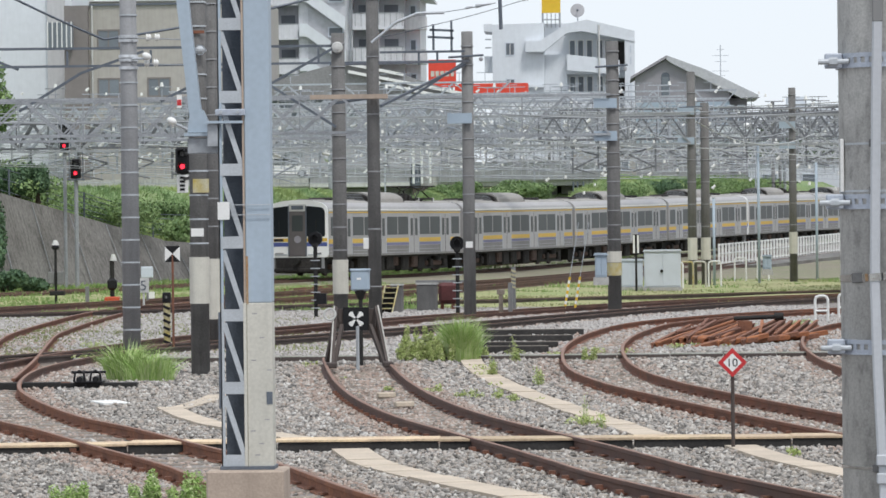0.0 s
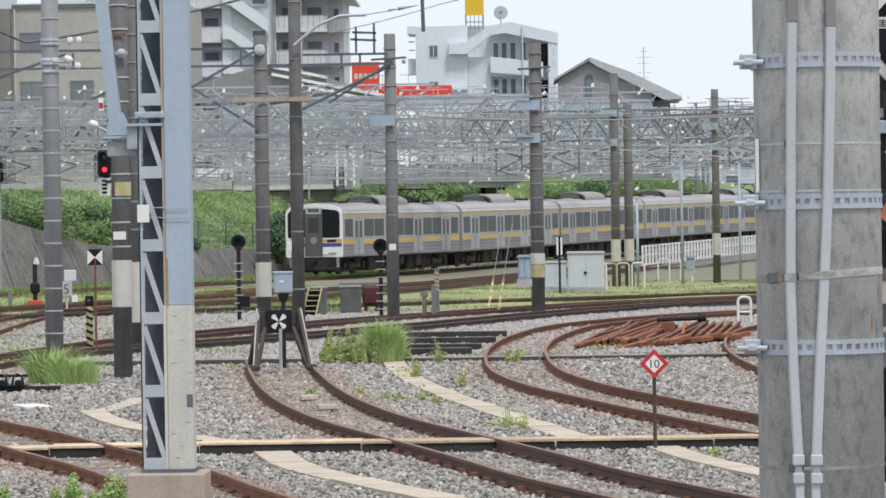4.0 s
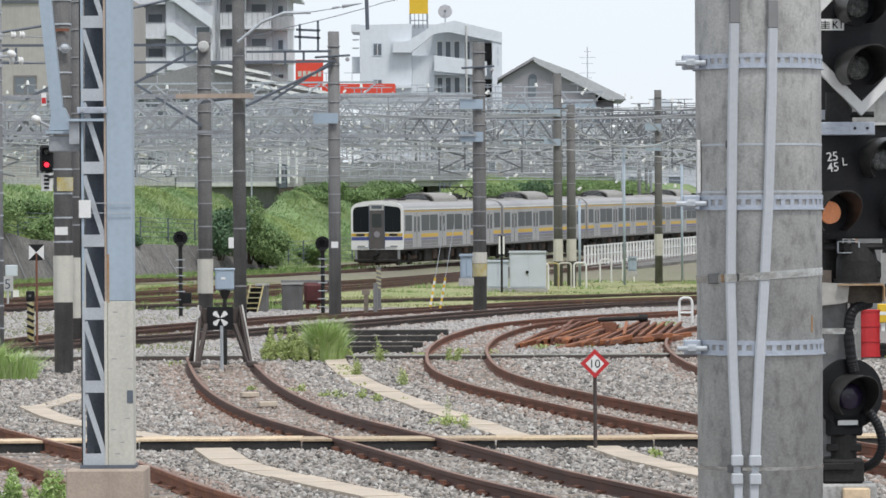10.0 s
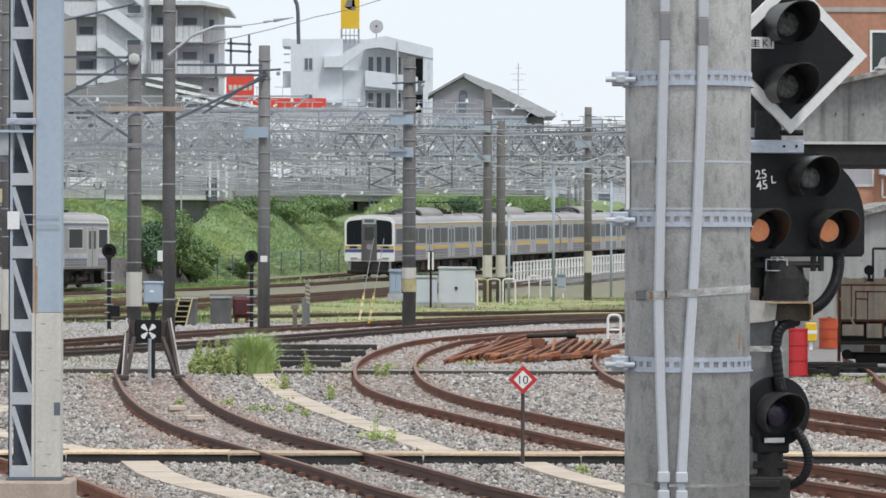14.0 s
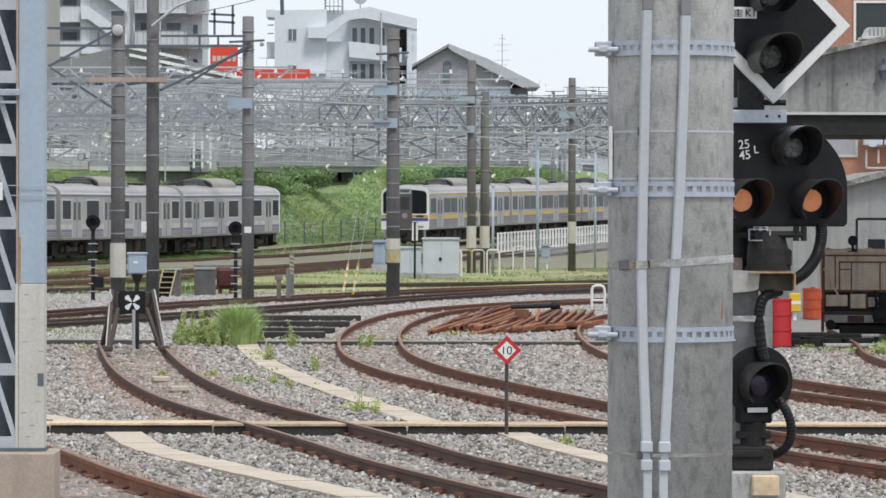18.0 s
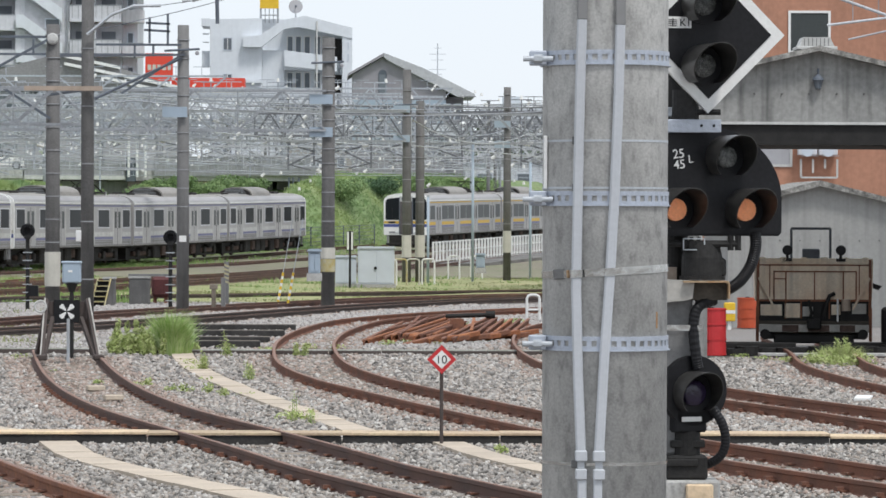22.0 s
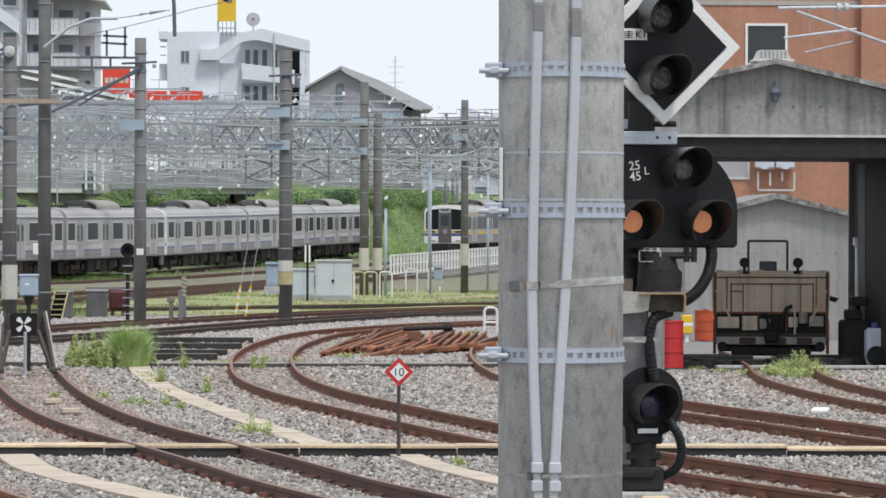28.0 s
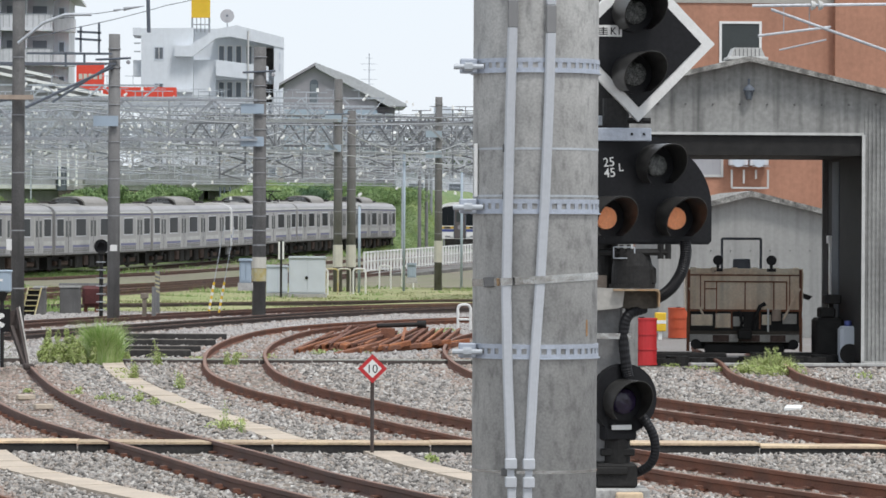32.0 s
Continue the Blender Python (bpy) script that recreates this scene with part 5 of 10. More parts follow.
for x0, x1, y, z in ((-3.15, -0.75, 90.4, 0.0), (-2.9, -0.95, 85.6, 0.0), (-3.0, -1.2, 81.0, 0.0), (-2.65, -1.35, 78.2, 0.0)):
    ob = thing("timber_sleeper", (x0 + x1) / 2, y, z, "long dark weathered timber lying on ballast", "timber", "loose timbers", rz=rng.uniform(-2, 2))
    w = (x1 - x0) / 2
    part("beam", bx(-w, w, -0.14, 0.14, -0.03, 0.16, bev=0.015), "old_timber", ob)
    part("weathered_top", bx(-w + 0.02, w - 0.02, -0.12, 0.12, 0.1605, 0.167), "sleeper", ob, "greyed upper face")


def rust_heap():
    rng = random.Random(5)
    group = "scrap rails"
    rows = [(0.7, 79.5, 1.75, 94, 0.0, 0.0), (0.8, 80, 2.75, 97.5, 0.0, 0.05), (1.3, 86, 3.0, 96.5, 0.05, 0.1), (2.3, 80.5, 3.95, 96, 0.0, 0.1), (2.05, 80.3, 3.65, 95, 0.0, 0.0), (2.55, 81, 4.1, 96.5, 0.0, 0.05),
            (3.5, 88, 4.2, 95, 0.0, 0.0), (3.1, 86, 3.5, 95, 0.02, 0.1), (1.55, 84, 2.2, 95, 0.02, 0.1)]
    for i in range(8):
        x = 1.15 + 0.15 * i
        rows.append((x, 81 + 0.5 * (i % 4), x + 1.1 + rng.uniform(-0.25, 0.45), 91 + rng.uniform(0, 3.5), 0.02 + 0.02 * (i % 3), rng.uniform(0.02, 0.08)))
    for i in range(5):
        x = 3.15 + 0.2 * i
        rows.append((x, 84 + 0.2 * i, x + 0.75, 93, 0.04, 0.06))
    for i, (x0, y0, x1, y1, z, dz) in enumerate(rows):
        ob = thing("scrap_rail", x0, y0, z, "bright rusty scrap rail lying in a heap", "scrap rail", group)
        d = Vector((x1 - x0, y1 - y0, 0)).normalized()
        path = [(Vector((0, 0, 0)), d), (Vector((x1 - x0, y1 - y0, dz)), d)]
        part("rail", sweep(B(), path, RAIL), ("orange_rust", "bright_rust", "rust")[i % 3], ob)
    for i in range(10):
        x, y = 1.9 + 0.19 * i, 81 + 0.3 * i
        ob = thing("scrap_plate", x, y, 0.02, "rusty iron tie plate on end", "scrap plate", "scrap plates", rz=-35 - 4 * i)
        m = Matrix.Rotation(radians(rng.uniform(3, 9)), 4, 'X')
        part("plate", bx(-0.07, 0.07, -0.7, 0.9, 0.0, 0.10, bev=0.01, m=m), "bright_rust" if i % 2 else "orange_rust", ob)
    ob = thing("scrap_box", 1.75, 83.5, 0, "orange-rusted steel casting in the scrap heap", "scrap")
    part("casting", bx(-0.4, 0.3, -0.5, 0.5, 0.0, 0.17, bev=0.04), "bright_rust", ob)
    part("flange", bx(-0.6, 0.5, -0.6, -0.51, 0.0, 0.12, bev=0.01), "orange_rust", ob)
    ob = thing("scrap_axle", 3.2, 88, 0.12, "dark iron bar across the scrap heap", "scrap")
    bm = B()
    cyl(bm, (-0.6, 0, 0.30), (0.35, 0, 0.33), 0.05, n=12)
    part("bar", bm, "dark", ob)
    bm = B()
    cyl(bm, (0.3, 0, 0.33), (0.5, 0, 0.335), 0.085, n=14)
    part("hub", bm, "dark", ob)
    part("block", bx(-0.5, -0.2, -0.2, 0.2, -0.12, 0.24), "orange_rust", ob)


rust_heap()


def point_lever():
    ob = thing("point_machine", -8.5, 63.3, 0, "black point lever frame on dark timbers", "point machine")
    part("timber", bx(-0.62, 0.78, -0.12, 0.14, 0.0, 0.10, bev=0.01), "dark", ob)
    part("timber", bx(-1.5, -0.45, -0.28, -0.02, 0.0, 0.12, bev=0.01), "dark", ob)
    part("base_plate", bx(-0.22, 0.24, -0.2, 0.2, 0.10, 0.13, bev=0.008), "black", ob)
    for x in (-0.13, 0.13):
        bm = B()
        tube(bm, [(x - 0.09, -0.16, 0.12), (x - 0.07, -0.16, 0.26), (x, -0.15, 0.30), (x + 0.07, -0.15, 0.26), (x + 0.10, -0.18, 0.02)], 0.018, 8)
        part("lever_arm", bm, "black", ob, "bent black lever")
        bm = B()
        cyl(bm, (x, -0.2, 0.16), (x, 0.12, 0.16), 0.05, n=12)
        part("bearing", bm, "black", ob)
    bm = B()
    cyl(bm, (-0.28, -0.02, 0.27), (0.28, -0.02, 0.27), 0.022, n=10)
    part("spindle", bm, "black", ob)
    bm = B()
    cyl(bm, (-1.9, 0, 0.08), (-0.3, 0, 0.1), 0.02, n=8)
    part("rod", bm, "rust", ob)
    s = thing("fallen_board", -7.42, 57.4, 0.02, "white board lying on the ballast", "board", rz=20)
    part("board", bx(-0.2, 0.2, -0.5, 0.4, 0, 0.035, bev=0.005), "white", s)
    s = thing("fallen_board", 7.6, 56.0, 0.02, "white scrap lying on the ballast beside the rails", "board", rz=-10)
    part("board", bx(-0.12, 0.12, -0.5, 0.4, 0, 0.05, bev=0.01), "white", s)
    s = thing("switch_plate", -10.75, 63.6, 0, "dark steel plate beside the turnout", "plate")
    part("plate", bx(-0.5, 0.25, -0.5, 0.5, 0.0, 0.12, bev=0.01), "slate", s)


point_lever()


def hoop_rail(x, y, w, h, mtl, label, z=0.0, rz=0.0, bar=True):
    ob = thing("guard_hoop", x, y, z, label, "guard rail", "guard hoops", rz=rz)
    bm = B()
    tube(bm, [(-w, 0, -0.1), (-w, 0, h - 0.1), (-w + 0.03, 0, h - 0.03), (-w + 0.1, 0, h), (w - 0.1, 0, h), (w - 0.03, 0, h - 0.03), (w, 0, h - 0.1), (w, 0, -0.1)], 0.035, 8)
    part("hoop", bm, mtl, ob)
    if bar:
        bm = B()
        cyl(bm, (-w, 0, h * 0.45), (w, 0, h * 0.45), 0.03, n=8)
        part("cross_bar", bm, mtl, ob)


hoop_rail(5.15, 99.6, 0.16, 0.68, "white", "white tubular guard hoop on gravel")
hoop_rail(6.0, 103.5, 0.2, 0.66, "white", "white tubular guard hoop on gravel")
for x, y, m in ((2.75, 152.5, "stained"), (3.25, 153, "cream"), (3.85, 153.5, "white"), (5.3, 168, "white"), (6.3, 169, "white"), (2.35, 152, "white")):
    hoop_rail(x, y, 0.24, 0.95, m, "faded tubular guard hoop in the grass", 0.1, bar=False)


def cabinet(x, y, w, d, h, mtl, label, knob=True, z=0.05):
    ob = thing("relay_cabinet", x, y, z, label, "cabinet", "relay cabinets")
    part("plinth", bx(-w - 0.05, w + 0.05, -d - 0.05, d + 0.05, -0.1, 0.12), "concrete", ob)
    part("body", bx(-w, w, -d, d, 0.12, h, bev=0.02), mtl, ob)
    part("lid", prism(B(), [(-w - 0.05, h), (w + 0.05, h), (w, h + 0.07), (-w, h + 0.07)], -d - 0.06, d + 0.06), mtl, ob)
    for sx in (-1, 1):
        dr = part("door", bx(min(0.01 * sx, sx * (w - 0.04)), max(0.01 * sx, sx * (w - 0.04)), -d - 0.018, -d, 0.18, h - 0.06, bev=0.006), mtl, ob)
        if knob and sx < 0:
            bm = B()
            cyl(bm, (-0.03, -d - 0.02, h * 0.5), (-0.03, -d - 0.06, h * 0.5), 0.06, n=12)
            part("handle", bm, "dark", dr)
    return ob


cabinet(1.75, 147.3, 0.68, 0.4, 1.45, "grey_box", "large pale grey relay cabinet in the grass")
cabinet(0.63, 149, 0.40, 0.35, 1.1, "grey_box", "low pale grey relay cabinet", False)
cabinet(-0.42, 113.6, 0.17, 0.2, 0.75, "pale_blue", "small blue-grey box beside a pole", False, 0.9)
cabinet(6.05, 158, 0.17, 0.15, 0.62, "pale_blue", "small blue box on a thin post", False, 0.55)


def striped_board(x, y, top, label):
    ob = thing("marker_board", x, y, 0.05, label, "marker")
    bm = B()
    cyl(bm, (0, 0, -0.1), (0, 0, top), 0.045, n=10)
    part("post", bm, "dark", ob)
    bd = part("board", bx(-0.12, 0.12, -0.07, -0.04, top - 0.72, top, bev=0.005), "black", ob)
    for sx in (-0.075, 0.075):
        part("white_stripe", bx(sx - 0.034, sx + 0.034, -0.078, -0.07, top - 0.69, top - 0.03), "white", bd)


striped_board(0.77, 146, 2.1, "black board with two white stripes on a dark post")


# stay wires with striped guards
ob = thing("stay_wire", -0.9, 116.3, 0, "stay wires with yellow and white striped guards", "stay wire")
for dx, lean in ((-0.62, 0.45), (-0.32, 0.45)):
    bm = B()
    cyl(bm, (dx, 0, 0), (dx + lean, 0.3, 2.6), 0.012, n=6)
    part("wire", bm, "steel", ob)
    for i in range(10):
        a, b = i * 0.1, i * 0.1 + 0.1
        bm = B()
        k = lean / 2.6
        cyl(bm, (dx + k * a, a * 0.115, a), (dx + k * b, b * 0.115, b), 0.035, n=10)
        part("guard_stripe", bm, "yellow" if i % 2 else "white", ob)


# dwarf signals seen from behind and small posts
def dwarf(x, y, top, label):
    ob = thing("dwarf_signal", x, y, 0, label, "signal", "dwarf signals")
    bm = B()
    cyl(bm, (0, 0, -0.1), (0, 0, top - 0.3), 0.055, n=12)
    part("post", bm, "dark", ob)
    bm = B()
    cyl(bm, (0, -0.08, top - 0.19), (0, 0.1, top - 0.19), 0.2, n=24)
    part("disc", bm, "black", ob)
    bm = B()
    box(bm, -0.09, 0.09, -0.12, -0.06, top - 0.42, top - 0.3, bev=0.02)
    part("case", bm, "dark", ob)
    hd = part("visor", hood(B(), 0.1, 0.16), "black", ob)
    hd.matrix_local = Matrix.Translation((0, -0.08, top - 0.17))
    rung = part("step_iron", bx(-0.13, 0.13, -0.075, -0.06, 0.3, 0.325), "steel", ob)
    for k in range(1, 7):
        same("step_iron", rung, ob, Matrix.Translation((0, 0, 0.22 * k)))
    return ob


d1 = dwarf(-8.32, 109.5, 2.42, "black dwarf signal on a dark post")
part("side_box", bx(0.02, 0.3, -0.12, 0.1, 0.42, 0.72, bev=0.01), "black", d1)
dwarf(-4.38, 109.5, 2.25, "black dwarf signal on a dark post beside a pole")

for x, y, h, m, lab in ((-3.2, 110, 0.62, "sleeper", "short brown wooden post"), (-2.93, 109.7, 0.95, "pole_mid", "short grey concrete post"), (-17.3, 129, 0.7, "pole_mid", "short grey concrete post")):
    ob = thing("short_post", x, y, 0, lab + " in the grass", "post")
    part("post", bx(-0.06, 0.06, -0.06, 0.06, -0.1, h, bev=0.01), m, ob)
    if m == "sleeper":
        part("head", bx(-0.11, 0.11, -0.08, 0.08, h, h + 0.14, bev=0.01), m, ob)
ob = thing("striped_post", -3.05, 118, 0, "yellow and black striped guard post in weeds", "post")
bm = B()
cyl(bm, (0, 0, -0.1), (0, 0, 1.3), 0.07, n=12)
body = part("post", bm, "pole_mid", ob)
for i in range(5):
    s = part("stripe", bx(-0.073, 0.073, -0.073, 0.073, -0.03, 0.03), "stained", body)
    s.matrix_local = Matrix.Translation((0, 0, 0.7 + 0.12 * i)) @ Matrix.Rotation(radians(20), 4, 'Y')

# concrete stands and a small ladder
for x0, x1, y, h, lab in ((-6.62, -6.28, 116.6, 0.80, "grey concrete stand with a weed on top"), (-5.93, -5.33, 118, 0.80, "dark grey concrete stand")):
    ob = thing("concrete_stand", (x0 + x1) / 2, y, 0, lab, "concrete block")
    w = (x1 - x0) / 2
    part("block", bx(-w, w, -0.4, 0.4, -0.1, h, bev=0.03), "pole_dark", ob)
    part("cap", bx(-w - 0.02, w + 0.02, -0.42, 0.42, h + 0.002, h + 0.05), "concrete", ob)
ob = thing("steel_beam", -5.35, 118, 0.86, "long pale steel beam laid across concrete stands", "beam")
part("beam", bx(-0.62, 1.15, -0.08, 0.08, 0.0, 0.07), "pole_mid", ob)
ob = thing("rust_tank", -4.98, 119.0, 0.0, "dark red rusty tank under the beam", "tank")
bm = B()
box(bm, -0.34, 0.26, -0.3, 0.3, 0.22, 0.84, bev=0.09)
part("drum", bm, "maroon", ob)
for x in (-0.4, 0.15):
    part("leg", bx(x * 0.6 - 0.05, x * 0.6 + 0.05, -0.2, 0.2, -0.05, 0.24), "rust", ob)
ob = thing("step_ladder", -6.66, 115.6, 0, "short set of dark steps with yellow edges against a concrete stand", "steps")
for sx in (-0.19, 0.19):
    bm = B()
    beam(bm, (sx - 0.07, -0.3, 0), (sx + 0.09, 0.4, 0.82), 0.035)
    part("rail", bm, "stained", ob)
for i in range(5):
    x = -0.065 + 0.032 * i
    tr = part("tread", bx(x - 0.18, x + 0.18, -0.30 + 0.14 * i, -0.12 + 0.14 * i, 0.13 + 0.15 * i, 0.165 + 0.15 * i), "dark", ob)
    part("nosing", bx(x - 0.18, x + 0.18, -0.312 + 0.14 * i, -0.302 + 0.14 * i, 0.14 + 0.15 * i, 0.165 + 0.15 * i), "stained", tr, "worn yellow step edge")
    part("riser", bx(x - 0.17, x + 0.17, -0.14 + 0.14 * i, -0.125 + 0.14 * i, 0.02 + 0.15 * i, 0.128 + 0.15 * i), "dark", ob)

# white railing along the far line
fence = thing("white_railing", 0, 0, 0, "long white slatted steel railing rising along the far line", "railing")
pa, pb = Vector((5.6, 213, 0.25)), Vector((24, 285, 1.15))
dirv = pb - pa
nslat = 90
up = Vector((0, 0, 1))
for z, h in ((0.12, 0.05), (0.62, 0.05), (1.1, 0.06)):
    bm = B()
    beam(bm, pa + up * z, pb + up * z, 0.05, h)
    part("rail", bm, "white", fence)
slat0 = None
for i in range(nslat):
    p = pa + dirv * (i / (nslat - 1))
    if slat0 is None:
        slat0 = part("slat", bx(-0.06, 0.06, -0.06, 0.06, 0.0, 1.15), "white", fence)
        slat0.matrix_local = Matrix.Translation(p)
    else:
        same("slat", slat0, fence, Matrix.Translation(p))
# sloping concrete path under the railing
bm = B()
q = [pa + Vector((-0.4, -0.5, 0)), pb + Vector((-0.4, -0.5, 0)), pb + Vector((2.5, -1.5, 0)), pa + Vector((2.5, -1.5, 0))]
lo = [bm.verts.new((v.x, v.y, -0.3)) for v in q]
hi = [bm.verts.new(v) for v in q]
bm.faces.new(hi)
for i in range(4):
    bm.faces.new((lo[i], lo[(i + 1) % 4], hi[(i + 1) % 4], hi[i]))
bmesh.ops.recalc_face_normals(bm, faces=bm.faces[:])
tagged(part("ramp", bm, "old_concrete"), "grey concrete ramp beside the far line", "ramp", kind="structure")


# small signs and boxes in the grass before the wall
def small_post(name, x, y, h, label, cat, r=0.05, mtl="pole_mid"):
    ob = thing(name, x, y, 0, label, cat)
    bm = B()
    cyl(bm, (0, 0, -0.1), (0, 0, h), r, n=10)
    part("post", bm, mtl, ob)
    return ob


ob = small_post("marker_lamp", -18.9, 133, 1.95, "dark lamp post with a pale cap and a grey box", "signal", 0.045, "dark")
part("head", bx(-0.13, 0.13, -0.12, 0.12, 1.9, 2.05, bev=0.05), "black", ob)
bm = B()
cyl(bm, (0, 0, 2.05), (0, 0, 2.22), 0.13, 0.06, n=14)
part("cap", bm, "dirty_white", ob, "pale cap")
part("box", bx(-0.24, -0.06, -0.14, 0.14, 0.75, 1.15, bev=0.02), "pole_mid", ob)
part("box", bx(0.06, 0.30, -0.14, 0.14, 0.72, 1.15, bev=0.02), "pole_mid", ob)
part("base", bx(-0.2, 0.3, -0.15, 0.15, 0.35, 0.5, bev=0.02), "dark", ob)
ob = small_post("marker_lamp", -17.05, 133.5, 1.5, "black lamp on a post over an orange box", "signal", 0.08, "dark")
part("head", bx(-0.16, 0.16, -0.16, 0.16, 0.5, 0.9, bev=0.08), "black", ob)
part("orange_box", bx(-0.25, 0.25, -0.2, 0.2, -0.05, 0.28, bev=0.03), "orange_drum", ob)
bm = B()
cyl(bm, (0.05, 0, 1.5), (0.05, 0, 1.72), 0.12, 0.06, n=12)
part("cap", bm, "dirty_white", ob)
ob = small_post("number_sign", -14.55, 121.5, 1.06, "white square sign with a grey digit on a post", "sign", 0.035, "dirty_white")
part("board", bx(-0.17, 0.17, -0.06, -0.036, 0.6, 1.06), "dirty_white", ob)
fc = bpy.data.curves.new("digit", 'FONT')
fc.body, fc.size, fc.align_x, fc.extrude = "5", 0.44, 'CENTER', 0.004
fd = new("digit", fc)
fd.parent = ob
fd.matrix_local = Matrix.Translation((0, -0.066, 0.67)) @ Matrix.Rotation(radians(90), 4, 'X')
fc.materials.append(M["slate"])
ob = small_post("junction_box", -15.2, 128, 1.2, "grey junction box on a thin post", "box", 0.04)
part("case", bx(-0.19, 0.19, -0.15, 0.05, 0.98, 1.34, bev=0.02), "grey_box", ob)
ob = small_post("white_marker", -15.95, 135.5, 0.3, "small white marker plate in the grass", "marker", 0.03)
part("plate", bx(-0.11, 0.11, -0.06, -0.03, 0.08, 0.4), "white", ob)


# two loose concrete blocks between the siding's rails
for x, y, rz in ((-3.43, 58.4, 14), (-3.0, 55.3, 14)):
    ob = thing("concrete_block", x, y, 0.05, "small pale concrete block lying between rails", "concrete block", "loose blocks", rz=rz)
    part("block", bx(-0.13, 0.13, -0.09, 0.09, -0.02, 0.05, bev=0.01), "path", ob)


# ---- trains ----
def body_outline():
    out = [(-1.36, 1.02), (1.36, 1.02), (1.4, 1.1), (1.4, 3.18), (1.34, 3.34), (1.15, 3.50), (0.7, 3.62), (0, 3.66), (-0.7, 3.62), (-1.15, 3.50), (-1.34, 3.34), (-1.4, 3.18), (-1.4, 1.1)]
    return [(x * 1.043, z) for x, z in out]


def side_box(bm, side, y0, y1, z0, z1, t=0.012, bev=0.0):
    x0, x1 = (1.46, 1.46 + t) if side > 0 else (-1.46 - t, -1.46)
    return box(bm, x0, x1, y0, y1, z0, z1, bev=bev)


def make_car(style, label, cab_back=False, cab_front=False, pantograph=0):
    """style 'gold': yellow over blue bands; 'blue': cream over blue. The far end of the car is +y."""
    ob = thing("rail_car", 0, 0, 0, label, "train car", "yellow-banded train" if style == "gold" else "blue-banded train")
    body = part("body", prism(B(), body_outline(), -9.75, 9.75), "stainless", ob, smooth=False)
    part("roof_skin", prism(B(), [(1.335, 3.355), (1.15, 3.512), (0.7, 3.632), (0, 3.672), (-0.7, 3.632), (-1.15, 3.512), (-1.335, 3.355), (0, 3.3)], -9.6, 9.6), "car_roof", ob, "pale dusty grey roof")
    doors = (-7.3, -2.43, 2.43, 7.3)
    dw = 0.68
    for side in (1, -1):
        for y in doors:
            d = part("door", side_box(B(), side, y - dw, y + dw, 1.12, 2.98, 0.008), "stainless", ob)
            for k in (-1, 1):
                part("door_window", side_box(B(), side, y + k * 0.34 - 0.17, y + k * 0.34 + 0.17, 1.95, 2.78, 0.016), "glass_mid", d)
            part("door_seam", side_box(B(), side, y - 0.012, y + 0.012, 1.12, 2.98, 0.014), "dark", d)
        edges = [-9.7] + [y + k * (dw + 0.05) for y in doors for k in (-1, 1)] + [9.7]
        for a, b in zip(edges[0::2], edges[1::2]):
            if style == "gold":
                part("yellow_band", side_box(B(), side, a, b, 1.64, 1.84, 0.01), "gold", ob, "yellow stripe")
                part("blue_band", side_box(B(), side, a, b, 1.50, 1.615, 0.01), "faded_blue", ob, "thin blue stripe")
            else:
                part("cream_band", side_box(B(), side, a, b, 1.53, 1.74, 0.01), "dirty_white", ob, "cream stripe")
                part("blue_band", side_box(B(), side, a, b, 1.39, 1.50, 0.01), "faded_blue", ob, "thin blue stripe")
            ends = [(a + 0.25, b - 0.2)] if b - a < 2.2 else ([(a + 0.15, (a + b) / 2 - 0.06), ((a + b) / 2 + 0.06, b - 0.15)] if style == "gold" else [((a + b) / 2 - 0.95, (a + b) / 2 + 0.95)])
            for c, d in ends:
                w = part("window", side_box(B(), side, c - 0.06, d + 0.06, 1.94, 2.92, 0.008), "balcony_wall" if style == "blue" else "stainless", ob)
                part("pane", side_box(B(), side, c, d, 2.0, 2.86, 0.013), "glass_dark" if style == "blue" else "glass_mid", w)
        part("cornice_stripe", side_box(B(), side, -9.7, 9.7, 3.04, 3.10, 0.008), "gold" if style == "gold" else "faded_blue", ob, "thin roof-line stripe")
        part("gutter", side_box(B(), side, -9.7, 9.7, 3.15, 3.22, 0.03), "white", ob, "pale rain gutter")
        for y in doors:
            for k in (-1, 1):
                part("door_pillar", side_box(B(), side, y + k * (dw + 0.05) - 0.045, y + k * (dw + 0.05) + 0.045, 1.12, 3.0, 0.014), "dirty_white" if style == "blue" else "steel", ob)
        part("lower_panel", side_box(B(), side, -9.7, 9.7, 1.03, 1.36 if style == "blue" else 1.48, 0.005), "stainless_low", ob, "dull grey lower side panel")
        for z in (1.14, 1.28):
            part("side_rib", side_box(B(), side, -9.7, 9.7, z, z + 0.015, 0.007), "steel", ob)
    # roof gear: an arched air-conditioner, end faces coloured dark for their shade
    arch = [(0.98 * math.cos(math.pi * i / 12), 3.56 + 0.50 * math.sin(math.pi * i / 12) ** 0.8) for i in range(13)]
    ac = part("air_conditioner", prism(B(), arch, -2.3, 2.3), "hump_grey", ob, "pale arched roof air-conditioner")
    for e in (-1, 1):
        y0, y1 = sorted((e * 2.302, e * 2.62))
        part("end_grille", prism(B(), [(x * 0.94, 3.56 + (z - 3.56) * 0.88) for x, z in arch], y0, y1), "dull_black", ac, "end face, dark for its shade")
        for k in range(5):
            w = 0.75 - 0.06 * k
            yy = sorted((e * 2.621, e * 2.635))
            part("grille_bar", bx(-w, w, yy[0], yy[1], 3.62 + 0.075 * k, 3.645 + 0.075 * k), "gantry", ac)
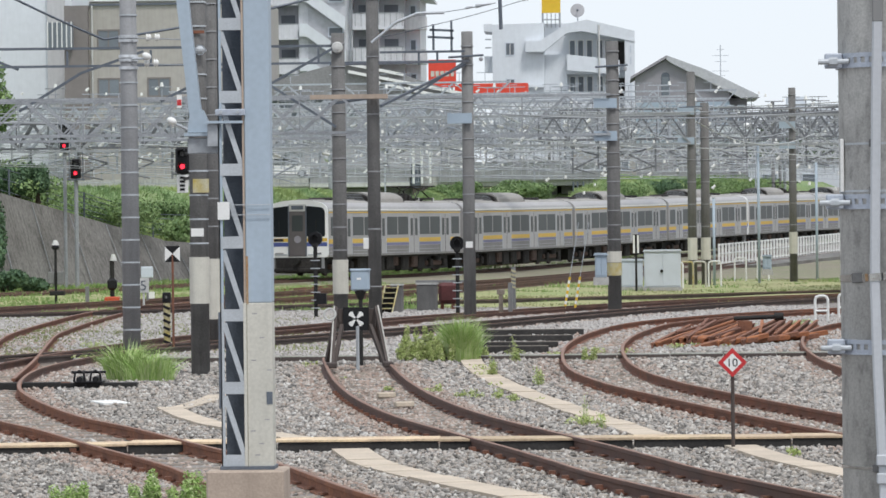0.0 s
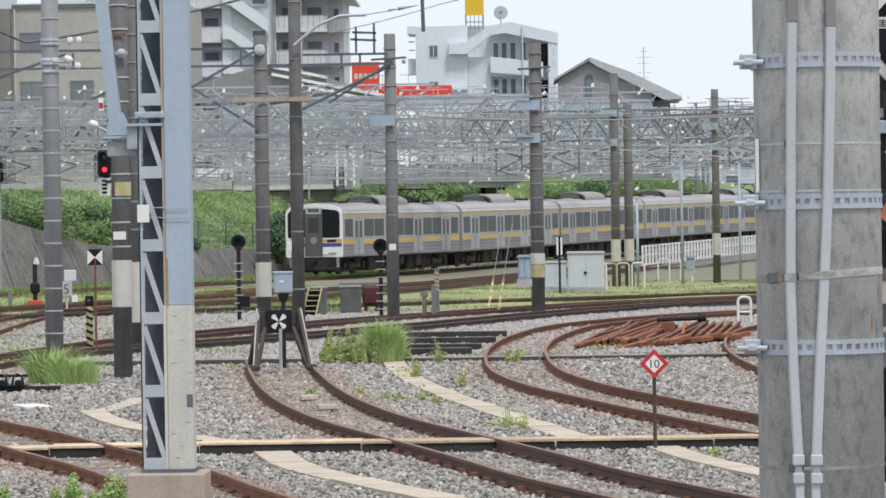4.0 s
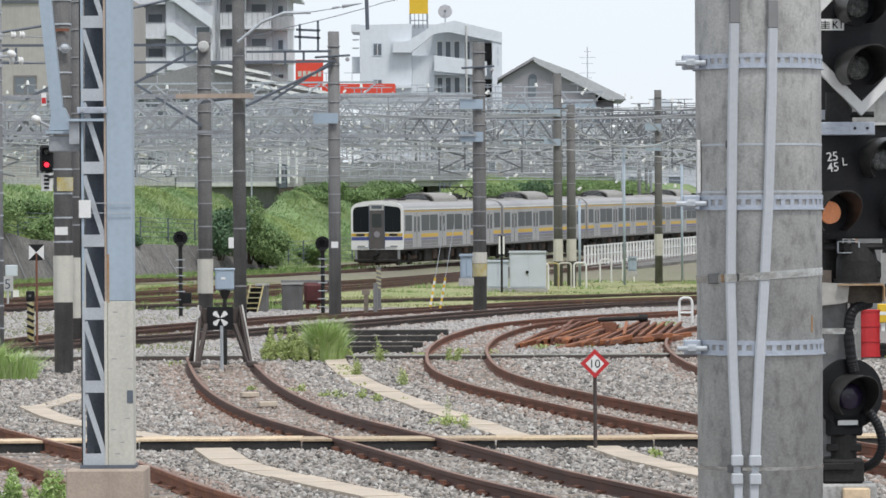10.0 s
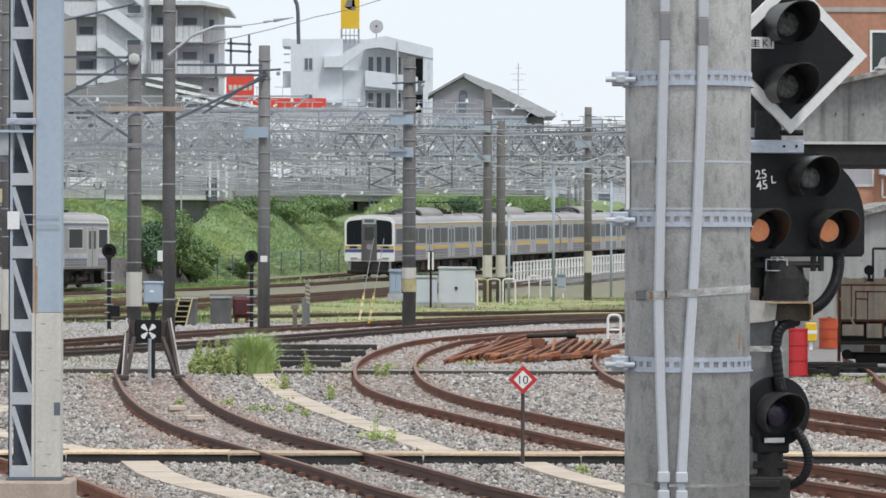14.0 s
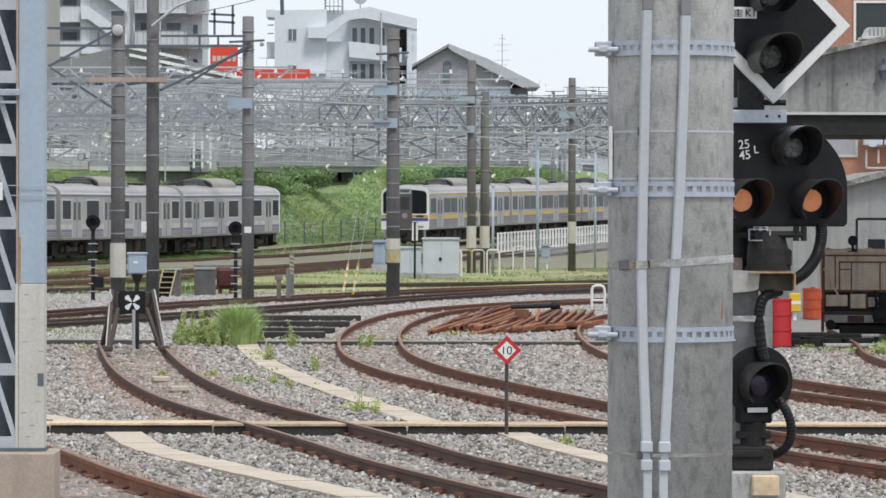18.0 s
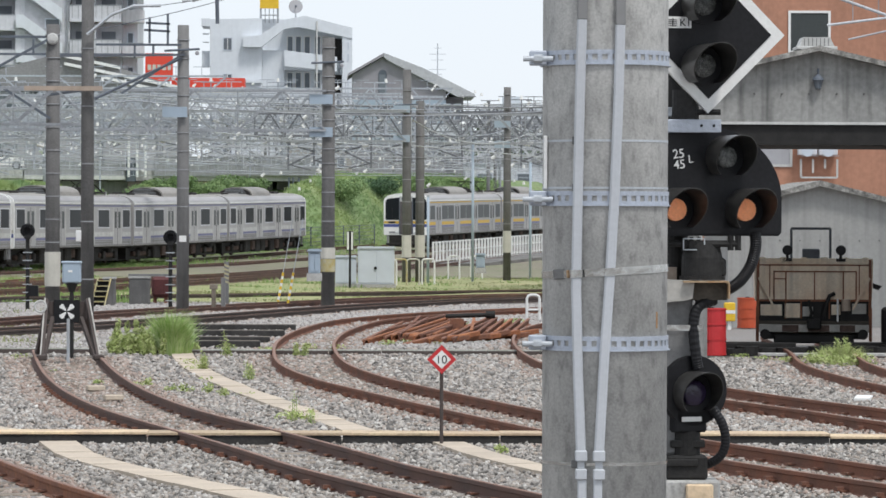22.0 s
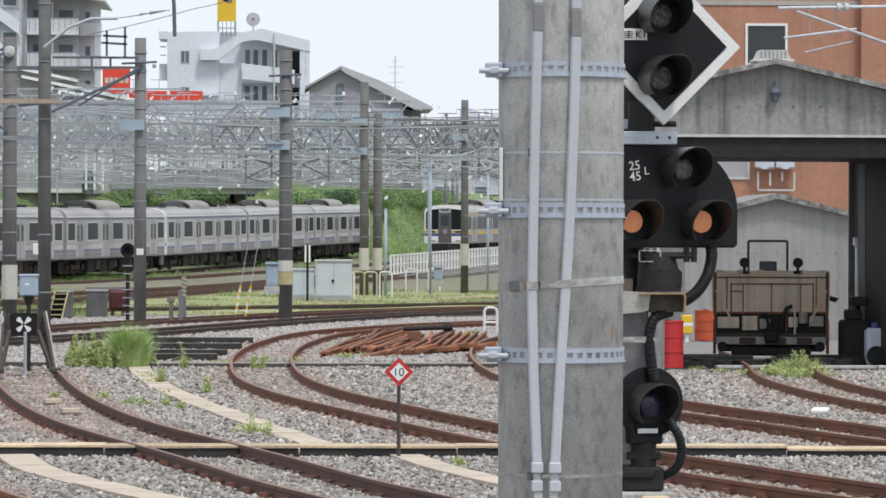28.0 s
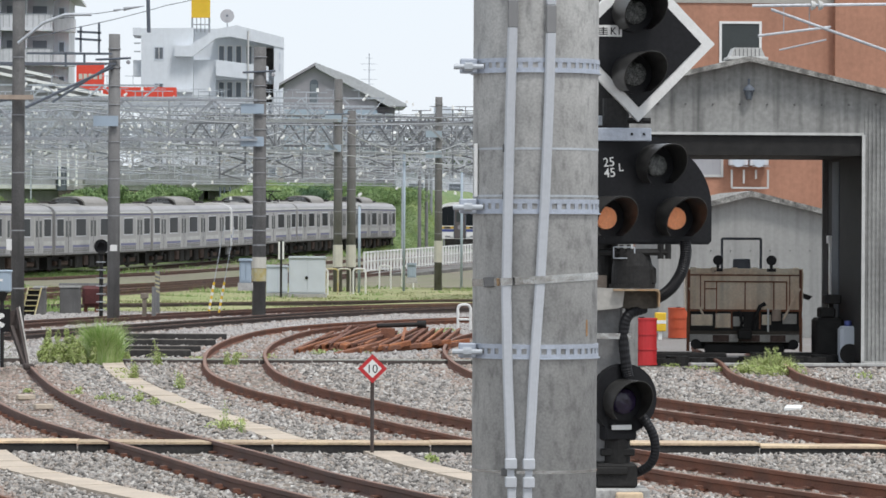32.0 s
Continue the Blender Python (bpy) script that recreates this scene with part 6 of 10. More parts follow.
    part("roof_walk", bx(-0.35, 0.35, -9.0, -3.0, 3.655, 3.70), "hump_grey", ob)
    for y in (-7.2, 5.6):
        part("roof_vent", bx(-0.45, 0.45, y, y + 1.3, 3.63, 3.78, bev=0.05), "dull_black", ob)
    if pantograph:
        flip = Matrix.Rotation(0 if pantograph < 0 else math.pi, 4, 'Z')
        bm = B()
        for sx in (-0.6, 0.6):
            tube(bm, [(sx, -7.5, 3.75), (sx * 0.8, -6.5, 4.15), (sx * 0.7, -7.4, 4.35)], 0.04, 6)
            tube(bm, [(sx, -5.2, 3.75), (sx * 0.8, -6.2, 4.15), (sx * 0.7, -5.3, 4.35)], 0.04, 6)
        box(bm, -0.9, 0.9, -7.5, -7.3, 4.33, 4.39)
        box(bm, -0.9, 0.9, -5.4, -5.2, 4.33, 4.39)
        box(bm, -0.8, 0.8, -7.6, -5.1, 3.7, 3.78)
        part("pantograph", bm, "dull_black", ob).matrix_local = flip
        for k in range(4):
            part("switch_box", bx(-0.55 + 0.05 * k, 0.55, -4.9 + 0.55 * k, -4.5 + 0.55 * k, 3.66, 3.92 + 0.08 * (k % 2), bev=0.03), "dull_black", ob, "dark roof equipment box").matrix_local = flip
        bm = B()
        for x in (-0.75, 0.75):
            for y in (-7.5, -5.2):
                cyl(bm, (x, y, 3.6), (x, y, 3.80), 0.09, 0.06, n=8)
        part("insulator", bm, "dirty_white", ob).matrix_local = flip
    # underneath
    # added solid block that keeps the space below the floor dark
    part("undertray", bx(-0.9, 0.9, -9.3, 9.3, 0.28, 0.95), "dark", ob)
    for y0, y1, w, z0, m in ((-5.0, -3.6, 1.2, 0.30, "dull_black"), (-3.4, -2.6, 1.24, 0.42, "brown_grime"), (-2.4, -1.2, 1.2, 0.28, "dull_black"), (-0.9, 0.1, 1.22, 0.36, "dull_black"), (0.3, 1.0, 1.15, 0.5, "brown_grime"), (1.3, 2.4, 1.2, 0.26, "dull_black"), (2.8, 3.7, 1.22, 0.40, "brown_grime"), (3.9, 5.0, 1.15, 0.3, "dull_black")):
        eq = part("equipment_box", bx(-w, w, y0, y1, z0, 1.0, bev=0.03), m, ob)
        for sx in (-1, 1):
            xs_ = sorted((sx * (w + 0.001), sx * (w + 0.025)))
            part("cover", bx(xs_[0], xs_[1], y0 + 0.12, y1 - 0.12, z0 + 0.1, 0.92), m, eq)
    part("sole_bar", bx(-1.25, 1.25, -9.6, 9.6, 0.92, 1.03), "dull_black", ob)
    for y in (-6.9, 6.9):
        bog = part("bogie", bx(-1.1, 1.1, y - 1.5, y + 1.5, 0.46, 0.70, bev=0.05), "brown_grime", ob)
        for sx in (-1, 1):
            for dy in (-1.05, 1.05):
                part("axle_box", bx(sx * 1.13 - 0.1, sx * 1.13 + 0.1, y + dy - 0.2, y + dy + 0.2, 0.40, 0.78, bev=0.04), "dull_black", bog)
            bm = B()
            cyl(bm, (sx * 1.05, y, 0.70), (sx * 1.05, y, 1.0), 0.27, n=14)
            part("air_spring", bm, "dark", bog)
        for dy in (-1.05, 1.05):
            for sx in (-1, 1):
                bm = B()
                cyl(bm, (sx * 0.53, y + dy, 0.58), (sx * 0.66, y + dy, 0.58), 0.43, n=20)
                part("wheel", bm, "darkrail", bog)
    for end, cab in ((-1, cab_back), (1, cab_front)):
        y = end * 9.75

        def slab(x0, x1, z0, z1, t, bev=0.0):
            return bx(x0, x1, min(y, y + end * t), max(y, y + end * t), z0, z1, bev=bev)

        if not cab:
            part("gangway", slab(-0.55, 0.55, 1.1, 3.1, 0.22), "dark", ob, "dark folding gangway")
            continue
        bm = prism(B(), body_outline(), min(y, y + end * 0.12), max(y, y + end * 0.12))
        f = part("cab_front", bm, "cab_white", ob, "white cab front with a black window band")
        t = 0.12
        for sx in (-1, 1):
            pts = []
            for cx, cz, r, a0 in ((1.34 - 0.09, 1.97 + 0.09, 0.09, -90), (1.34 - 0.26, 3.32 - 0.26, 0.26, 0), (0.45 + 0.06, 3.38 - 0.06, 0.06, 90), (0.45 + 0.06, 1.97 + 0.06, 0.06, 180)):
                pts += [(sx * (cx + r * math.cos(radians(a0 + 22.5 * k))), cz + r * math.sin(radians(a0 + 22.5 * k))) for k in range(5)]
            part("windscreen", prism(B(), pts[::sx], min(y, y + end * (t + 0.012)), max(y, y + end * (t + 0.012))), "glass_dark", f, "black cab window")
            part("wiper", slab(sx * 0.9 - 0.012, sx * 0.9 + 0.012, 2.02, 2.75, t + 0.03), "dark", f)
        gd = part("gangway_door", slab(-0.42, 0.42, 1.06, 3.14, t + 0.016), "end_door", f, "grey-brown end door")
        part("door_pane", slab(-0.27, 0.27, 2.22, 2.95, t + 0.022), "glass_mid", gd)
        for sx in (-1, 1):
            part("door_post", slab(sx * 0.425 - 0.025, sx * 0.425 + 0.025, 1.06, 3.40, t + 0.05), "slate", gd, "dark gangway rim")
        bm = B()
        cyl(bm, (0, y + end * (t + 0.016), 1.85), (0, y + end * (t + 0.024), 1.85), 0.17, n=20)
        part("round_mark", bm, "house_wall", gd, "pale round head mark")
        part("destination_box", slab(-0.42, 0.42, 3.15, 3.46, t + 0.02), "dirty_white", f)
        part("destination_glass", slab(-0.29, 0.29, 3.22, 3.40, t + 0.026), "slate", f)
        for sx in (-1, 1):
            a, b = sorted((sx * 0.42, sx * 1.44))
            part("yellow_band", slab(a, b, 1.74, 1.90, t + 0.008), "gold" if style == "gold" else "cream", f)
            part("blue_band", slab(a, b, 1.53, 1.71, t + 0.008), "blue", f, "blue stripe")
            lamp = sorted((sx * 0.7, sx * 1.15))
            part("headlight_case", slab(lamp[0], lamp[1], 1.76, 1.88, t + 0.02), "dark", f)
            part("tail_plate", slab(lamp[0] + 0.05, lamp[1], 1.16, 1.24, t + 0.012), "roof_grey", f)
            part("step", slab(sx * 0.8 - 0.3, sx * 0.8 + 0.3, 1.12, 1.17, t + 0.03), "steel", f)
        sk = part("skirt", slab(-1.1, 1.1, 0.30, 1.02, 0.08), "dull_black", ob)
        for sx in (-1, 1):
            part("skirt_edge", slab(sx * 1.2 - 0.06, sx * 1.2 + 0.06, 0.5, 1.02, 0.10), "pole_pale", sk, "pale skirt corner")
        bm = slab(-1.3, 1.3, 0.36, 0.52, 0.2, 0.03)
        part("snow_plough", bm, "dull_black", sk, "dark skirt edge")
        bm = B()
        cyl(bm, (0, y, 0.85), (0, y + end * 0.4, 0.85), 0.14, n=12)
        part("coupler", bm, "dark", sk)
    return ob


gold_plain = "stainless commuter train car with yellow and blue stripes"
gold_cab = "stainless commuter cab car, white front, yellow and blue stripes"
blue_plain = "stainless commuter train car with cream and blue stripes"
blue_cab = "stainless commuter cab car with cream and blue stripes"
a_cab, a_mid, a_pan, a_end = make_car("gold", gold_cab, cab_back=True, pantograph=1), make_car("gold", gold_plain), make_car("gold", gold_plain), make_car("gold", gold_cab, cab_front=True)
train_one = [a_cab, a_mid, a_pan, a_end] + [copy_thing(o, Matrix()) for o in (a_cab, a_mid, a_pan, a_end)]
b_lead, b_join, b_mid = make_car("blue", blue_cab, cab_front=True), make_car("blue", blue_cab, cab_back=True, pantograph=1), make_car("blue", blue_plain)
train_two = [b_lead, b_mid, b_join, copy_thing(b_lead, Matrix())] + [copy_thing(b_mid, Matrix()) for _ in range(3)]


def car_pose(line, s):
    a, b = line(s - 6.9), line(s + 6.9)
    d = b - a
    return Matrix.Translation((a + b) / 2 + Vector((0, 0, 0.15))) @ Euler((math.atan2(d.z, math.hypot(d.x, d.y)), 0, math.atan2(-d.x, d.y))).to_matrix().to_4x4()


RUN_ONE = [(0, -0.74), (1, 2.1), (2, 4.95), (3, 8.7), (6, 18.6), (7, 21.8), (8, 25.05), (9, 28.7), (11, 35.2), (13, 41.0), (14, 44.1), (17, 51.6), (18, 54.9), (19, 58.4), (20, 62.25), (21, 66.5), (23, 73.8), (25, 81.1), (28, 92.2), (30, 98.7), (32, 104.8)]
RUN_TWO = [(0, -172), (6, -125), (10, -93), (12, -76.5), (13.5, -65), (14.5, -57.5), (16.5, -38.2), (17, -34.3), (18, -26.8), (19, -20.7), (21, -9.4), (22, -3.9), (23, 1.0), (25, 14), (28, 31.6), (30, 42.8), (32, 54.4)]


# ---- open shed with a ballast wagon ----
def shed():
    ob = thing("engine_shed", 9.09, 73.5, 0, "weathered grey gabled shed, open at both ends", "shed")
    D = 4.6
    w0, w1, e, apex, lint = 2.17, 2.85, 5.05, 5.72, 4.37
    for sx in (-1, 1):
        a, b = sorted((sx * w0, sx * w1))
        wl = part("side_wall", bx(a, b, 0, D, 0, e - 0.05), "shed", ob, "stained corrugated side wall")
        n = 9
        for i in range(n):
            x = a + (b - a) * (i + 0.5) / n
            part("sheet_rib", bx(x - 0.018, x + 0.018, -0.02, 0.0, 0.15, e - 0.1), "shed", wl)
        part("corner_post", bx(sx * w0 - 0.03, sx * w0 + 0.03, -0.035, 0.0, 0.0, lint), "dirty_white", wl)
        part("concrete_foot", bx(a - 0.02, b + 0.02, -0.05, D, -0.05, 0.14), "concrete", wl)
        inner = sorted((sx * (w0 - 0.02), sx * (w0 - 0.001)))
        # the interior's darkness is put into a near-black lining
        part("inner_lining", bx(inner[0], inner[1], 0.02, D, 0.0, lint), "dark", wl, "inner face coloured near-black for the dark interior")
        part("back_post", bx(min(sx * w0, sx * (w0 - 0.12)), max(sx * w0, sx * (w0 - 0.12)), D - 0.1, D, 0.0, lint), "pole_mid", wl, "grey back post")
    # light showing through the gap by the post, put in as white strips
    post = part("pipe", bx(w0 - 0.06, w0 - 0.02, D - 0.72, D - 0.52, 0.85, 2.42), "cab_white", ob, "white strip for light through the wall gap")
    part("pipe_box", bx(w0 - 0.10, w0 - 0.02, D - 0.78, D - 0.48, 2.33, 2.48), "cab_white", post)
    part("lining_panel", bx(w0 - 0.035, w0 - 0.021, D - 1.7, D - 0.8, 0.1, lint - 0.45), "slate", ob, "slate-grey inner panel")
    gable = [(-w1, lint), (w1, lint), (w1, e), (0, apex), (-w1, e)]
    g = part("gable", prism(B(), gable, -0.005, 0.12), "shed", ob, "dirty corrugated gable sheet")
    part("lintel_trim", bx(-w0, w0, -0.04, -0.02, lint - 0.015, lint + 0.035), "dirty_white", g, "pale trim under the gable")
    # solid beam coloured near-black in place of the unlit ceiling
    part("lintel_beam", bx(-w0, w0, 0.03, D, 3.98, lint - 0.005), "dark", ob, "near-black beam, coloured for the dark interior")
    for i in range(10):
        x = -2.2 + 4.6 * i / 9
        bm = B()
        bmesh.ops.create_icosphere(bm, subdivisions=1, radius=0.022, matrix=Matrix.Translation((x, -0.03, 4.93)))
        part("bolt_head", bm, "pole_dark", g)
    for sx in (-1, 1):
        r = prism(B(), [(0, apex), (sx * (w1 + 0.25), e - 0.04), (sx * (w1 + 0.25), e + 0.05), (0, apex + 0.10)], -0.28, D + 0.25)
        part("roof_slope", r, "mossy_edge", ob, "lichen-spotted corrugated roof slope")
    part("vent_cap", prism(B(), [(-0.33, apex + 0.10), (0.33, apex + 0.10), (0.25, apex + 0.27), (-0.25, apex + 0.27)], 0.1, 0.7), "dirty_white", ob, "pale louvred roof vent")
    part("vent_base", bx(-0.38, 0.38, 0.05, 0.75, apex + 0.04, apex + 0.098, bev=0.01), "dirty_white", ob)
    for k in range(7):
        part("vent_rib", bx(-0.24 + 0.075 * k, -0.225 + 0.075 * k, 0.085, 0.099, apex + 0.11, apex + 0.25), "pole_mid", ob)
    bm = B()
    cyl(bm, (0, -0.1, 5.28), (0, -0.1, 5.40), 0.022, n=10)
    cyl(bm, (0, -0.1, 5.22), (0, -0.1, 5.29), 0.10, 0.03, n=16)
    cyl(bm, (0, -0.1, 5.18), (0, -0.1, 5.22), 0.115, 0.10, n=16)
    lamp = part("wall_lamp", bm, "slate", ob, "old caged wall lantern")
    bm = B()
    cyl(bm, (0, -0.1, 5.03), (0, -0.1, 5.18), 0.05, 0.075, n=12)
    part("lamp_glass", bm, "glass_pale", lamp)
    for k in range(6):
        a = math.tau * k / 6
        bm = B()
        cyl(bm, (0.085 * math.cos(a), -0.1 + 0.085 * math.sin(a), 5.18), (0.045 * math.cos(a), -0.1 + 0.045 * math.sin(a), 5.01), 0.008, n=5)
        part("cage_bar", bm, "slate", lamp)

shed()


def wagon():
    ob = thing("ballast_wagon", 9.47, 77.0, 0.15, "dusty rust-streaked open ballast wagon standing on rails", "wagon", rz=-5.5)
    w = 1.13
    part("body", prism(B(), [(-w, 0.84), (w, 0.84), (w + 0.02, 1.62), (-w - 0.02, 1.62)], -0.0, 3.4), "wagon", ob)
    part("top_board", bx(-w - 0.01, w + 0.01, -0.02, 0.06, 1.585, 1.68, bev=0.008), "wagon", ob)
    for x0, x1, z0, z1, m in ((-1.04, -0.62, 0.56, 0.78, "wagon"), (-0.57, -0.27, 0.52, 0.80, "wagon"), (-0.22, -0.02, 0.55, 0.74, "arm_paint"), (0.34, 0.52, 0.58, 0.78, "wagon"), (0.74, 1.02, 0.60, 0.80, "arm_paint")):
        part("apron", bx(x0, x1, -0.03, -0.002, z0, z1, bev=0.006), m, ob, "dusty apron plate under the end board")
    # plate coloured near-black for the shade in the open underside
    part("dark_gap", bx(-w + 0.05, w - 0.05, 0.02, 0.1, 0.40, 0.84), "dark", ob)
    for sx in (-1, 1):
        part("corner_leg", bx(sx * 1.10 - 0.03, sx * 1.10 + 0.03, -0.06, -0.003, 0.06, 0.72), "orange_rust", ob, "rusty corner leg")
    for x, t, z0, z1 in ((-1.09, 0.028, 0.55, 1.66), (1.09, 0.028, 0.55, 1.66), (-0.86, 0.01, 0.88, 1.55), (-0.777, 0.013, 0.88, 1.41), (-0.546, 0.012, 0.88, 1.41), (0.01, 0.011, 0.88, 1.41), (0.57, 0.011, 0.88, 1.41), (0.82, 0.013, 0.88, 1.41), (0.88, 0.01, 0.88, 1.55), (-0.55, 0.014, 0.5, 0.85), (-0.25, 0.014, 0.5, 0.85), (0.3, 0.014, 0.5, 0.85)):
        part("upright", bx(x - t, x + t, -0.03, -0.002, z0, z1), "orange_rust", ob)
    for x0, x1, z, t in ((-1.06, 1.06, 1.55, 0.014), (-0.79, 0.83, 1.423, 0.013), (-0.764, -0.558, 1.28, 0.011), (-1.06, 1.06, 0.86, 0.02)):
        part("rail", bx(x0, x1, -0.035, -0.004, z - t, z + t), "orange_rust", ob)
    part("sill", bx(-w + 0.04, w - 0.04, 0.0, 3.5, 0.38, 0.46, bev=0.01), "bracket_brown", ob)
    for x in (-1.0, -0.6, -0.2, 0.2, 0.6, 1.0):
        part("stanchion_cap", bx(x - 0.06, x + 0.06, -0.04, 0.05, 1.62, 1.70, bev=0.01), "wagon", ob)
    for sx in (-1, 1):
        bm = B()
        cyl(bm, (sx * 0.52, -0.08, 1.84), (sx * 0.52, 0.02, 1.84), 0.10, n=18)
        l = part("lamp", bm, "black", ob, "round black lamp")
        bm = B()
        box(bm, sx * 0.52 - 0.09, sx * 0.52 + 0.09, -0.04, 0.04, 1.62, 1.68)
        cyl(bm, (sx * 0.52, 0, 1.66), (sx * 0.52, 0, 1.76), 0.03, n=8)
        part("lamp_stand", bm, "dark", l)
        for y in (0.6, 2.6):
            bm = B()
            cyl(bm, (sx * 0.5, y, 0.28), (sx * 0.62, y, 0.28), 0.30, n=22)
            part("wheel", bm, "darkrail", ob)
            part("axle_box", bx(sx * 0.85 - 0.1, sx * 0.85 + 0.1, y - 0.15, y + 0.15, 0.12, 0.42, bev=0.03), "dark", ob)
        bm = B()
        cyl(bm, (sx * 0.95, -0.2, 0.20), (sx * 0.95, 0.0, 0.20), 0.10, n=16)
        part("buffer", bm, "dark", ob)
        bm = B()
        beam(bm, (sx * 1.08, -0.06, 1.3), (sx * 0.75, -0.06, 0.68), 0.04)
        part("brace", bm, "wagon", ob)
    bm = B()
    for a, b in (((-0.42, 1.62), (-0.42, 2.26)), ((-0.42, 2.26), (0.35, 2.26)), ((0.35, 2.26), (0.35, 1.62))):
        beam(bm, (a[0], 1.2, a[1]), (b[0], 1.2, b[1]), 0.05)
    part("hoop_frame", bm, "slate", ob, "dark frame over the load")
    part("load_box", bx(-0.2, 0.14, 1.0, 1.4, 1.55, 1.86, bev=0.02), "slate", ob)
    bm = B()
    tube(bm, [(0.18, -0.1, 0.5), (0.22, -0.14, 0.75), (0.3, -0.14, 0.95), (0.4, -0.12, 1.0)], 0.04, 8)
    tube(bm, [(-0.1, -0.1, 0.45), (-0.05, -0.16, 0.62), (-0.1, -0.12, 0.86)], 0.03, 8)
    part("brake_hose", bm, "dark", ob)
    part("coupler", bx(-0.14, 0.14, -0.3, 0.0, 0.3, 0.5, bev=0.03), "dark", ob)
    part("underframe", bx(-0.75, 0.75, 0.3, 3.0, 0.12, 0.42, bev=0.04), "bracket_brown", ob)
    part("dusty_beam", bx(-1.07, 1.07, -0.10, -0.03, 0.24, 0.39, bev=0.01), "arm_paint", ob, "dusty pale cross beam")
    for x0, x1 in ((-0.62, -0.3), (-0.12, 0.3), (0.5, 0.8)):
        part("rust_patch", bx(x0, x1, -0.106, -0.101, 0.25, 0.38), "brown_grime", ob, "rusty patch on the beam")
    part("brake_beam", bx(-0.95, 0.95, 0.1, 0.2, 0.10, 0.2, bev=0.01), "dark", ob)
    part("wheel_guard", bx(-0.78, 0.78, -0.05, 0.0, 0.02, 0.2, bev=0.03), "dark", ob)
    bm = B()
    cyl(bm, (0.62, -0.12, 0.66), (0.62, -0.12, 0.88), 0.09, n=14)
    part("tin", bm, "buff", ob)
    bm = B()
    cyl(bm, (0.46, -0.1, 0.45), (0.46, -0.1, 0.9), 0.02, n=8)
    part("handle_rod", bm, "white", ob)
    part("side_hook", prism(B(), [(w + 0.02, 1.2), (w + 0.2, 1.14), (w + 0.12, 1.06), (w + 0.02, 1.1)], 0.1, 0.2), "dark", ob)


wagon()


def drum(x, y, z, mtl, label, r=0.29, h=0.88):
    ob = thing("oil_drum", x, y, z, label, "drum", "oil drums")
    bm = B()
    cyl(bm, (0, 0, 0), (0, 0, h), r, n=28)
    part("barrel", bm, mtl, ob, smooth=False)
    for zz in (0.02, h * 0.34, h * 0.66, h - 0.02):
        bm = B()
        ring(bm, r - 0.002, r + 0.014, zz - 0.012, zz + 0.012, 28)
        part("hoop", bm, mtl, ob)
    part("bung", bx(-0.05, 0.05, -0.05, 0.05, h, h + 0.02), "dark", ob)


drum(7.12, 73.6, 0.05, "red", "bright red steel oil drum on the shed floor")
drum(9.93, 93.6, 0.02, "orange_drum", "faded orange oil drum behind the wagon", 0.24, 0.72)
ob = thing("grey_panel", 6.85, 73.1, 0, "pale grey corrugated panel beside a red drum", "panel")
part("sheet", bx(-0.2, 0.16, 0, 0.05, 0, 1.0), "shed", ob)
for i in range(4):
    part("sheet_rib", bx(-0.17 + 0.09 * i, -0.14 + 0.09 * i, -0.015, 0.0, 0.02, 0.98), "shed", ob)
ob = thing("compressor", 10.95, 75.8, 0.05, "black oily machine beside the shed wall", "machine")
part("body", bx(-0.28, 0.25, -0.3, 0.4, 0.0, 0.85, bev=0.05), "dark", ob)
part("top_case", bx(-0.2, 0.1, -0.25, 0.2, 0.85, 1.05, bev=0.03), "dark", ob)
part("hopper", bx(-0.1, 0.22, -0.2, 0.15, 1.12, 1.3, bev=0.02), "dark", ob)
bm = B()
cyl(bm, (0.05, 0, 0.9), (0.05, 0, 1.15), 0.05, n=10)
part("neck", bm, "dark", ob)
ob = thing("plastic_tank", 11.2, 74.6, 0.05, "grey plastic tank with a blue cap", "tank")
part("tank", bx(-0.22, 0.12, -0.2, 0.25, 0.0, 0.72, bev=0.06), "grey_box", ob)
bm = B()
cyl(bm, (-0.05, 0, 0.72), (-0.05, 0, 0.82), 0.07, n=12)
part("cap", bm, "blue", ob)
bm = B()
cyl(bm, (-0.05, -0.28, 0.2), (-0.05, -0.22, 0.2), 0.19, n=20)
part("wheel", bm, "dark", ob)
ob = thing("warning_box", 9.42, 92.8, 0.02, "small yellow box on a stand in the shed", "box")
part("case", bx(-0.13, 0.13, -0.1, 0.1, 0.18, 0.62, bev=0.02), "yellow", ob)
part("white_stripe", bx(-0.131, 0.131, -0.104, -0.1, 0.36, 0.44), "white", ob)
part("stand", bx(-0.04, 0.04, -0.04, 0.04, -0.05, 0.5), "white", ob)
rgt = random.Random(77)
for i in range(11):
    x = 7.55 + 0.36 * i + rgt.uniform(-0.08, 0.08)
    if 10.5 < x < 10.6:
        continue
    ob = thing("old_tyre", x, 74.3 + rgt.uniform(0, 0.5), 0.02, "worn black rubber tyre lying on the shed floor", "tyre", "old tyres", rz=rgt.uniform(0, 90))
    bm = B()
    ring(bm, 0.11, rgt.uniform(0.22, 0.27), 0.0, rgt.uniform(0.12, 0.2), 16)
    part("tyre", bm, "dark", ob)
ob = thing("timber_pile", 9.6, 75.2, 0, "dark oily timbers lying on the shed floor", "timber")
for x0, x1, y in ((-2.2, -0.7, 0), (-0.2, 1.3, 0.3), (-2.3, -1.2, 0.5)):
    part("beam", bx(x0, x1, y - 0.1, y + 0.1, 0.0, 0.24, bev=0.02), "dark", ob)

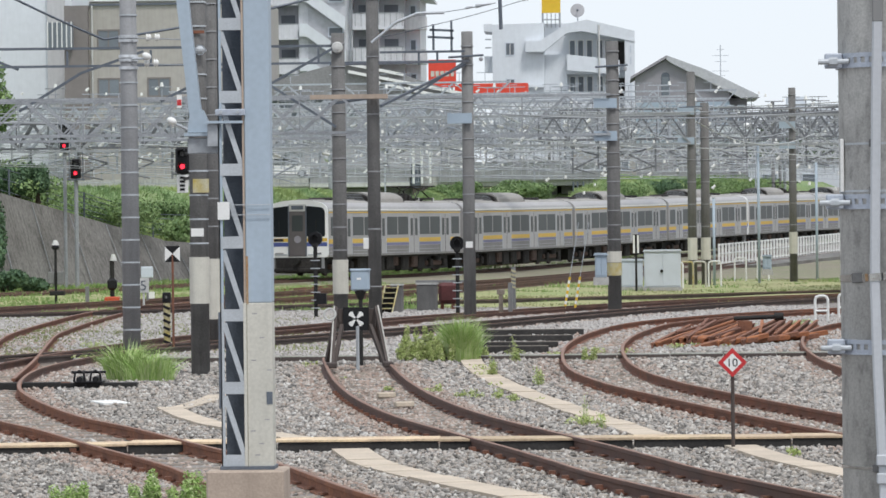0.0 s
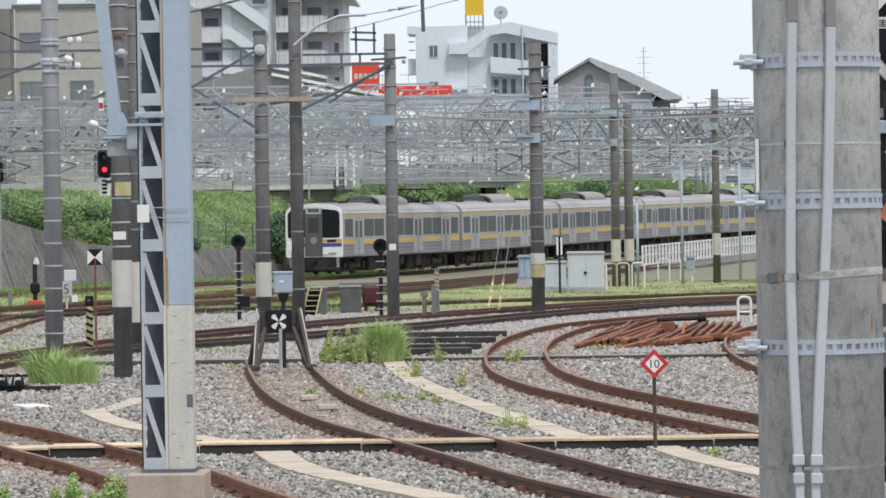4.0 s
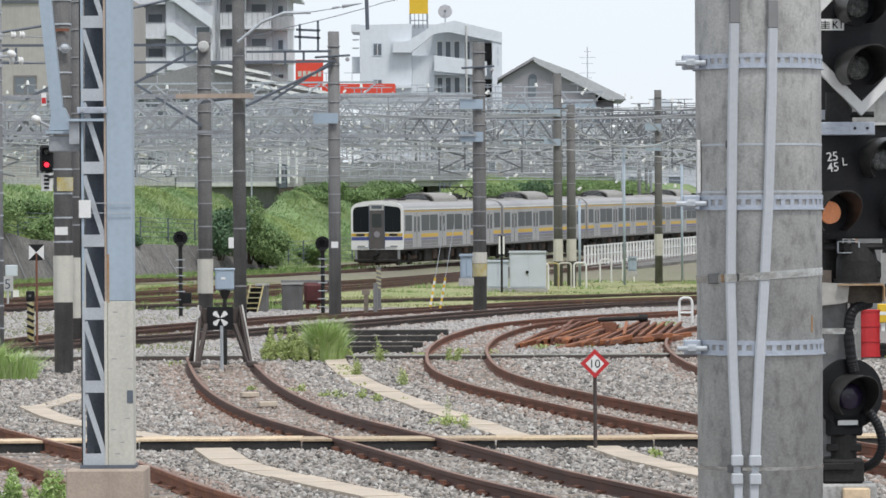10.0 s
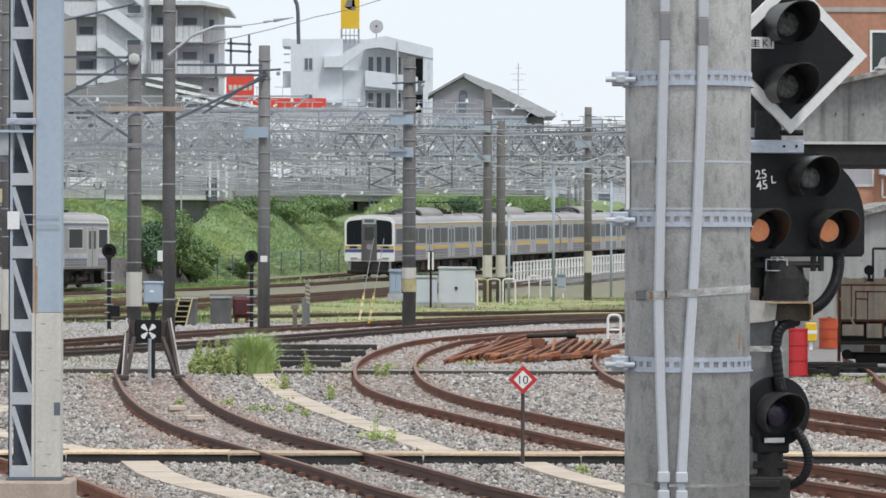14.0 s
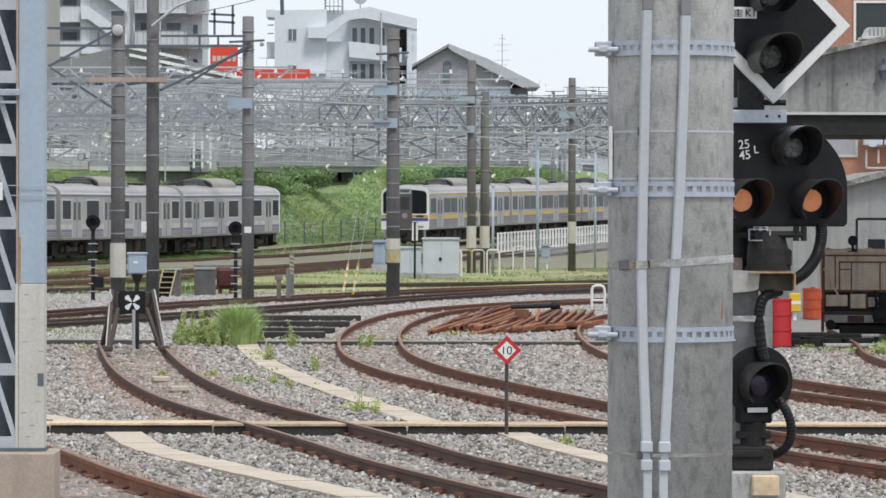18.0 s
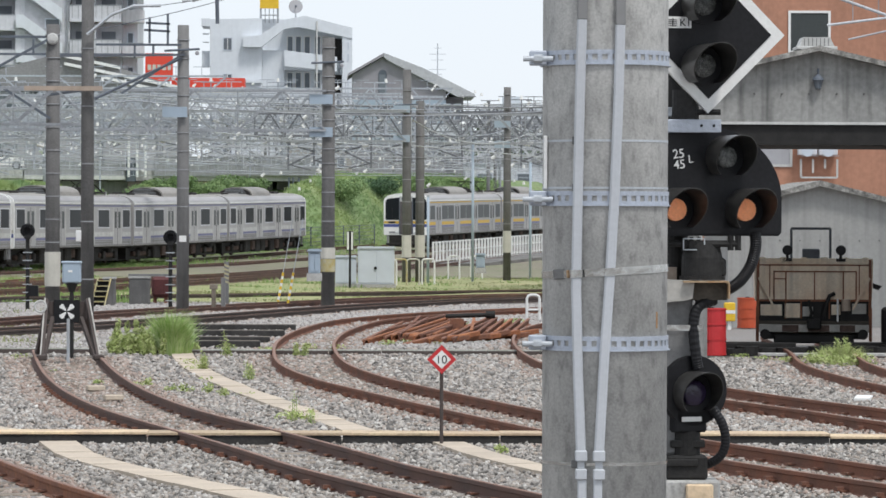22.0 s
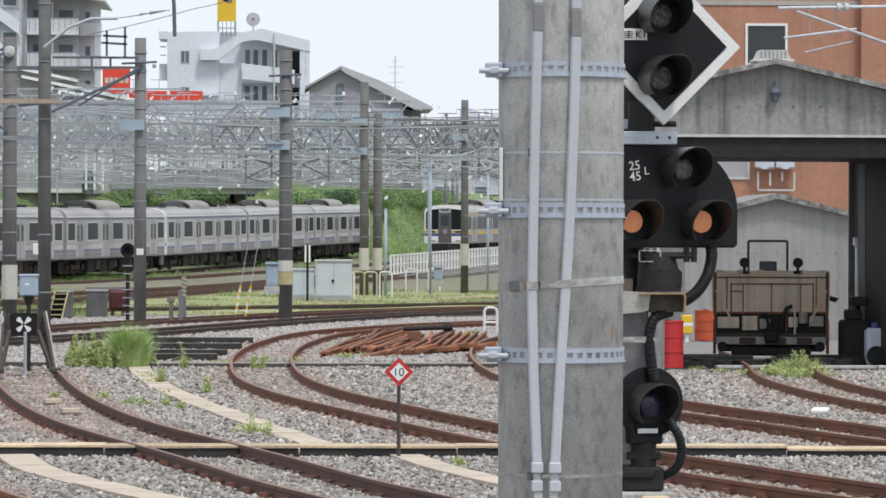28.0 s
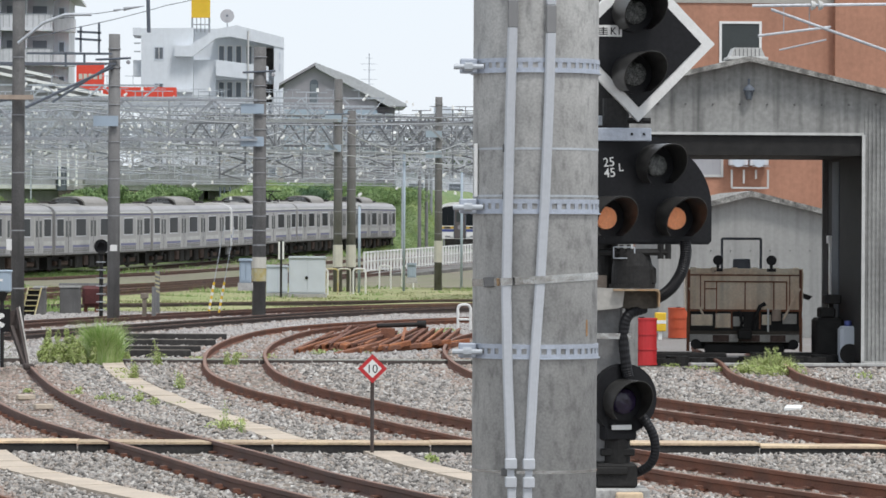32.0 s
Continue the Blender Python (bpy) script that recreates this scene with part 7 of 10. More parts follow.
# block hut behind the shed
ob = thing("block_hut", 11.9, 95, 0.1, "pale grey block hut with a low gable roof", "hut")
part("wall", prism(B(), [(-2.3, -0.2), (2.2, -0.2), (2.2, 2.75), (-0.1, 3.3), (-2.3, 2.8)], 0, 6), "hut", ob)
for sx, x in ((-1, -2.6), (1, 2.5)):
    part("roof_slope", prism(B(), [(-0.1, 3.3), (x, 2.68), (x, 2.8), (-0.1, 3.44)], -0.25, 6.3), "mossy_edge", ob, "lichen-spotted pale roof edge")
for i in range(9):
    bm = B()
    bmesh.ops.create_icosphere(bm, subdivisions=1, radius=0.02, matrix=Matrix.Translation((-2.0 + 0.48 * i, -0.01, 2.0)))
    part("bolt_head", bm, "pole_mid", ob)
part("lamp", bx(1.9, 2.0, -0.08, 0, 1.9, 2.0), "white", ob)
bm = B()
cyl(bm, (1.95, -0.06, 0), (1.95, -0.06, 2.0), 0.03, n=8)
part("drain_pipe", bm, "dirty_white", ob)


# ---- terracotta building ----
def framed_window(parent, x0, x1, y, z0, z1, frame="white", pane="glass_dark", sill=True, t=0.08):
    f = part("window", box(box(box(bx(x0, x1, y - 0.05, y, z1 - t, z1), x0, x1, y - 0.05, y, z0, z0 + t), x0, x0 + t, y - 0.05, y, z0 + t, z1 - t), x1 - t, x1, y - 0.05, y, z0 + t, z1 - t), frame, parent)
    part("pane", bx(x0 + t, x1 - t, y - 0.02, y, z0 + t, z1 - t), pane, f)
    return f


ob = thing("terracotta_building", 21, 130, 0, "terracotta-tiled building with white-framed windows", "building")
part("wall", bx(-8.6, 9, 0, 14, 0, 20), "orange_wall", ob)
part("pilaster", bx(-2.1, 9, -0.35, -0.005, 0, 20), "orange_wall", ob)
part("string_course", bx(-8.6, -2.1, -0.04, -0.003, 10.1, 10.25), "beige_wall", ob)
framed_window(ob, -5.9, -4.5, -0.002, 8.1, 9.5, pane="glass_mid")
framed_window(ob, -6.9, -5.75, -0.002, 4.35, 5.4, "dirty_white", "grey_wall")
framed_window(ob, -8.4, -7.3, -0.002, 4.2, 5.4, pane="glass_mid")
for x in (-5.6, -4.92):
    u = part("air_conditioner", bx(x, x + 0.62, -0.45, -0.1, 4.74, 5.2, bev=0.02), "balcony_wall", ob, "white outdoor air-conditioner unit")
    part("grille_slat", bx(x + 0.08, x + 0.66, -0.458, -0.451, 4.7, 4.72), "grey_wall", u)
    bm = B()
    cyl(bm, (x + 0.3, -0.455, 4.88), (x + 0.3, -0.46, 4.88), 0.2, n=18)
    part("fan_grille", bm, "grey_box", u)
bm = B()
for a, b in (((-5.5, 4.6), (-5.5, 4.0)), ((-5.5, 4.0), (-4.3, 4.0)), ((-4.3, 4.0), (-4.3, 4.6)), ((-5.1, 4.6), (-5.1, 4.15)), ((-4.7, 4.6), (-4.7, 4.3))):
    beam(bm, (a[0], -0.3, a[1]), (b[0], -0.3, b[1]), 0.06)
part("pipe_frame", bm, "dirty_white", ob)
part("duct", bx(-8.3, -6.2, -0.06, -0.005, 7.3, 7.4), "dirty_white", ob)


def cantilever_arm():
    ob = thing("catenary_bracket", 15.2, 92, 0, "galvanised catenary bracket with white insulators", "bracket")
    bm = B()
    cyl(bm, (0, 0, -0.1), (0, 0, 10), 0.2, 0.17, 18)
    part("mast", bm, "pole_mid", ob)
    for a, b, r in (((-3.74, 7.83), (0, 7.9), 0.035), ((-3.3, 7.75), (0, 6.6), 0.035), ((-3.6, 7.13), (-1.9, 7.35), 0.03), ((-3.1, 6.8), (-2.0, 7.05), 0.02)):
        bm = B()
        cyl(bm, (a[0], 0, a[1]), (b[0], 0, b[1]), r, n=10)
        part("tube", bm, "bright_steel", ob)
    for x in (-2.3, -2.12):
        bm = B()
        cyl(bm, (x - 0.06, 0, 7.85), (x + 0.04, 0, 7.855), 0.12, 0.08, n=16)
        part("insulator", bm, "dirty_white", ob, "white ribbed insulator")
    for x, z in ((-3.0, 7.2), (-2.4, 7.28)):
        bm = B()
        cyl(bm, (x, 0, 7.84), (x, 0, z), 0.012, n=6)
        part("dropper", bm, "gantry", ob)


cantilever_arm()


# ---- retaining wall and green bank along the far line ----
def bank_point(s, off):
    p = line_one(s)
    return Vector((p.x - 0.962 * off, p.y + 0.2725 * off, 0))


def strip(name, s0, s1, prof, material, label, cat, step=2.0, wob=0.0):
    bm = B()
    rows = []
    n = int((s1 - s0) / step)
    for i in range(n + 1):
        s = s0 + (s1 - s0) * i / n
        row = []
        for off, z in prof(s):
            p = bank_point(s, off)
            k = wob * noise.noise(Vector((s * 0.35, off * 0.5, z)))
            row.append(bm.verts.new((p.x + k, p.y, z + k)))
        rows.append(row)
    for a, b in zip(rows, rows[1:]):
        for j in range(len(a) - 1):
            bm.faces.new((a[j], b[j], b[j + 1], a[j + 1]))
    bmesh.ops.recalc_face_normals(bm, faces=bm.faces[:])
    return tagged(part(name, bm, material), label, cat, kind="structure")


def wall_top(s):
    return 1.9 + 0.118 * min(25, max(0, -s)) + 0.02 * max(0, -s - 25) - 0.015 * max(0, s)


strip("retaining_wall", -75, 32, lambda s: ((5.2, -0.3), (6.4, wall_top(s)), (6.9, wall_top(s)), (7.0, 0)), "old_concrete", "leaning stained concrete retaining wall", "wall", 4)
for s in range(-72, 30, 4):
    a, b = bank_point(s, 5.17), bank_point(s, 6.37)
    bm = B()
    beam(bm, (a.x, a.y, -0.2), (b.x, b.y, wall_top(s) - 0.05), 0.05, 0.04)
    part("wall_rib", bm, "pole_pale", bpy.data.objects["retaining_wall"], "pale runoff-stained rib")


def hollow(s, a, b):
    return smooth(a - 3, a + 1, s) * smooth(b + 3, b - 1, s)


def bank_profile(s):
    k = smooth(24, 38, s)
    y = 181 + 0.962 * s
    base = (1 - k) * (wall_top(s) - 0.2) + k * (terrain(0, y) + 0.05)
    o0 = (1 - k) * 6.9 + k * (6.4 + 2.5 * smooth(24, 58, s))
    top = 4.6 + 1.4 * smooth(88, 104, s) + 0.5 * smooth(-10, -40, s) - 1.3 * hollow(s, 43, 56) - 0.9 * hollow(s, 80, 90)
    low = smooth(36, 46, s) * smooth(112, 98, s)
    return [(o0, base), (o0 + 1.2, base + 0.25 * (top - base)), (o0 + 2.6, base + 0.6 * (top - base)), (o0 + 4.0, base + 0.9 * (top - base)), (o0 + 5.2, top), (o0 + 8, top - 2.2 * low), (o0 + 60, top + 0.2 - 2.4 * low)]


strip("bank", -75, 170, bank_profile, "slope", "steep green weedy railway bank", "bank", 2.0, 0.10)


# ---- leaves and blades ----
def blades(name, spots, n, h0, h1, spread, material, label, cat, w=0.012, lean=0.5, seed=1, kind="stuff"):
    """Many thin bent blades about the given spots (x, y, z, size)."""
    rg = np.random.default_rng(seed)
    sp = np.array(spots, dtype=float)
    idx = rg.integers(0, len(sp), n)
    c = sp[idx]
    r = np.sqrt(rg.random(n)) * spread * c[:, 3]
    a = rg.random(n) * 2 * np.pi
    base = np.stack([c[:, 0] + r * np.cos(a), c[:, 1] + r * np.sin(a), c[:, 2]], 1)
    h = (h0 + (h1 - h0) * rg.random(n)) * c[:, 3] * (1 - 0.35 * (r / (spread * c[:, 3] + 1e-6)) ** 2)
    la = a + rg.normal(0, 0.8, n)
    ln = lean * rg.random(n) * h
    tip = base + np.stack([np.cos(la) * ln, np.sin(la) * ln, h], 1)
    mid = base + np.stack([np.cos(la) * ln * 0.3, np.sin(la) * ln * 0.3, h * 0.62], 1)
    ww = w * (0.6 + 0.8 * rg.random(n)) * np.sqrt(c[:, 3])
    side = np.stack([np.ones(n) * 1.0, np.zeros(n), np.zeros(n)], 1) * ww[:, None]
    v = np.concatenate([base - side, base + side, mid + side * 0.8, mid - side * 0.8, tip], 1).reshape(-1, 3)
    k = np.arange(n) * 5
    quads = np.stack([k, k + 1, k + 2, k + 3], 1)
    tris = np.stack([k + 3, k + 2, k + 4], 1)
    me = bpy.data.meshes.new(name)
    me.from_pydata(v.tolist(), [], quads.tolist() + tris.tolist())
    me.materials.append(M[material])
    return tagged(new(name, me), label, cat, kind=kind)


def leaf_cloud(name, blobs, n, size, material, parent=None, seed=1):
    """Small leaves scattered through uneven lumps (x, y, z, rx, rz)."""
    rg = np.random.default_rng(seed)
    bl = np.array(blobs, dtype=float)
    wgt = (bl[:, 3] ** 2 * bl[:, 4])
    idx = rg.choice(len(bl), n, p=wgt / wgt.sum())
    c = bl[idx]
    d = rg.normal(0, 1, (n, 3))
    d /= np.linalg.norm(d, axis=1)[:, None]
    rad = 0.55 + 0.5 * rg.random(n) ** 0.5
    p = c[:, :3] + d * rad[:, None] * np.stack([c[:, 3], c[:, 3], c[:, 4]], 1)
    t1 = rg.normal(0, 1, (n, 3))
    t1 /= np.linalg.norm(t1, axis=1)[:, None]
    t2 = np.cross(t1, d + 0.3 * rg.normal(0, 1, (n, 3)))
    t2 /= np.linalg.norm(t2, axis=1)[:, None] + 1e-9
    s = size * (0.6 + 0.8 * rg.random(n))[:, None]
    v = np.concatenate([p - t1 * s, p + t2 * s * 0.5, p + t1 * s, p - t2 * s * 0.5], 1).reshape(-1, 3)
    k = np.arange(n) * 4
    me = bpy.data.meshes.new(name)
    me.from_pydata(v.tolist(), [], np.stack([k, k + 1, k + 2, k + 3], 1).tolist())
    me.materials.append(M[material])
    ob = new(name, me)
    ob.parent = parent
    return ob


def bush(x, y, z, r, h, label, seed, material="leaves", n=2600, size=0.1):
    ob = thing("bush", x, y, z, label, "bush", "bushes")
    rg = random.Random(seed)
    blobs = [(rg.uniform(-r, r) * 0.7, rg.uniform(-r, r) * 0.5, h * rg.uniform(0.25, 0.75), r * rg.uniform(0.3, 0.55), h * rg.uniform(0.2, 0.36)) for _ in range(9)]
    leaf_cloud("foliage", blobs, n, size, material, ob, seed)
    for i in range(4):
        bm = B()
        cyl(bm, (rg.uniform(-0.2, 0.2), 0, -0.3), (rg.uniform(-r, r) * 0.5, 0, h * 0.6), 0.05, 0.02, n=6)
        part("stem", bm, "bark", ob)


def tree(x, y, z, h, r, label, seed, n=3500, size=0.16, material="leaves"):
    ob = thing("tree", x, y, z, label, "tree", "trees")
    rg = random.Random(seed)
    bm = B()
    cyl(bm, (0, 0, -0.3), (0, 0, h * 0.6), 0.05 * h, 0.02 * h, n=10)
    for i in range(6):
        a = rg.uniform(0, math.tau)
        cyl(bm, (0, 0, h * rg.uniform(0.3, 0.5)), (math.cos(a) * r * 0.7, math.sin(a) * r * 0.7, h * rg.uniform(0.6, 0.85)), 0.018 * h, 0.006 * h, n=7)
    part("trunk", bm, "bark", ob)
    blobs = []
    for i in range(12):
        a = rg.uniform(0, math.tau)
        q = r * rg.uniform(0.1, 0.75)
        blobs.append((math.cos(a) * q, math.sin(a) * q, h * rg.uniform(0.45, 0.88), r * rg.uniform(0.28, 0.45), h * rg.uniform(0.1, 0.18)))
    leaf_cloud("crown", blobs, n, size, material, ob, seed)


bank_spots = []
rg0 = random.Random(4)
for i in range(36000):
    s = rg0.uniform(-45, 150)
    pr = bank_profile(s)
    j = rg0.randrange(0, 4)
    f = rg0.random()
    off, z = pr[j][0] + (pr[j + 1][0] - pr[j][0]) * f, pr[j][1] + (pr[j + 1][1] - pr[j][1]) * f
    p = bank_point(s, off)
    bank_spots.append((p.x, p.y, z - 0.05, rg0.uniform(0.6, 1.0) + 0.5 * max(0.0, noise.noise(Vector((s * 0.3, off * 0.7, 0))))))
blades("bank_grass", bank_spots, 190000, 0.08, 0.30, 0.35, "bank_blades", "tall green weeds covering the bank", "grass", w=0.022, lean=1.0, seed=2)
for i, (s, off, r, h, m) in enumerate(((20, 4.6, 1.5, 2.6, "dark_leaves"), (24, 4.8, 1.3, 2.9, "leaves"), (27, 5.4, 1.2, 2.2, "leaves"), (2, 7.4, 1.2, 1.5, "leaves"), (9, 7.6, 1.4, 1.6, "leaves"), (13, 7.2, 1.0, 1.4, "dark_leaves"), (36, 8.0, 1.5, 1.2, "leaves"), (46, 9.0, 1.4, 1.0, "leaves"), (30, 5.6, 1.4, 1.6, "leaves"), (6, 8.6, 1.8, 1.4, "leaves"), (62, 13, 1.8, 1.4, "leaves"), (68, 12.5, 2.2, 1.6, "leaves"), (-4, 8, 2.6, 1.9, "leaves"),
                                        (-14, 8.6, 3.0, 2.2, "leaves"), (-30, 8.6, 3.2, 2.4, "dark_leaves"), (-40, 8.2, 3.2, 2.8, "dark_leaves"), (76, 13, 2.0, 1.5, "leaves"), (97, 12, 2.4, 1.8, "leaves"), (108, 12, 2.6, 1.8, "dark_leaves"), (118, 12, 2.6, 2.0, "leaves"), (132, 12, 2.8, 2.2, "leaves"))):
    p = bank_point(s, off)
    pr = bank_profile(s)
    z = float(np.interp(off, [q[0] for q in pr], [q[1] for q in pr])) - 0.3
    bush(p.x, p.y, z, r, h, "dense %s green shrub on the railway bank" % ("dark" if m == "dark_leaves" else "bright"), 20 + i, m, 6500, 0.075)
# ivy at the wall's edge
for i, (x, y, r, h) in enumerate(((-24.75, 156, 0.55, 3.9), (-25.4, 156.5, 0.9, 3.6), (-23.9, 155, 0.7, 0.9), (-22.9, 156, 0.5, 0.6))):
    bush(x, y, 0.1, r, h, "dark green ivy hanging on the concrete wall", 50 + i, "dark_leaves", 2200, 0.1)
# mesh fence on the bank
fn = thing("bank_fence", 0, 0, 0, "thin dark mesh fence along the top of the bank", "fence")
post0 = None
for i in range(40):
    s = -60 + 4 * i
    pr = bank_profile(s)
    p = bank_point(s, pr[0][0] + (0.5 if s < 30 else 0.1))
    z = pr[0][1] + (0.1 if s < 30 else 0.0)
    if post0 is None:
        bm = B()
        cyl(bm, (0, 0, 0), (0, 0, 1.5), 0.04, n=8)
        post0 = part("post", bm, "slate", fn)
        post0.matrix_local = Matrix.Translation((p.x, p.y, z))
    else:
        same("post", post0, fn, Matrix.Translation((p.x, p.y, z)))
    if i:
        for h in ((0.25, 0.5, 0.75, 1.0, 1.25, 1.45) if s > -10 else (0.5, 1.0, 1.45)):
            bm = B()
            cyl(bm, (q.x, q.y, zq + h), (p.x, p.y, z + h), 0.018, n=5)
            part("wire", bm, "slate", fn)
    q, zq = p, z


# ---- catenary gantries ----
def gantry(x0, x1, y, z, depth, cell, material, label, posts=(), arms=0, y1=None, joined=False, seed=0, tie=0.07, far=False):
    """A trussed beam over the tracks with its posts, drop arms and insulators."""
    rg = random.Random(seed)
    y1 = y if y1 is None else y1
    ob = thing("catenary_gantry", x0, y, 0, label, "gantry", "catenary gantries")
    L = x1 - x0
    k = (y1 - y) / L
    n = max(2, int(L / cell))
    for dy in (-0.3, 0.3):
        for zz in (z, z + depth):
            bm = B()
            beam(bm, (0, dy, zz), (L, dy + k * L, zz), tie * 1.3)
            part("chord", bm, material, ob)
    if joined:
        bm = B()
        for i in range(n):
            a, b = L * i / n, L * (i + 1) / n
            for dy in (-0.3, 0.3):
                beam(bm, (a, dy + k * a, z if i % 2 else z + depth), (b, dy + k * b, z + depth if i % 2 else z), tie)
        tagged(part("bracing", bm, material, ob), kind="stuff")
    else:
        kinds = []
        for up in (0, 1):
            bm = B()
            beam(bm, (0, 0, z + (depth if up else 0)), (L / n, k * L / n, z + (0 if up else depth)), tie)
            kinds.append(part("diagonal", bm, material, ob))
            kinds[-1].matrix_local = Matrix.Translation((up * L / n, -0.3 + k * up * L / n, 0))
        bm = B()
        beam(bm, (0, -0.3, z), (0, -0.3, z + depth), tie * 0.8)
        vert = part("vertical", bm, material, ob)
        for i in range(n):
            for dy in (-0.3, 0.3):
                if i > 1 or dy > 0:
                    same("diagonal", kinds[i % 2], ob, Matrix.Translation((L * i / n, dy + k * L * i / n, 0)))
            if i and i % 2 == 0:
                same("vertical", vert, ob, Matrix.Translation((L * i / n, k * L * i / n, 0)))
    for px in posts:
        bm = B()
        cyl(bm, (px - x0, k * (px - x0), -0.2), (px - x0, k * (px - x0), z + depth + rg.uniform(0.1, 0.4)), 0.14, 0.12, n=14)
        part("post", bm, rg.choice(("pole_mid", "pole_dark", "gantry")), ob)
    if far:
        am, im = B(), B()
        for i in range(arms):
            ax = L * (i + 0.5) / arms + rg.uniform(-0.6, 0.6)
            f = rg.choice((-1, 1))
            h = rg.uniform(0.75, 1.3) * min(1.1, depth)
            beam(am, (ax, 0, z), (ax, 0, z - h), tie)
            beam(am, (ax, 0, z - 0.25 * h), (ax + f * h, 0, z - 0.5 * h), tie * 0.8)
            beam(am, (ax, 0, z - 0.9 * h), (ax + f * h, 0, z - 0.5 * h), tie * 0.8)
            beam(am, (ax - 0.5, 0, z + depth + 0.6), (ax + 0.5, 0, z + depth + 0.6), 0.04)
            beam(am, (ax, 0, z + depth), (ax, 0, z + depth + 0.62), 0.04)
            for qx, qz in ((f * 0.25, -0.4), (f * 0.25, -1.2), (f * 0.9, -0.6), (-0.45, depth + 0.75), (0.45, depth + 0.75)):
                if rg.random() < (0.5 if qz < 0 else 0.16):
                    dz = rg.uniform(-0.5, 0.5)
                    cyl(im, (ax + qx, 0, z + qz + dz - 0.08), (ax + qx + rg.choice((0, 0.16)), 0, z + qz + dz + 0.08), 0.085, 0.055, n=6)
        tagged(part("drop_arm", am, material, ob), kind="stuff")
        tagged(part("insulator", im, "white", ob), kind="stuff")
        return ob
    arm0 = None
    for i in range(arms):
        ax = L * (i + 0.5) / arms + rg.uniform(-0.6, 0.6)
        m = Matrix.Translation((ax, k * ax, z)) @ Matrix.Diagonal((rg.choice((-1, 1)), 1, rg.uniform(0.8, 1.15), 1))
        if arm0 is None:
            bm = B()
            beam(bm, (0, 0, 0), (0, 0, -1.5), 0.09)
            cyl(bm, (0, 0, -0.35), (1.3, 0, -0.7), 0.04, n=6)
            cyl(bm, (0, 0, -1.3), (1.3, 0, -0.72), 0.04, n=6)
            cyl(bm, (0, 0, -1.25), (1.1, 0, -1.5), 0.03, n=6)
            arm0 = part("drop_arm", bm, material, ob)
            arm0.matrix_local = m
            bm = B()
            for q in range(4):
                cyl(bm, (0.12 + 0.08 * q, 0, -0.39 - 0.02 * q), (0.20 + 0.08 * q, 0, -0.41 - 0.02 * q), 0.09, 0.05, n=10)
            ins0 = part("insulator", bm, "white", ob, "white ribbed insulator")
            ins0.matrix_local = m
            bm = B()
            cyl(bm, (0, 0, depth), (0, 0, depth + 0.7), 0.03, n=6)
            beam(bm, (-0.5, 0, depth + 0.7), (0.5, 0, depth + 0.7), 0.05)
            top0 = part("feeder_support", bm, material, ob)
            top0.matrix_local = Matrix.Translation((ax, k * ax, z))
            bm = B()
            cyl(bm, (0, 0, depth + 0.72), (0, 0, depth + 0.82), 0.10, 0.06, n=10)
            cyl(bm, (0, 0, depth + 0.80), (0, 0, depth + 0.92), 0.08, 0.05, n=10)
            tin0 = part("insulator", bm, "white", ob)
            tin0.matrix_local = Matrix.Translation((ax, k * ax, z))
        else:
            same("drop_arm", arm0, ob, m)
            same("insulator", ins0, ob, m)
            if i % 2:
                same("feeder_support", top0, ob, Matrix.Translation((ax, k * ax, z)))
                same("insulator", tin0, ob, Matrix.Translation((ax, k * ax, z)))
    return ob


gl = "grey steel catenary gantry with white insulators"
gantry(-24, -5.45, 92, 4.75, 0.85, 0.9, "gantry", gl, (), 0, None, seed=1, tie=0.04)
gantry(-18, -0.1, 115, 5.15, 1.15, 1.25, "gantry", gl, (), 0, seed=2, tie=0.05)
gantry(-34, 3.1, 160, 5.75, 1.2, 1.2, "gantry", gl, (), 0, seed=3, tie=0.055)
gantry(3.2, 26, 162, 5.7, 1.2, 1.2, "gantry", gl, (), 0, seed=4, tie=0.055)
rgg = random.Random(31)
# fill-in trusses scattered at random; heights set by sight slope from the eye
for i in range(34):
    y = 176 + 6.2 * i
    c, w, d = rgg.uniform(-0.15, 0.14) * y, rgg.uniform(7, 15), rgg.choice((0.8, 1.1, 1.5))
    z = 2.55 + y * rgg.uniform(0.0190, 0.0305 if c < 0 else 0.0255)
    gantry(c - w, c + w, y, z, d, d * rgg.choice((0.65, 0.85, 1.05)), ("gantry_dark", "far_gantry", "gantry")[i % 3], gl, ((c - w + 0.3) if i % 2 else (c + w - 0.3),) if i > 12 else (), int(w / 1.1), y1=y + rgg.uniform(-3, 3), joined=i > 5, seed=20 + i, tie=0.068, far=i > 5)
# more slender fill-in trusses, again raised by slope from eye level
for i in range(30):
    y = 178 + 7.1 * i
    c, w, d = rgg.uniform(-0.14, 0.15) * y, rgg.uniform(4, 11), rgg.choice((0.5, 0.7, 0.9))
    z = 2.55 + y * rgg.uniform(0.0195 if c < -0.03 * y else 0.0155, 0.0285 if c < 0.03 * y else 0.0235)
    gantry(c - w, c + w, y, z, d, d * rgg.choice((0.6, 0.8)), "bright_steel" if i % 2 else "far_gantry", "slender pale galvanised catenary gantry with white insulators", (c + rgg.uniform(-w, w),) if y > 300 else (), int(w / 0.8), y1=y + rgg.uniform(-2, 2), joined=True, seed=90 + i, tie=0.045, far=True)


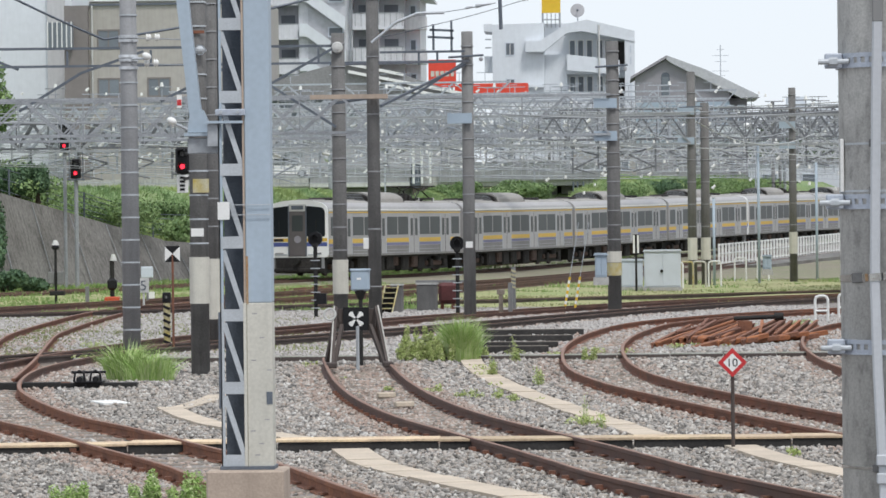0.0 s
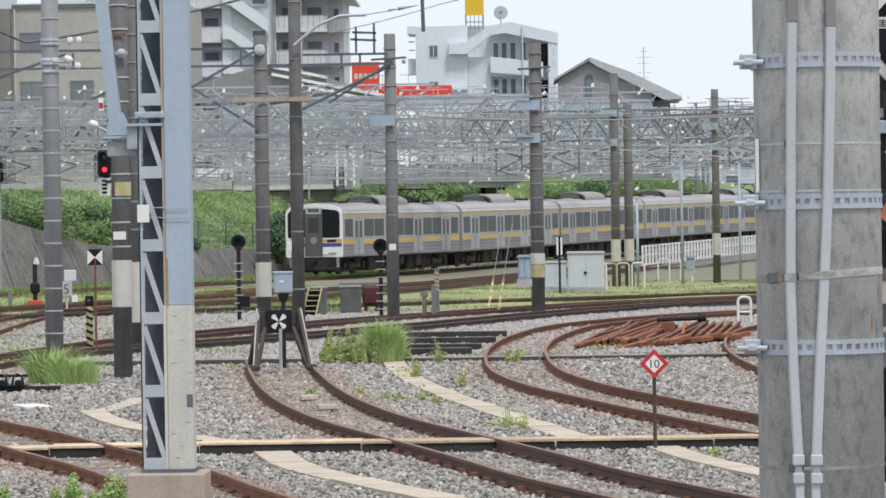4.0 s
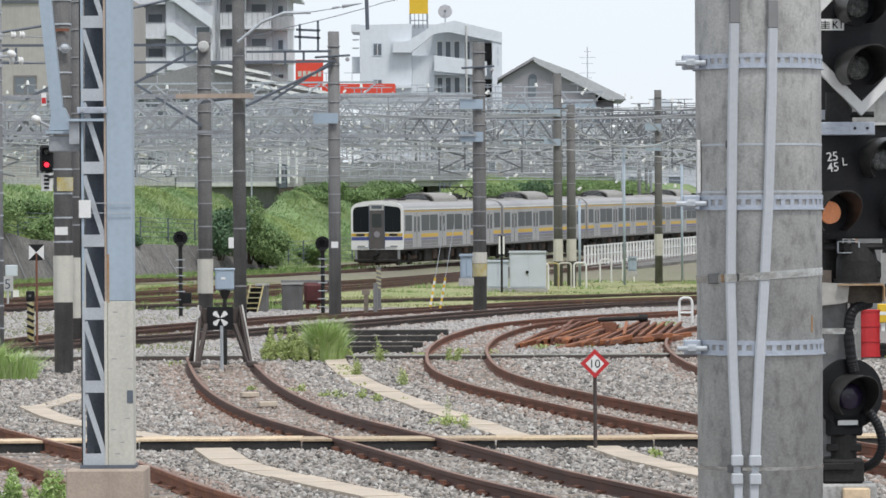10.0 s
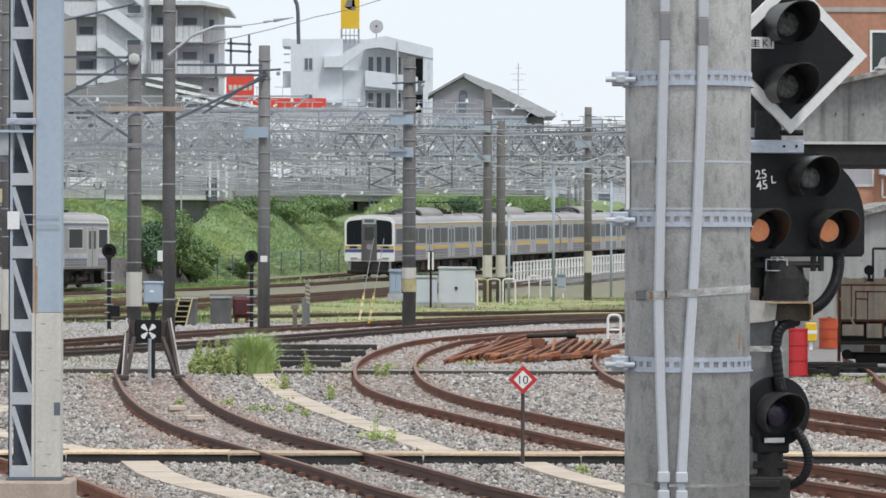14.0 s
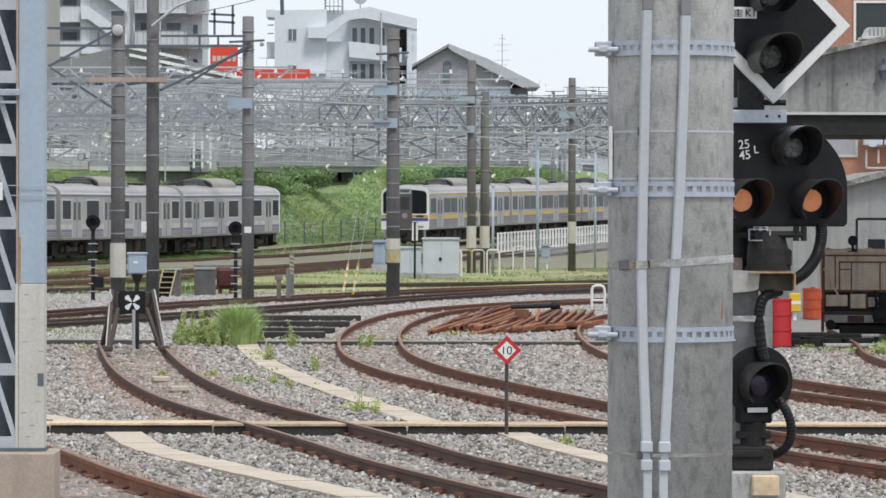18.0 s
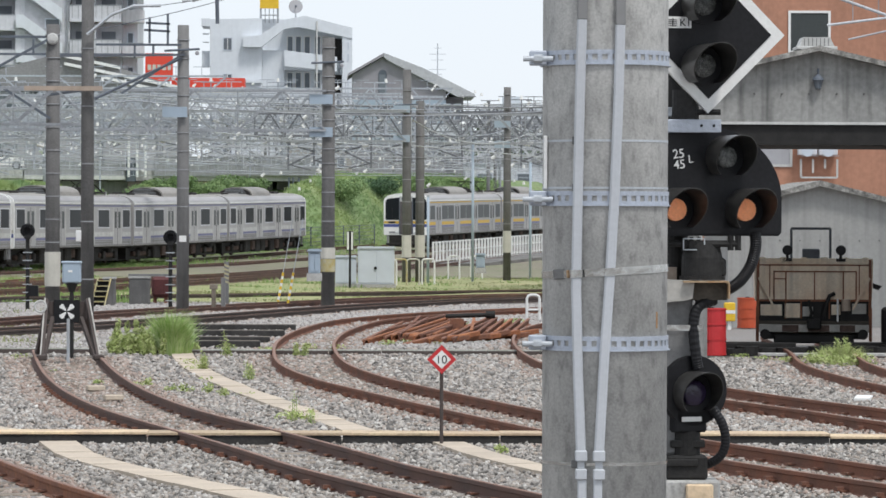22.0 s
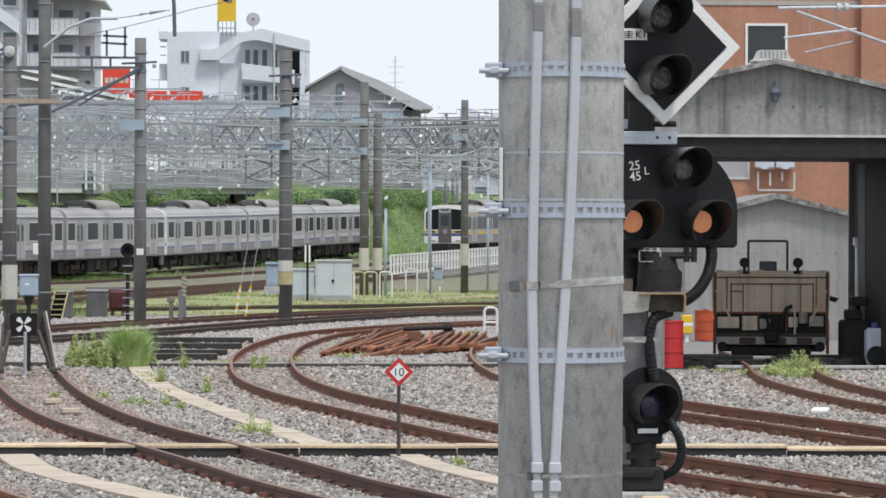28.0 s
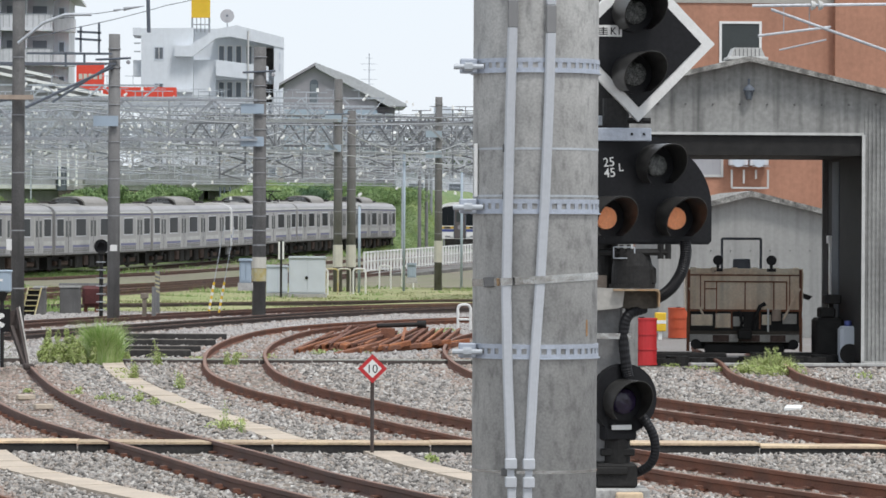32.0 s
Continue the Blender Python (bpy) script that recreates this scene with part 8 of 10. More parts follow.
# dark portal bars between the nearer poles
pb = thing("portal_beam", 0, 0, 0, "dark steel portal bars with slanting struts between poles", "beam")
for (a, b) in (((-24, 93.5, 6.9), (-6.6, 94.7, 6.9)), ((-24, 93.5, 6.45), (-3.9, 107, 7.0)), ((-6.6, 94.7, 6.45), (-3.9, 107, 7.0)), ((-6.3, 106.8, 7.26), (-4.0, 106.8, 7.26)), ((-5.6, 106.8, 5.95), (-4.05, 106.8, 6.95)), ((-5.25, 106.8, 6.9), (-5.25, 106.8, 7.26)), ((-4.75, 106.8, 6.95), (-4.75, 106.8, 7.26)), ((-4.36, 106.8, 7.26), (-4.36, 106.8, 8.1)), ((-5.0, 106.8, 7.66), (-4.3, 106.8, 7.62)), ((-4.95, 106.8, 7.85), (-4.3, 106.8, 7.82)), ((-4.85, 106.8, 7.3), (-4.85, 106.8, 8.0)),
               ((-8.25, 94.5, 5.98), (-6.65, 94.5, 6.86)), ((-8.2, 94.5, 5.95), (-6.65, 94.5, 4.95)), ((-5.9, 100, 5.6), (-4.0, 106.8, 6.9)), ((-12.7, 94, 6.3), (-11.2, 94, 6.8)), ((-14.2, 94, 5.4), (-12.7, 94, 6.3)), ((-10.8, 94, 5.6), (-9.2, 94, 6.4)), ((-16.5, 94, 7.3), (-14.2, 94, 6.4)), ((-6.8, 94.5, 5.5), (-5.2, 89.2, 5.5))):
    bm = B()
    beam(bm, a, b, 0.06)
    part("bar", bm, "slate", pb)
part("rusty_clamp", bx(-6.85, -5.1, 89.0, 89.2, 5.44, 5.54), "buff", pb, "rusty clamp bar")
for i in range(9):
    x = -23 + 2 * i
    bm = B()
    beam(bm, (x, 93.8, 6.45), (x, 93.8, 6.82), 0.05)
    part("hanger", bm, "slate", pb)
for p, zs in ((p7, (6.05, 5.1)), (p8, (6.95, 5.75)), (p10, (6.45, 5.6)), (p6, (5.45,))):
    for z in zs:
        part("bracket_plate", bx(-0.55, 0.12, -0.26, -0.22, z - 0.14, z + 0.14), "pale_blue", p, "pale blue bracket plate")
    bm = B()
    cyl(bm, (-0.5, -0.2, 7.1), (0.45, -0.2, 7.15), 0.03, n=8)
    part("cross_arm", bm, "slate", p)
    insulator_disc(p, 0.38, -0.2, 7.04, 0.06, "grey_wall")


# ---- overhead wires ----
def wire(name, pts, sag, r, label, material="gantry", seg=14):
    """Wires strung from point to point, with sag."""
    ob = thing(name, *pts[0], label, "wire", "overhead wires")
    o = Vector(pts[0])
    for a, b in zip(pts, pts[1:]):
        a, b = Vector(a), Vector(b)
        bm, q = B(), []
        for i in range(seg + 1):
            t = i / seg
            p = a.lerp(b, t) - o
            p.z -= sag * 4 * t * (1 - t)
            q.append(p)
        tube(bm, q, r, 5)
        part("strand", bm, material, ob)
    return ob


def catenary(line, s0, s1, off, h, label, mtl="gantry", r=0.014):
    rg = random.Random(int(s0 + off * 10))
    ob = thing("catenary_line", 0, 0, 0, label, "wire", "overhead wires")
    bm, dr = B(), B()
    s = s0
    while s < s1:
        a, b = line(s), line(s + 22)
        n = Vector((0.962, -0.27, 0)) * off
        q0, q1 = a + n + Vector((0, 0, h)), b + n + Vector((0, 0, h))
        top = []
        for i in range(9):
            t = i / 8
            p = q0.lerp(q1, t)
            top.append(p + Vector((0, 0, 0.95 - 0.65 * 4 * t * (1 - t))))
            cyl(dr, p, top[-1], r * 0.6, n=4)
        tube(bm, top, r, 4)
        tube(bm, [q0, q1], r, 4)
        s += 22
    tagged(part("contact_wire", bm, mtl, ob), kind="stuff")
    tagged(part("dropper", dr, mtl, ob), kind="stuff")


for off in (0.0,):
    catenary(line_one, -40, 170, off, 5.1, "contact wire with droppers over the far line")
    catenary(line_two, -110, 150, off, 5.1, "contact wire with droppers over the far line")
for off in (12,):
    catenary(line_one, -40, 180, off, 5.4, "contact wire with droppers over the yard")
for i, off in enumerate((-12, -8.5, -5, 4, 7.5, 11, 15, 19, 24, 29)):
    catenary(line_two, -100 + 9 * (i % 3), 150, off, 4.9 + 0.35 * (i % 4), "contact wire with droppers over the yard", "bright_steel" if i % 2 else "far_gantry", 0.017)
for i, off in enumerate((4.5, 17, 22)):
    catenary(line_one, -30 + 7 * i, 180, off, 5.3 + 0.3 * i, "contact wire with droppers over the yard", "far_gantry", 0.017)
wl = "thin overhead wire strung across the yard"
for i in range(1, 9):
    y = 96 + 23 * i
    z = 5.2 + 0.014 * (y - 90) + (i % 4) * 0.5
    wire("overhead_wire", [(-0.2 * y, y, z), (-0.05 * y, y + 3, z + 0.1), (0.07 * y, y + 5, z), (0.2 * y, y + 8, z)], 0.35, 0.012 + 0.00006 * y, wl)
wire("overhead_wire", [(-16, 88, 9.2), (-11.9, 92, 7.0), (-6.6, 94.7, 8.2)], 0.1, 0.03, "dark stay wire with small fittings", "slate")
wire("overhead_wire", [(-5.5, 90, 6.85), (-4.56, 95, 7.33), (-2.47, 103, 8.36), (-0.99, 108, 9.06), (3, 120, 11.2)], 0.03, 0.010, "thin feeder wire rising past a bracket", "slate")
fw = wire("overhead_wire", [(-4.67, 100, 7.91), (-2.96, 100, 8.17)], 0.02, 0.010, "short strained wire with a turnbuckle on a hooked bracket", "slate")
for x, z, r in ((1.05, 0.155, 0.035), (1.3, 0.195, 0.05), (1.5, 0.225, 0.03)):
    bm = B()
    cyl(bm, (x - 0.1, 0, z - 0.015), (x + 0.1, 0, z + 0.015), r, r * 0.6, n=8)
    part("turnbuckle", bm, "gantry", fw, "grey steel fitting")
br = thing("bracket_tube", -5.4, 89.3, 6.9, "bent grey steel tube on a dark pole", "bracket")
bm = B()
tube(bm, [(-0.05, -0.2, -0.2), (0.5, -0.2, 0.25), (1.0, -0.2, 0.45), (1.6, -0.2, 0.46)], 0.035, 8)
part("tube", bm, "steel", br)
hk = thing("hanging_bracket", -2.85, 100, 8.4, "dark grey hooked steel tube hanging from above", "bracket")
bm = B()
tube(bm, [(-3.7, 0, 0.47), (-0.45, 0, 0.47), (-0.25, 0, 0.42), (-0.1, 0, 0.28), (-0.02, 0, 0.1), (0.0, 0, -0.1), (0.02, 0, -0.9)], 0.05, 10)
part("tube", bm, "slate", hk)


# floodlight heads and white lamps among the gantries
def lamp_head(ob, x, y, z, r):
    bm = B()
    bmesh.ops.create_uvsphere(bm, u_segments=16, v_segments=8, radius=1, matrix=Matrix.Translation((x, y, z)) @ Matrix.Rotation(radians(25), 4, 'Y') @ Matrix.Diagonal((r, r * 0.8, r * 0.7, 1)))
    part("lamp_hood", bm, "white", ob, "white lamp hood", smooth=True)


lamp_head(p2, -0.42, -0.3, 4.43, 0.09)
bm = B()
cyl(bm, (-0.4, -0.3, 4.4), (-0.1, -0.1, 4.25), 0.025, n=8)
part("lamp_arm", bm, "steel", p2)
for z, xs_ in ((6.47, (0.42, 0.47, 0.60, 0.65)), (5.95, (0.38, 0.43, 0.57, 0.62))):
    bm = B()
    cyl(bm, (0.1, -0.2, z), (1.3, -0.25, z - 0.06), 0.012, n=6)
    part("strain_wire", bm, "gantry", p1)
    for x in xs_:
        bm = B()
        cyl(bm, (x - 0.02, -0.21, z), (x + 0.02, -0.21, z), 0.085, 0.05, n=14)
        part("insulator", bm, "white", p1, "white ribbed insulator")
for z in (6.42, 6.50, 6.1, 6.02, 5.86):
    bm = B()
    ring(bm, 0.17, 0.20, z - 0.03, z + 0.03, 20)
    part("clamp_band", bm, "bright_steel", p1, "broad galvanised clamp")
lamp_head(p1, 0.41, -0.3, 6.09, 0.1)
bm = B()
cyl(bm, (0.1, -0.2, 6.04), (0.45, -0.3, 6.04), 0.025, n=8)
part("lamp_arm", bm, "steel", p1)
for x, y, z in ((-27, 250, 7.9), (-15, 255, 8.1), (-5.5, 262, 8.6), (9.4, 270, 9.1), (-18.4, 258, 7.0)):
    ob = thing("yard_lamp", x, y, 0, "white hooded yard lamp on a thin post", "lamp", "yard lamps")
    lamp_head(ob, -0.25, 0, z, 0.3)
    bm = B()
    tube(bm, [(0.25, 0, -0.2), (0.25, 0, z - 0.25), (0.1, 0, z)], 0.05, 8)
    part("post", bm, "far_gantry", ob)


# ---- road bridge, car ----
ob = thing("road_bridge", 0, 285, 0, "grey concrete road bridge over the railway bank", "bridge")
part("deck", bx(-50, -1, 0, 9, 5.35, 6.1), "concrete", ob)
part("edge_beam", bx(-50, -22.0, -0.25, -0.005, 5.5, 6.15), "concrete", ob, "stained concrete edge beam")
part("parapet", bx(-21.9, -14.7, -0.3, -0.005, 5.5, 6.75), "pole_pale", ob, "solid concrete parapet")
part("parapet_foot", bx(-21.9, -14.7, -0.42, -0.305, 5.42, 5.75), "dirty_white", ob, "paler lower edge")
part("parapet", bx(-12.6, -1, -0.3, -0.005, 5.75, 7.1), "pole_pale", ob, "solid concrete parapet")
part("end_block", bx(-14.6, -13.9, -0.4, 1.0, 5.3, 7.0), "slate", ob)
for x in (-4.6, -3.3):
    part("pier", bx(x - 0.5, x + 0.5, 1.5, 7.5, 0, 5.3), "pole_dark", ob)
part("abutment", bx(-12.4, -6.6, 0.4, 9, 0, 5.3), "buff", ob, "pale abutment wall")
part("wing_wall", bx(-24, -12.6, 0.9, 1.4, 0, 5.3), "pole_mid", ob, "grey wall under the deck")
part("brown_block", bx(-14.5, -12.9, -0.35, 0.6, 0, 5.3), "bracket_brown", ob, "brown stained pier")
# added wall: blocks the lit backdrop so the underpass stays dark
part("back_wall", bx(-50, -1, 9.05, 9.4, 0, 5.6), "pole_dark", ob, "added wall that darkens the space under the deck")
for x in (-2.9, -2.6, -2.2):
    bm = B()
    cyl(bm, (x, -0.8, 2.0), (x, -0.8, 5.6), 0.07, n=8)
    part("prop", bm, "slate", ob)
first = None
for i in range(36):
    x = -49.5 + 0.78 * i
    if first is None:
        first = part("railing_post", bx(-0.03, 0.03, -0.1, -0.04, 6.15, 7.15), "gantry", ob)
        first.matrix_local = Matrix.Translation((x, 0, 0))
    else:
        same("railing_post", first, ob, Matrix.Translation((x, 0, 0)))
for z in (6.65, 7.15):
    part("handrail", bx(-50, -22, -0.11, -0.03, z - 0.03, z + 0.03), "gantry", ob)
for i in range(3):
    bm = B()
    cyl(bm, (-14.4 + 0.6 * i, -0.6, 5.6), (-14.4 + 0.6 * i, -0.6, 8.6), 0.09, n=10)
    part("white_pipe", bm, "white", ob, "white vertical pipe")


def parked_car(x, y, z, mtl, label, rz=0):
    ob = thing("car", x, y, z, label, "car", "cars on the bridge", rz=rz)
    low = [(-2.1, 0.28), (2.1, 0.28), (2.15, 0.55), (2.0, 0.78), (1.1, 0.92), (-1.9, 0.95), (-2.15, 0.7)]
    part("body", prism(B(), low, -0.82, 0.82), mtl, ob)
    part("cabin", prism(B(), [(-1.85, 0.93), (1.05, 0.9), (0.35, 1.42), (-1.2, 1.47), (-1.7, 1.3)], -0.72, 0.72), "glass_mid", ob, "tinted window band")
    part("roof", prism(B(), [(0.38, 1.40), (-1.2, 1.46), (-1.65, 1.32), (-1.62, 1.38), (-1.2, 1.52), (0.36, 1.46)], -0.74, 0.74), mtl, ob)
    for sx in (-1.3, 1.3):
        for sy in (-1, 1):
            bm = B()
            cyl(bm, (sx, sy * 0.66, 0.32), (sx, sy * 0.84, 0.32), 0.32, n=20)
            wh = part("wheel", bm, "dark", ob)
            bm = B()
            cyl(bm, (sx, sy * 0.84, 0.32), (sx, sy * 0.85, 0.32), 0.2, n=14)
            part("rim", bm, "steel", wh)
    part("headlight", bx(2.05, 2.12, -0.75, -0.4, 0.58, 0.7), "white", ob)


parked_car(-23.9, 287, 6.12, "white", "white hatchback car parked on the road bridge")


# ---- buildings behind ----
def facade_windows(ob, x0, x1, z0, z1, nx, nz, y, wfrac=0.55, hfrac=0.5, frame="grey_box", pane="glass_pale", skip=()):
    dx, dz = (x1 - x0) / nx, (z1 - z0) / nz
    for i in range(nx):
        for j in range(nz):
            if (i, j) in skip:
                continue
            cx, cz = x0 + dx * (i + 0.5), z0 + dz * (j + 0.5)
            framed_window(ob, cx - dx * wfrac / 2, cx + dx * wfrac / 2, y, cz - dz * hfrac / 2, cz + dz * hfrac / 2, frame, pane, t=0.1)


def white_block():
    ob = thing("office_building", -4.8, 380, 0, "white four-storey concrete building with a stepped outer stair", "building")
    part("wall", prism(B(), [(-6.7, 0), (-1.7, 0), (-1.7, 21.9), (-6.7, 21.8)], 0, 10), "white_wall", ob)
    part("roof_slab", prism(B(), [(-7.5, 21.15), (-6.71, 21.1), (-6.71, 21.85), (-7.5, 21.85)], -0.3, 6), "white_wall", ob, "overhanging flat roof edge")
    part("back_wall", prism(B(), [(-1.69, 0), (6.0, 0), (6.0, 20.9), (2.3, 21.9), (-1.69, 21.9)], 1.6, 10), "white_wall", ob)
    part("end_column", bx(6.01, 6.95, -0.8, 10, 0, 20.8), "white_wall", ob, "broad white end pier")
    band = [(-3.5, 19.1), (-1.75, 19.1), (0.46, 20.85), (1.85, 21.05), (6.96, 19.95), (6.96, 20.98), (2.4, 22.12), (0.5, 21.75), (-2.1, 20.16), (-3.5, 20.16)]
    part("roof_band", prism(B(), band, -0.9, -0.02), "white_wall", ob, "white raking stair and roof parapet")
    part("roof_deck", prism(B(), [(0.46, 21.3), (6.9, 20.3), (6.9, 20.8), (2.4, 21.95), (0.5, 21.6)], 0.0, 1.58), "white_wall", ob)
    for k in range(6):
        z = 17.3 - 3.48 * k
        if z < 0:
            break
        part("stair_flank", prism(B(), [(-1.68, z - 1.9), (0.45, z - 1.9), (0.45, z + 1.55), (-1.68, z + 1.55)], 0.3, 1.58), "white_wall", ob)
        bl = part("balcony", prism(B(), [(0.46, z), (5.5, z - 0.5), (5.5, z + 0.9), (0.46, z + 1.52)], -0.85, 0.0), "white_wall", ob)
        part("balcony_floor", bx(0.46, 5.5, 0.0, 1.58, z - 0.35, z + 0.05), "white_wall", bl)
        for x in (0.95, 1.75, 2.6, 3.6, 4.35):
            framed_window(ob, x - 0.3, x + 0.34, 1.59, z + 0.9, z + 3.0, "white", "glass_pale", t=0.09)
        # doorway shadow painted as a dark panel on the wall
        part("dark_opening", bx(5.1, 5.95, 1.5, 1.58, z + 0.6, z + 2.75), "dull_black", ob, "dark panel for the shadow of a doorway")
        w = framed_window(ob, -5.45, -4.55, -0.003, z + 1.5, z + 2.75, "grey_box", "glass_hazy")
        part("mullion", bx(-5.03, -4.97, -0.06, -0.045, z + 1.6, z + 2.65), "white", w)
        part("side_balcony", bx(-7.5, -6.71, 1.0, 4.0, z + 0.0, z + 1.5), "white_wall", ob)
        part("ledge", bx(-3.6, -1.75, -0.5, -0.01, z - 1.6, z - 1.3), "white_wall", ob)
        for kz in (0.5, 1.6):
            part("pier_light", bx(6.5, 6.62, -0.86, -0.81, z + kz, z + kz + 0.7), "grey_box", ob)
    bm = B()
    cyl(bm, (3.55, -1.0, 0), (3.55, -1.0, 21.6), 0.09, n=8)
    part("drain_pipe", bm, "dirty_white", ob)
    bm = B()
    for x, z in ((-6.9, 20.4), (-6.9, 19.6)):
        cyl(bm, (x - 0.5, 0.5, z), (x + 0.1, 0.5, z), 0.06, n=6)
    part("aerial_arm", bm, "steel", ob)
    # roof things
    s = thing("rooftop_sign", -5.83, 381, 21.7, "yellow rooftop sign board on a steel stand", "sign")
    part("board", bx(-0.9, 0.9, -0.1, 0.1, 1.2, 5.2), "yellow", s, "yellow board with a dark shape")
    for x in (-0.82, -0.4, 0.0, 0.4, 0.82):
        w = 0.09 if abs(x) > 0.5 else 0.04
        part("leg", bx(x - w, x + w, -0.07, 0.07, -0.2, 1.2), "gantry", s)
    part("brace", bx(-0.8, 0.8, -0.05, 0.05, 0.5, 0.6), "gantry", s)
    part("mark", prism(B(), [(-0.55, 3.3), (0.5, 3.3), (0.5, 3.0), (0.1, 2.95), (0.3, 4.6), (0.0, 4.7)], -0.13, -0.105), "brown_wall", s)
    a = thing("dish_aerial", -3.3, 382, 21.9, "grey satellite dish on a flat roof", "aerial")
    bm = B()
    cyl(bm, (0, -0.1, 1.25), (0, 0.12, 1.2), 0.68, 0.5, n=24)
    part("dish", bm, "grey_wall", a)
    bm = B()
    cyl(bm, (0, 0.1, -0.2), (0, 0.1, 1.2), 0.06, n=8)
    cyl(bm, (0, -0.5, 1.25), (0, -0.05, 1.25), 0.04, n=6)
    part("stand", bm, "steel", a)
    part("feed_box", bx(-0.1, 0.1, -0.56, -0.44, 1.15, 1.35), "slate", a)


white_block()


def gabled_house():
    ob = thing("house", 6.8, 330, 0, "grey gabled house with pale tiled roof", "house")
    part("gable_wall", prism(B(), [(-4.85, 0), (2.9, 0), (2.9, 13.4), (-2.3, 16.2), (-4.9, 14.7)], 0, 9), "house_wall", ob)
    part("lower_wall", bx(-4.9, 2.9, -0.06, -0.004, 9, 12.6), "pale_blue", ob, "paler lower storey")
    part("wing", bx(2.9, 4.4, 1.5, 9, 0, 12.9), "house_wall", ob)
    part("roof", prism(B(), [(-2.3, 16.5), (1.0, 15.25), (5.3, 13.1), (5.3, 12.85), (3.9, 12.85), (-1.9, 15.85), (-2.3, 16.15)], -0.5, 9.5), "tile_roof", ob, "pale grey tiled roof")
    part("roof_left", prism(B(), [(-2.3, 16.5), (-5.3, 14.75), (-5.3, 14.55), (-2.3, 16.25)], -0.5, 9.5), "house_wall", ob)
    framed_window(ob, -2.75, -2.05, -0.003, 13.1, 14.8, "slate", "glass_pale")
    part("window_arch", prism(B(), [(-2.4 + 0.35 * math.cos(math.pi * i / 8), 14.8 + 0.3 * math.sin(math.pi * i / 8)) for i in range(9)], -0.05, -0.003), "slate", ob, "arched window head")
    framed_window(ob, -2.75, -2.05, -0.065, 9.6, 12.2, "slate", "glass_hazy")
    for i in range(4):
        framed_window(ob, 1.0 + 0.85 * i, 1.6 + 0.85 * i, -0.065, 10.9, 12.3, "grey_box", "glass_hazy")
    part("balcony", bx(0.6, 4.4, -0.9, -0.07, 9.5, 10.7), "white_wall", ob)
    a = thing("aerial_mast", 9.1, 334, 12.5, "thin rooftop television aerial", "aerial")
    bm = B()
    cyl(bm, (0, 0, 0), (0, 0, 5.0), 0.05, n=6)
    for z, w in ((4.6, 0.3), (4.1, 0.7), (3.6, 0.5), (2.8, 0.7), (2.4, 0.4)):
        beam(bm, (-w, 0, z), (w, 0, z), 0.04)
    part("mast", bm, "steel", a)


gabled_house()


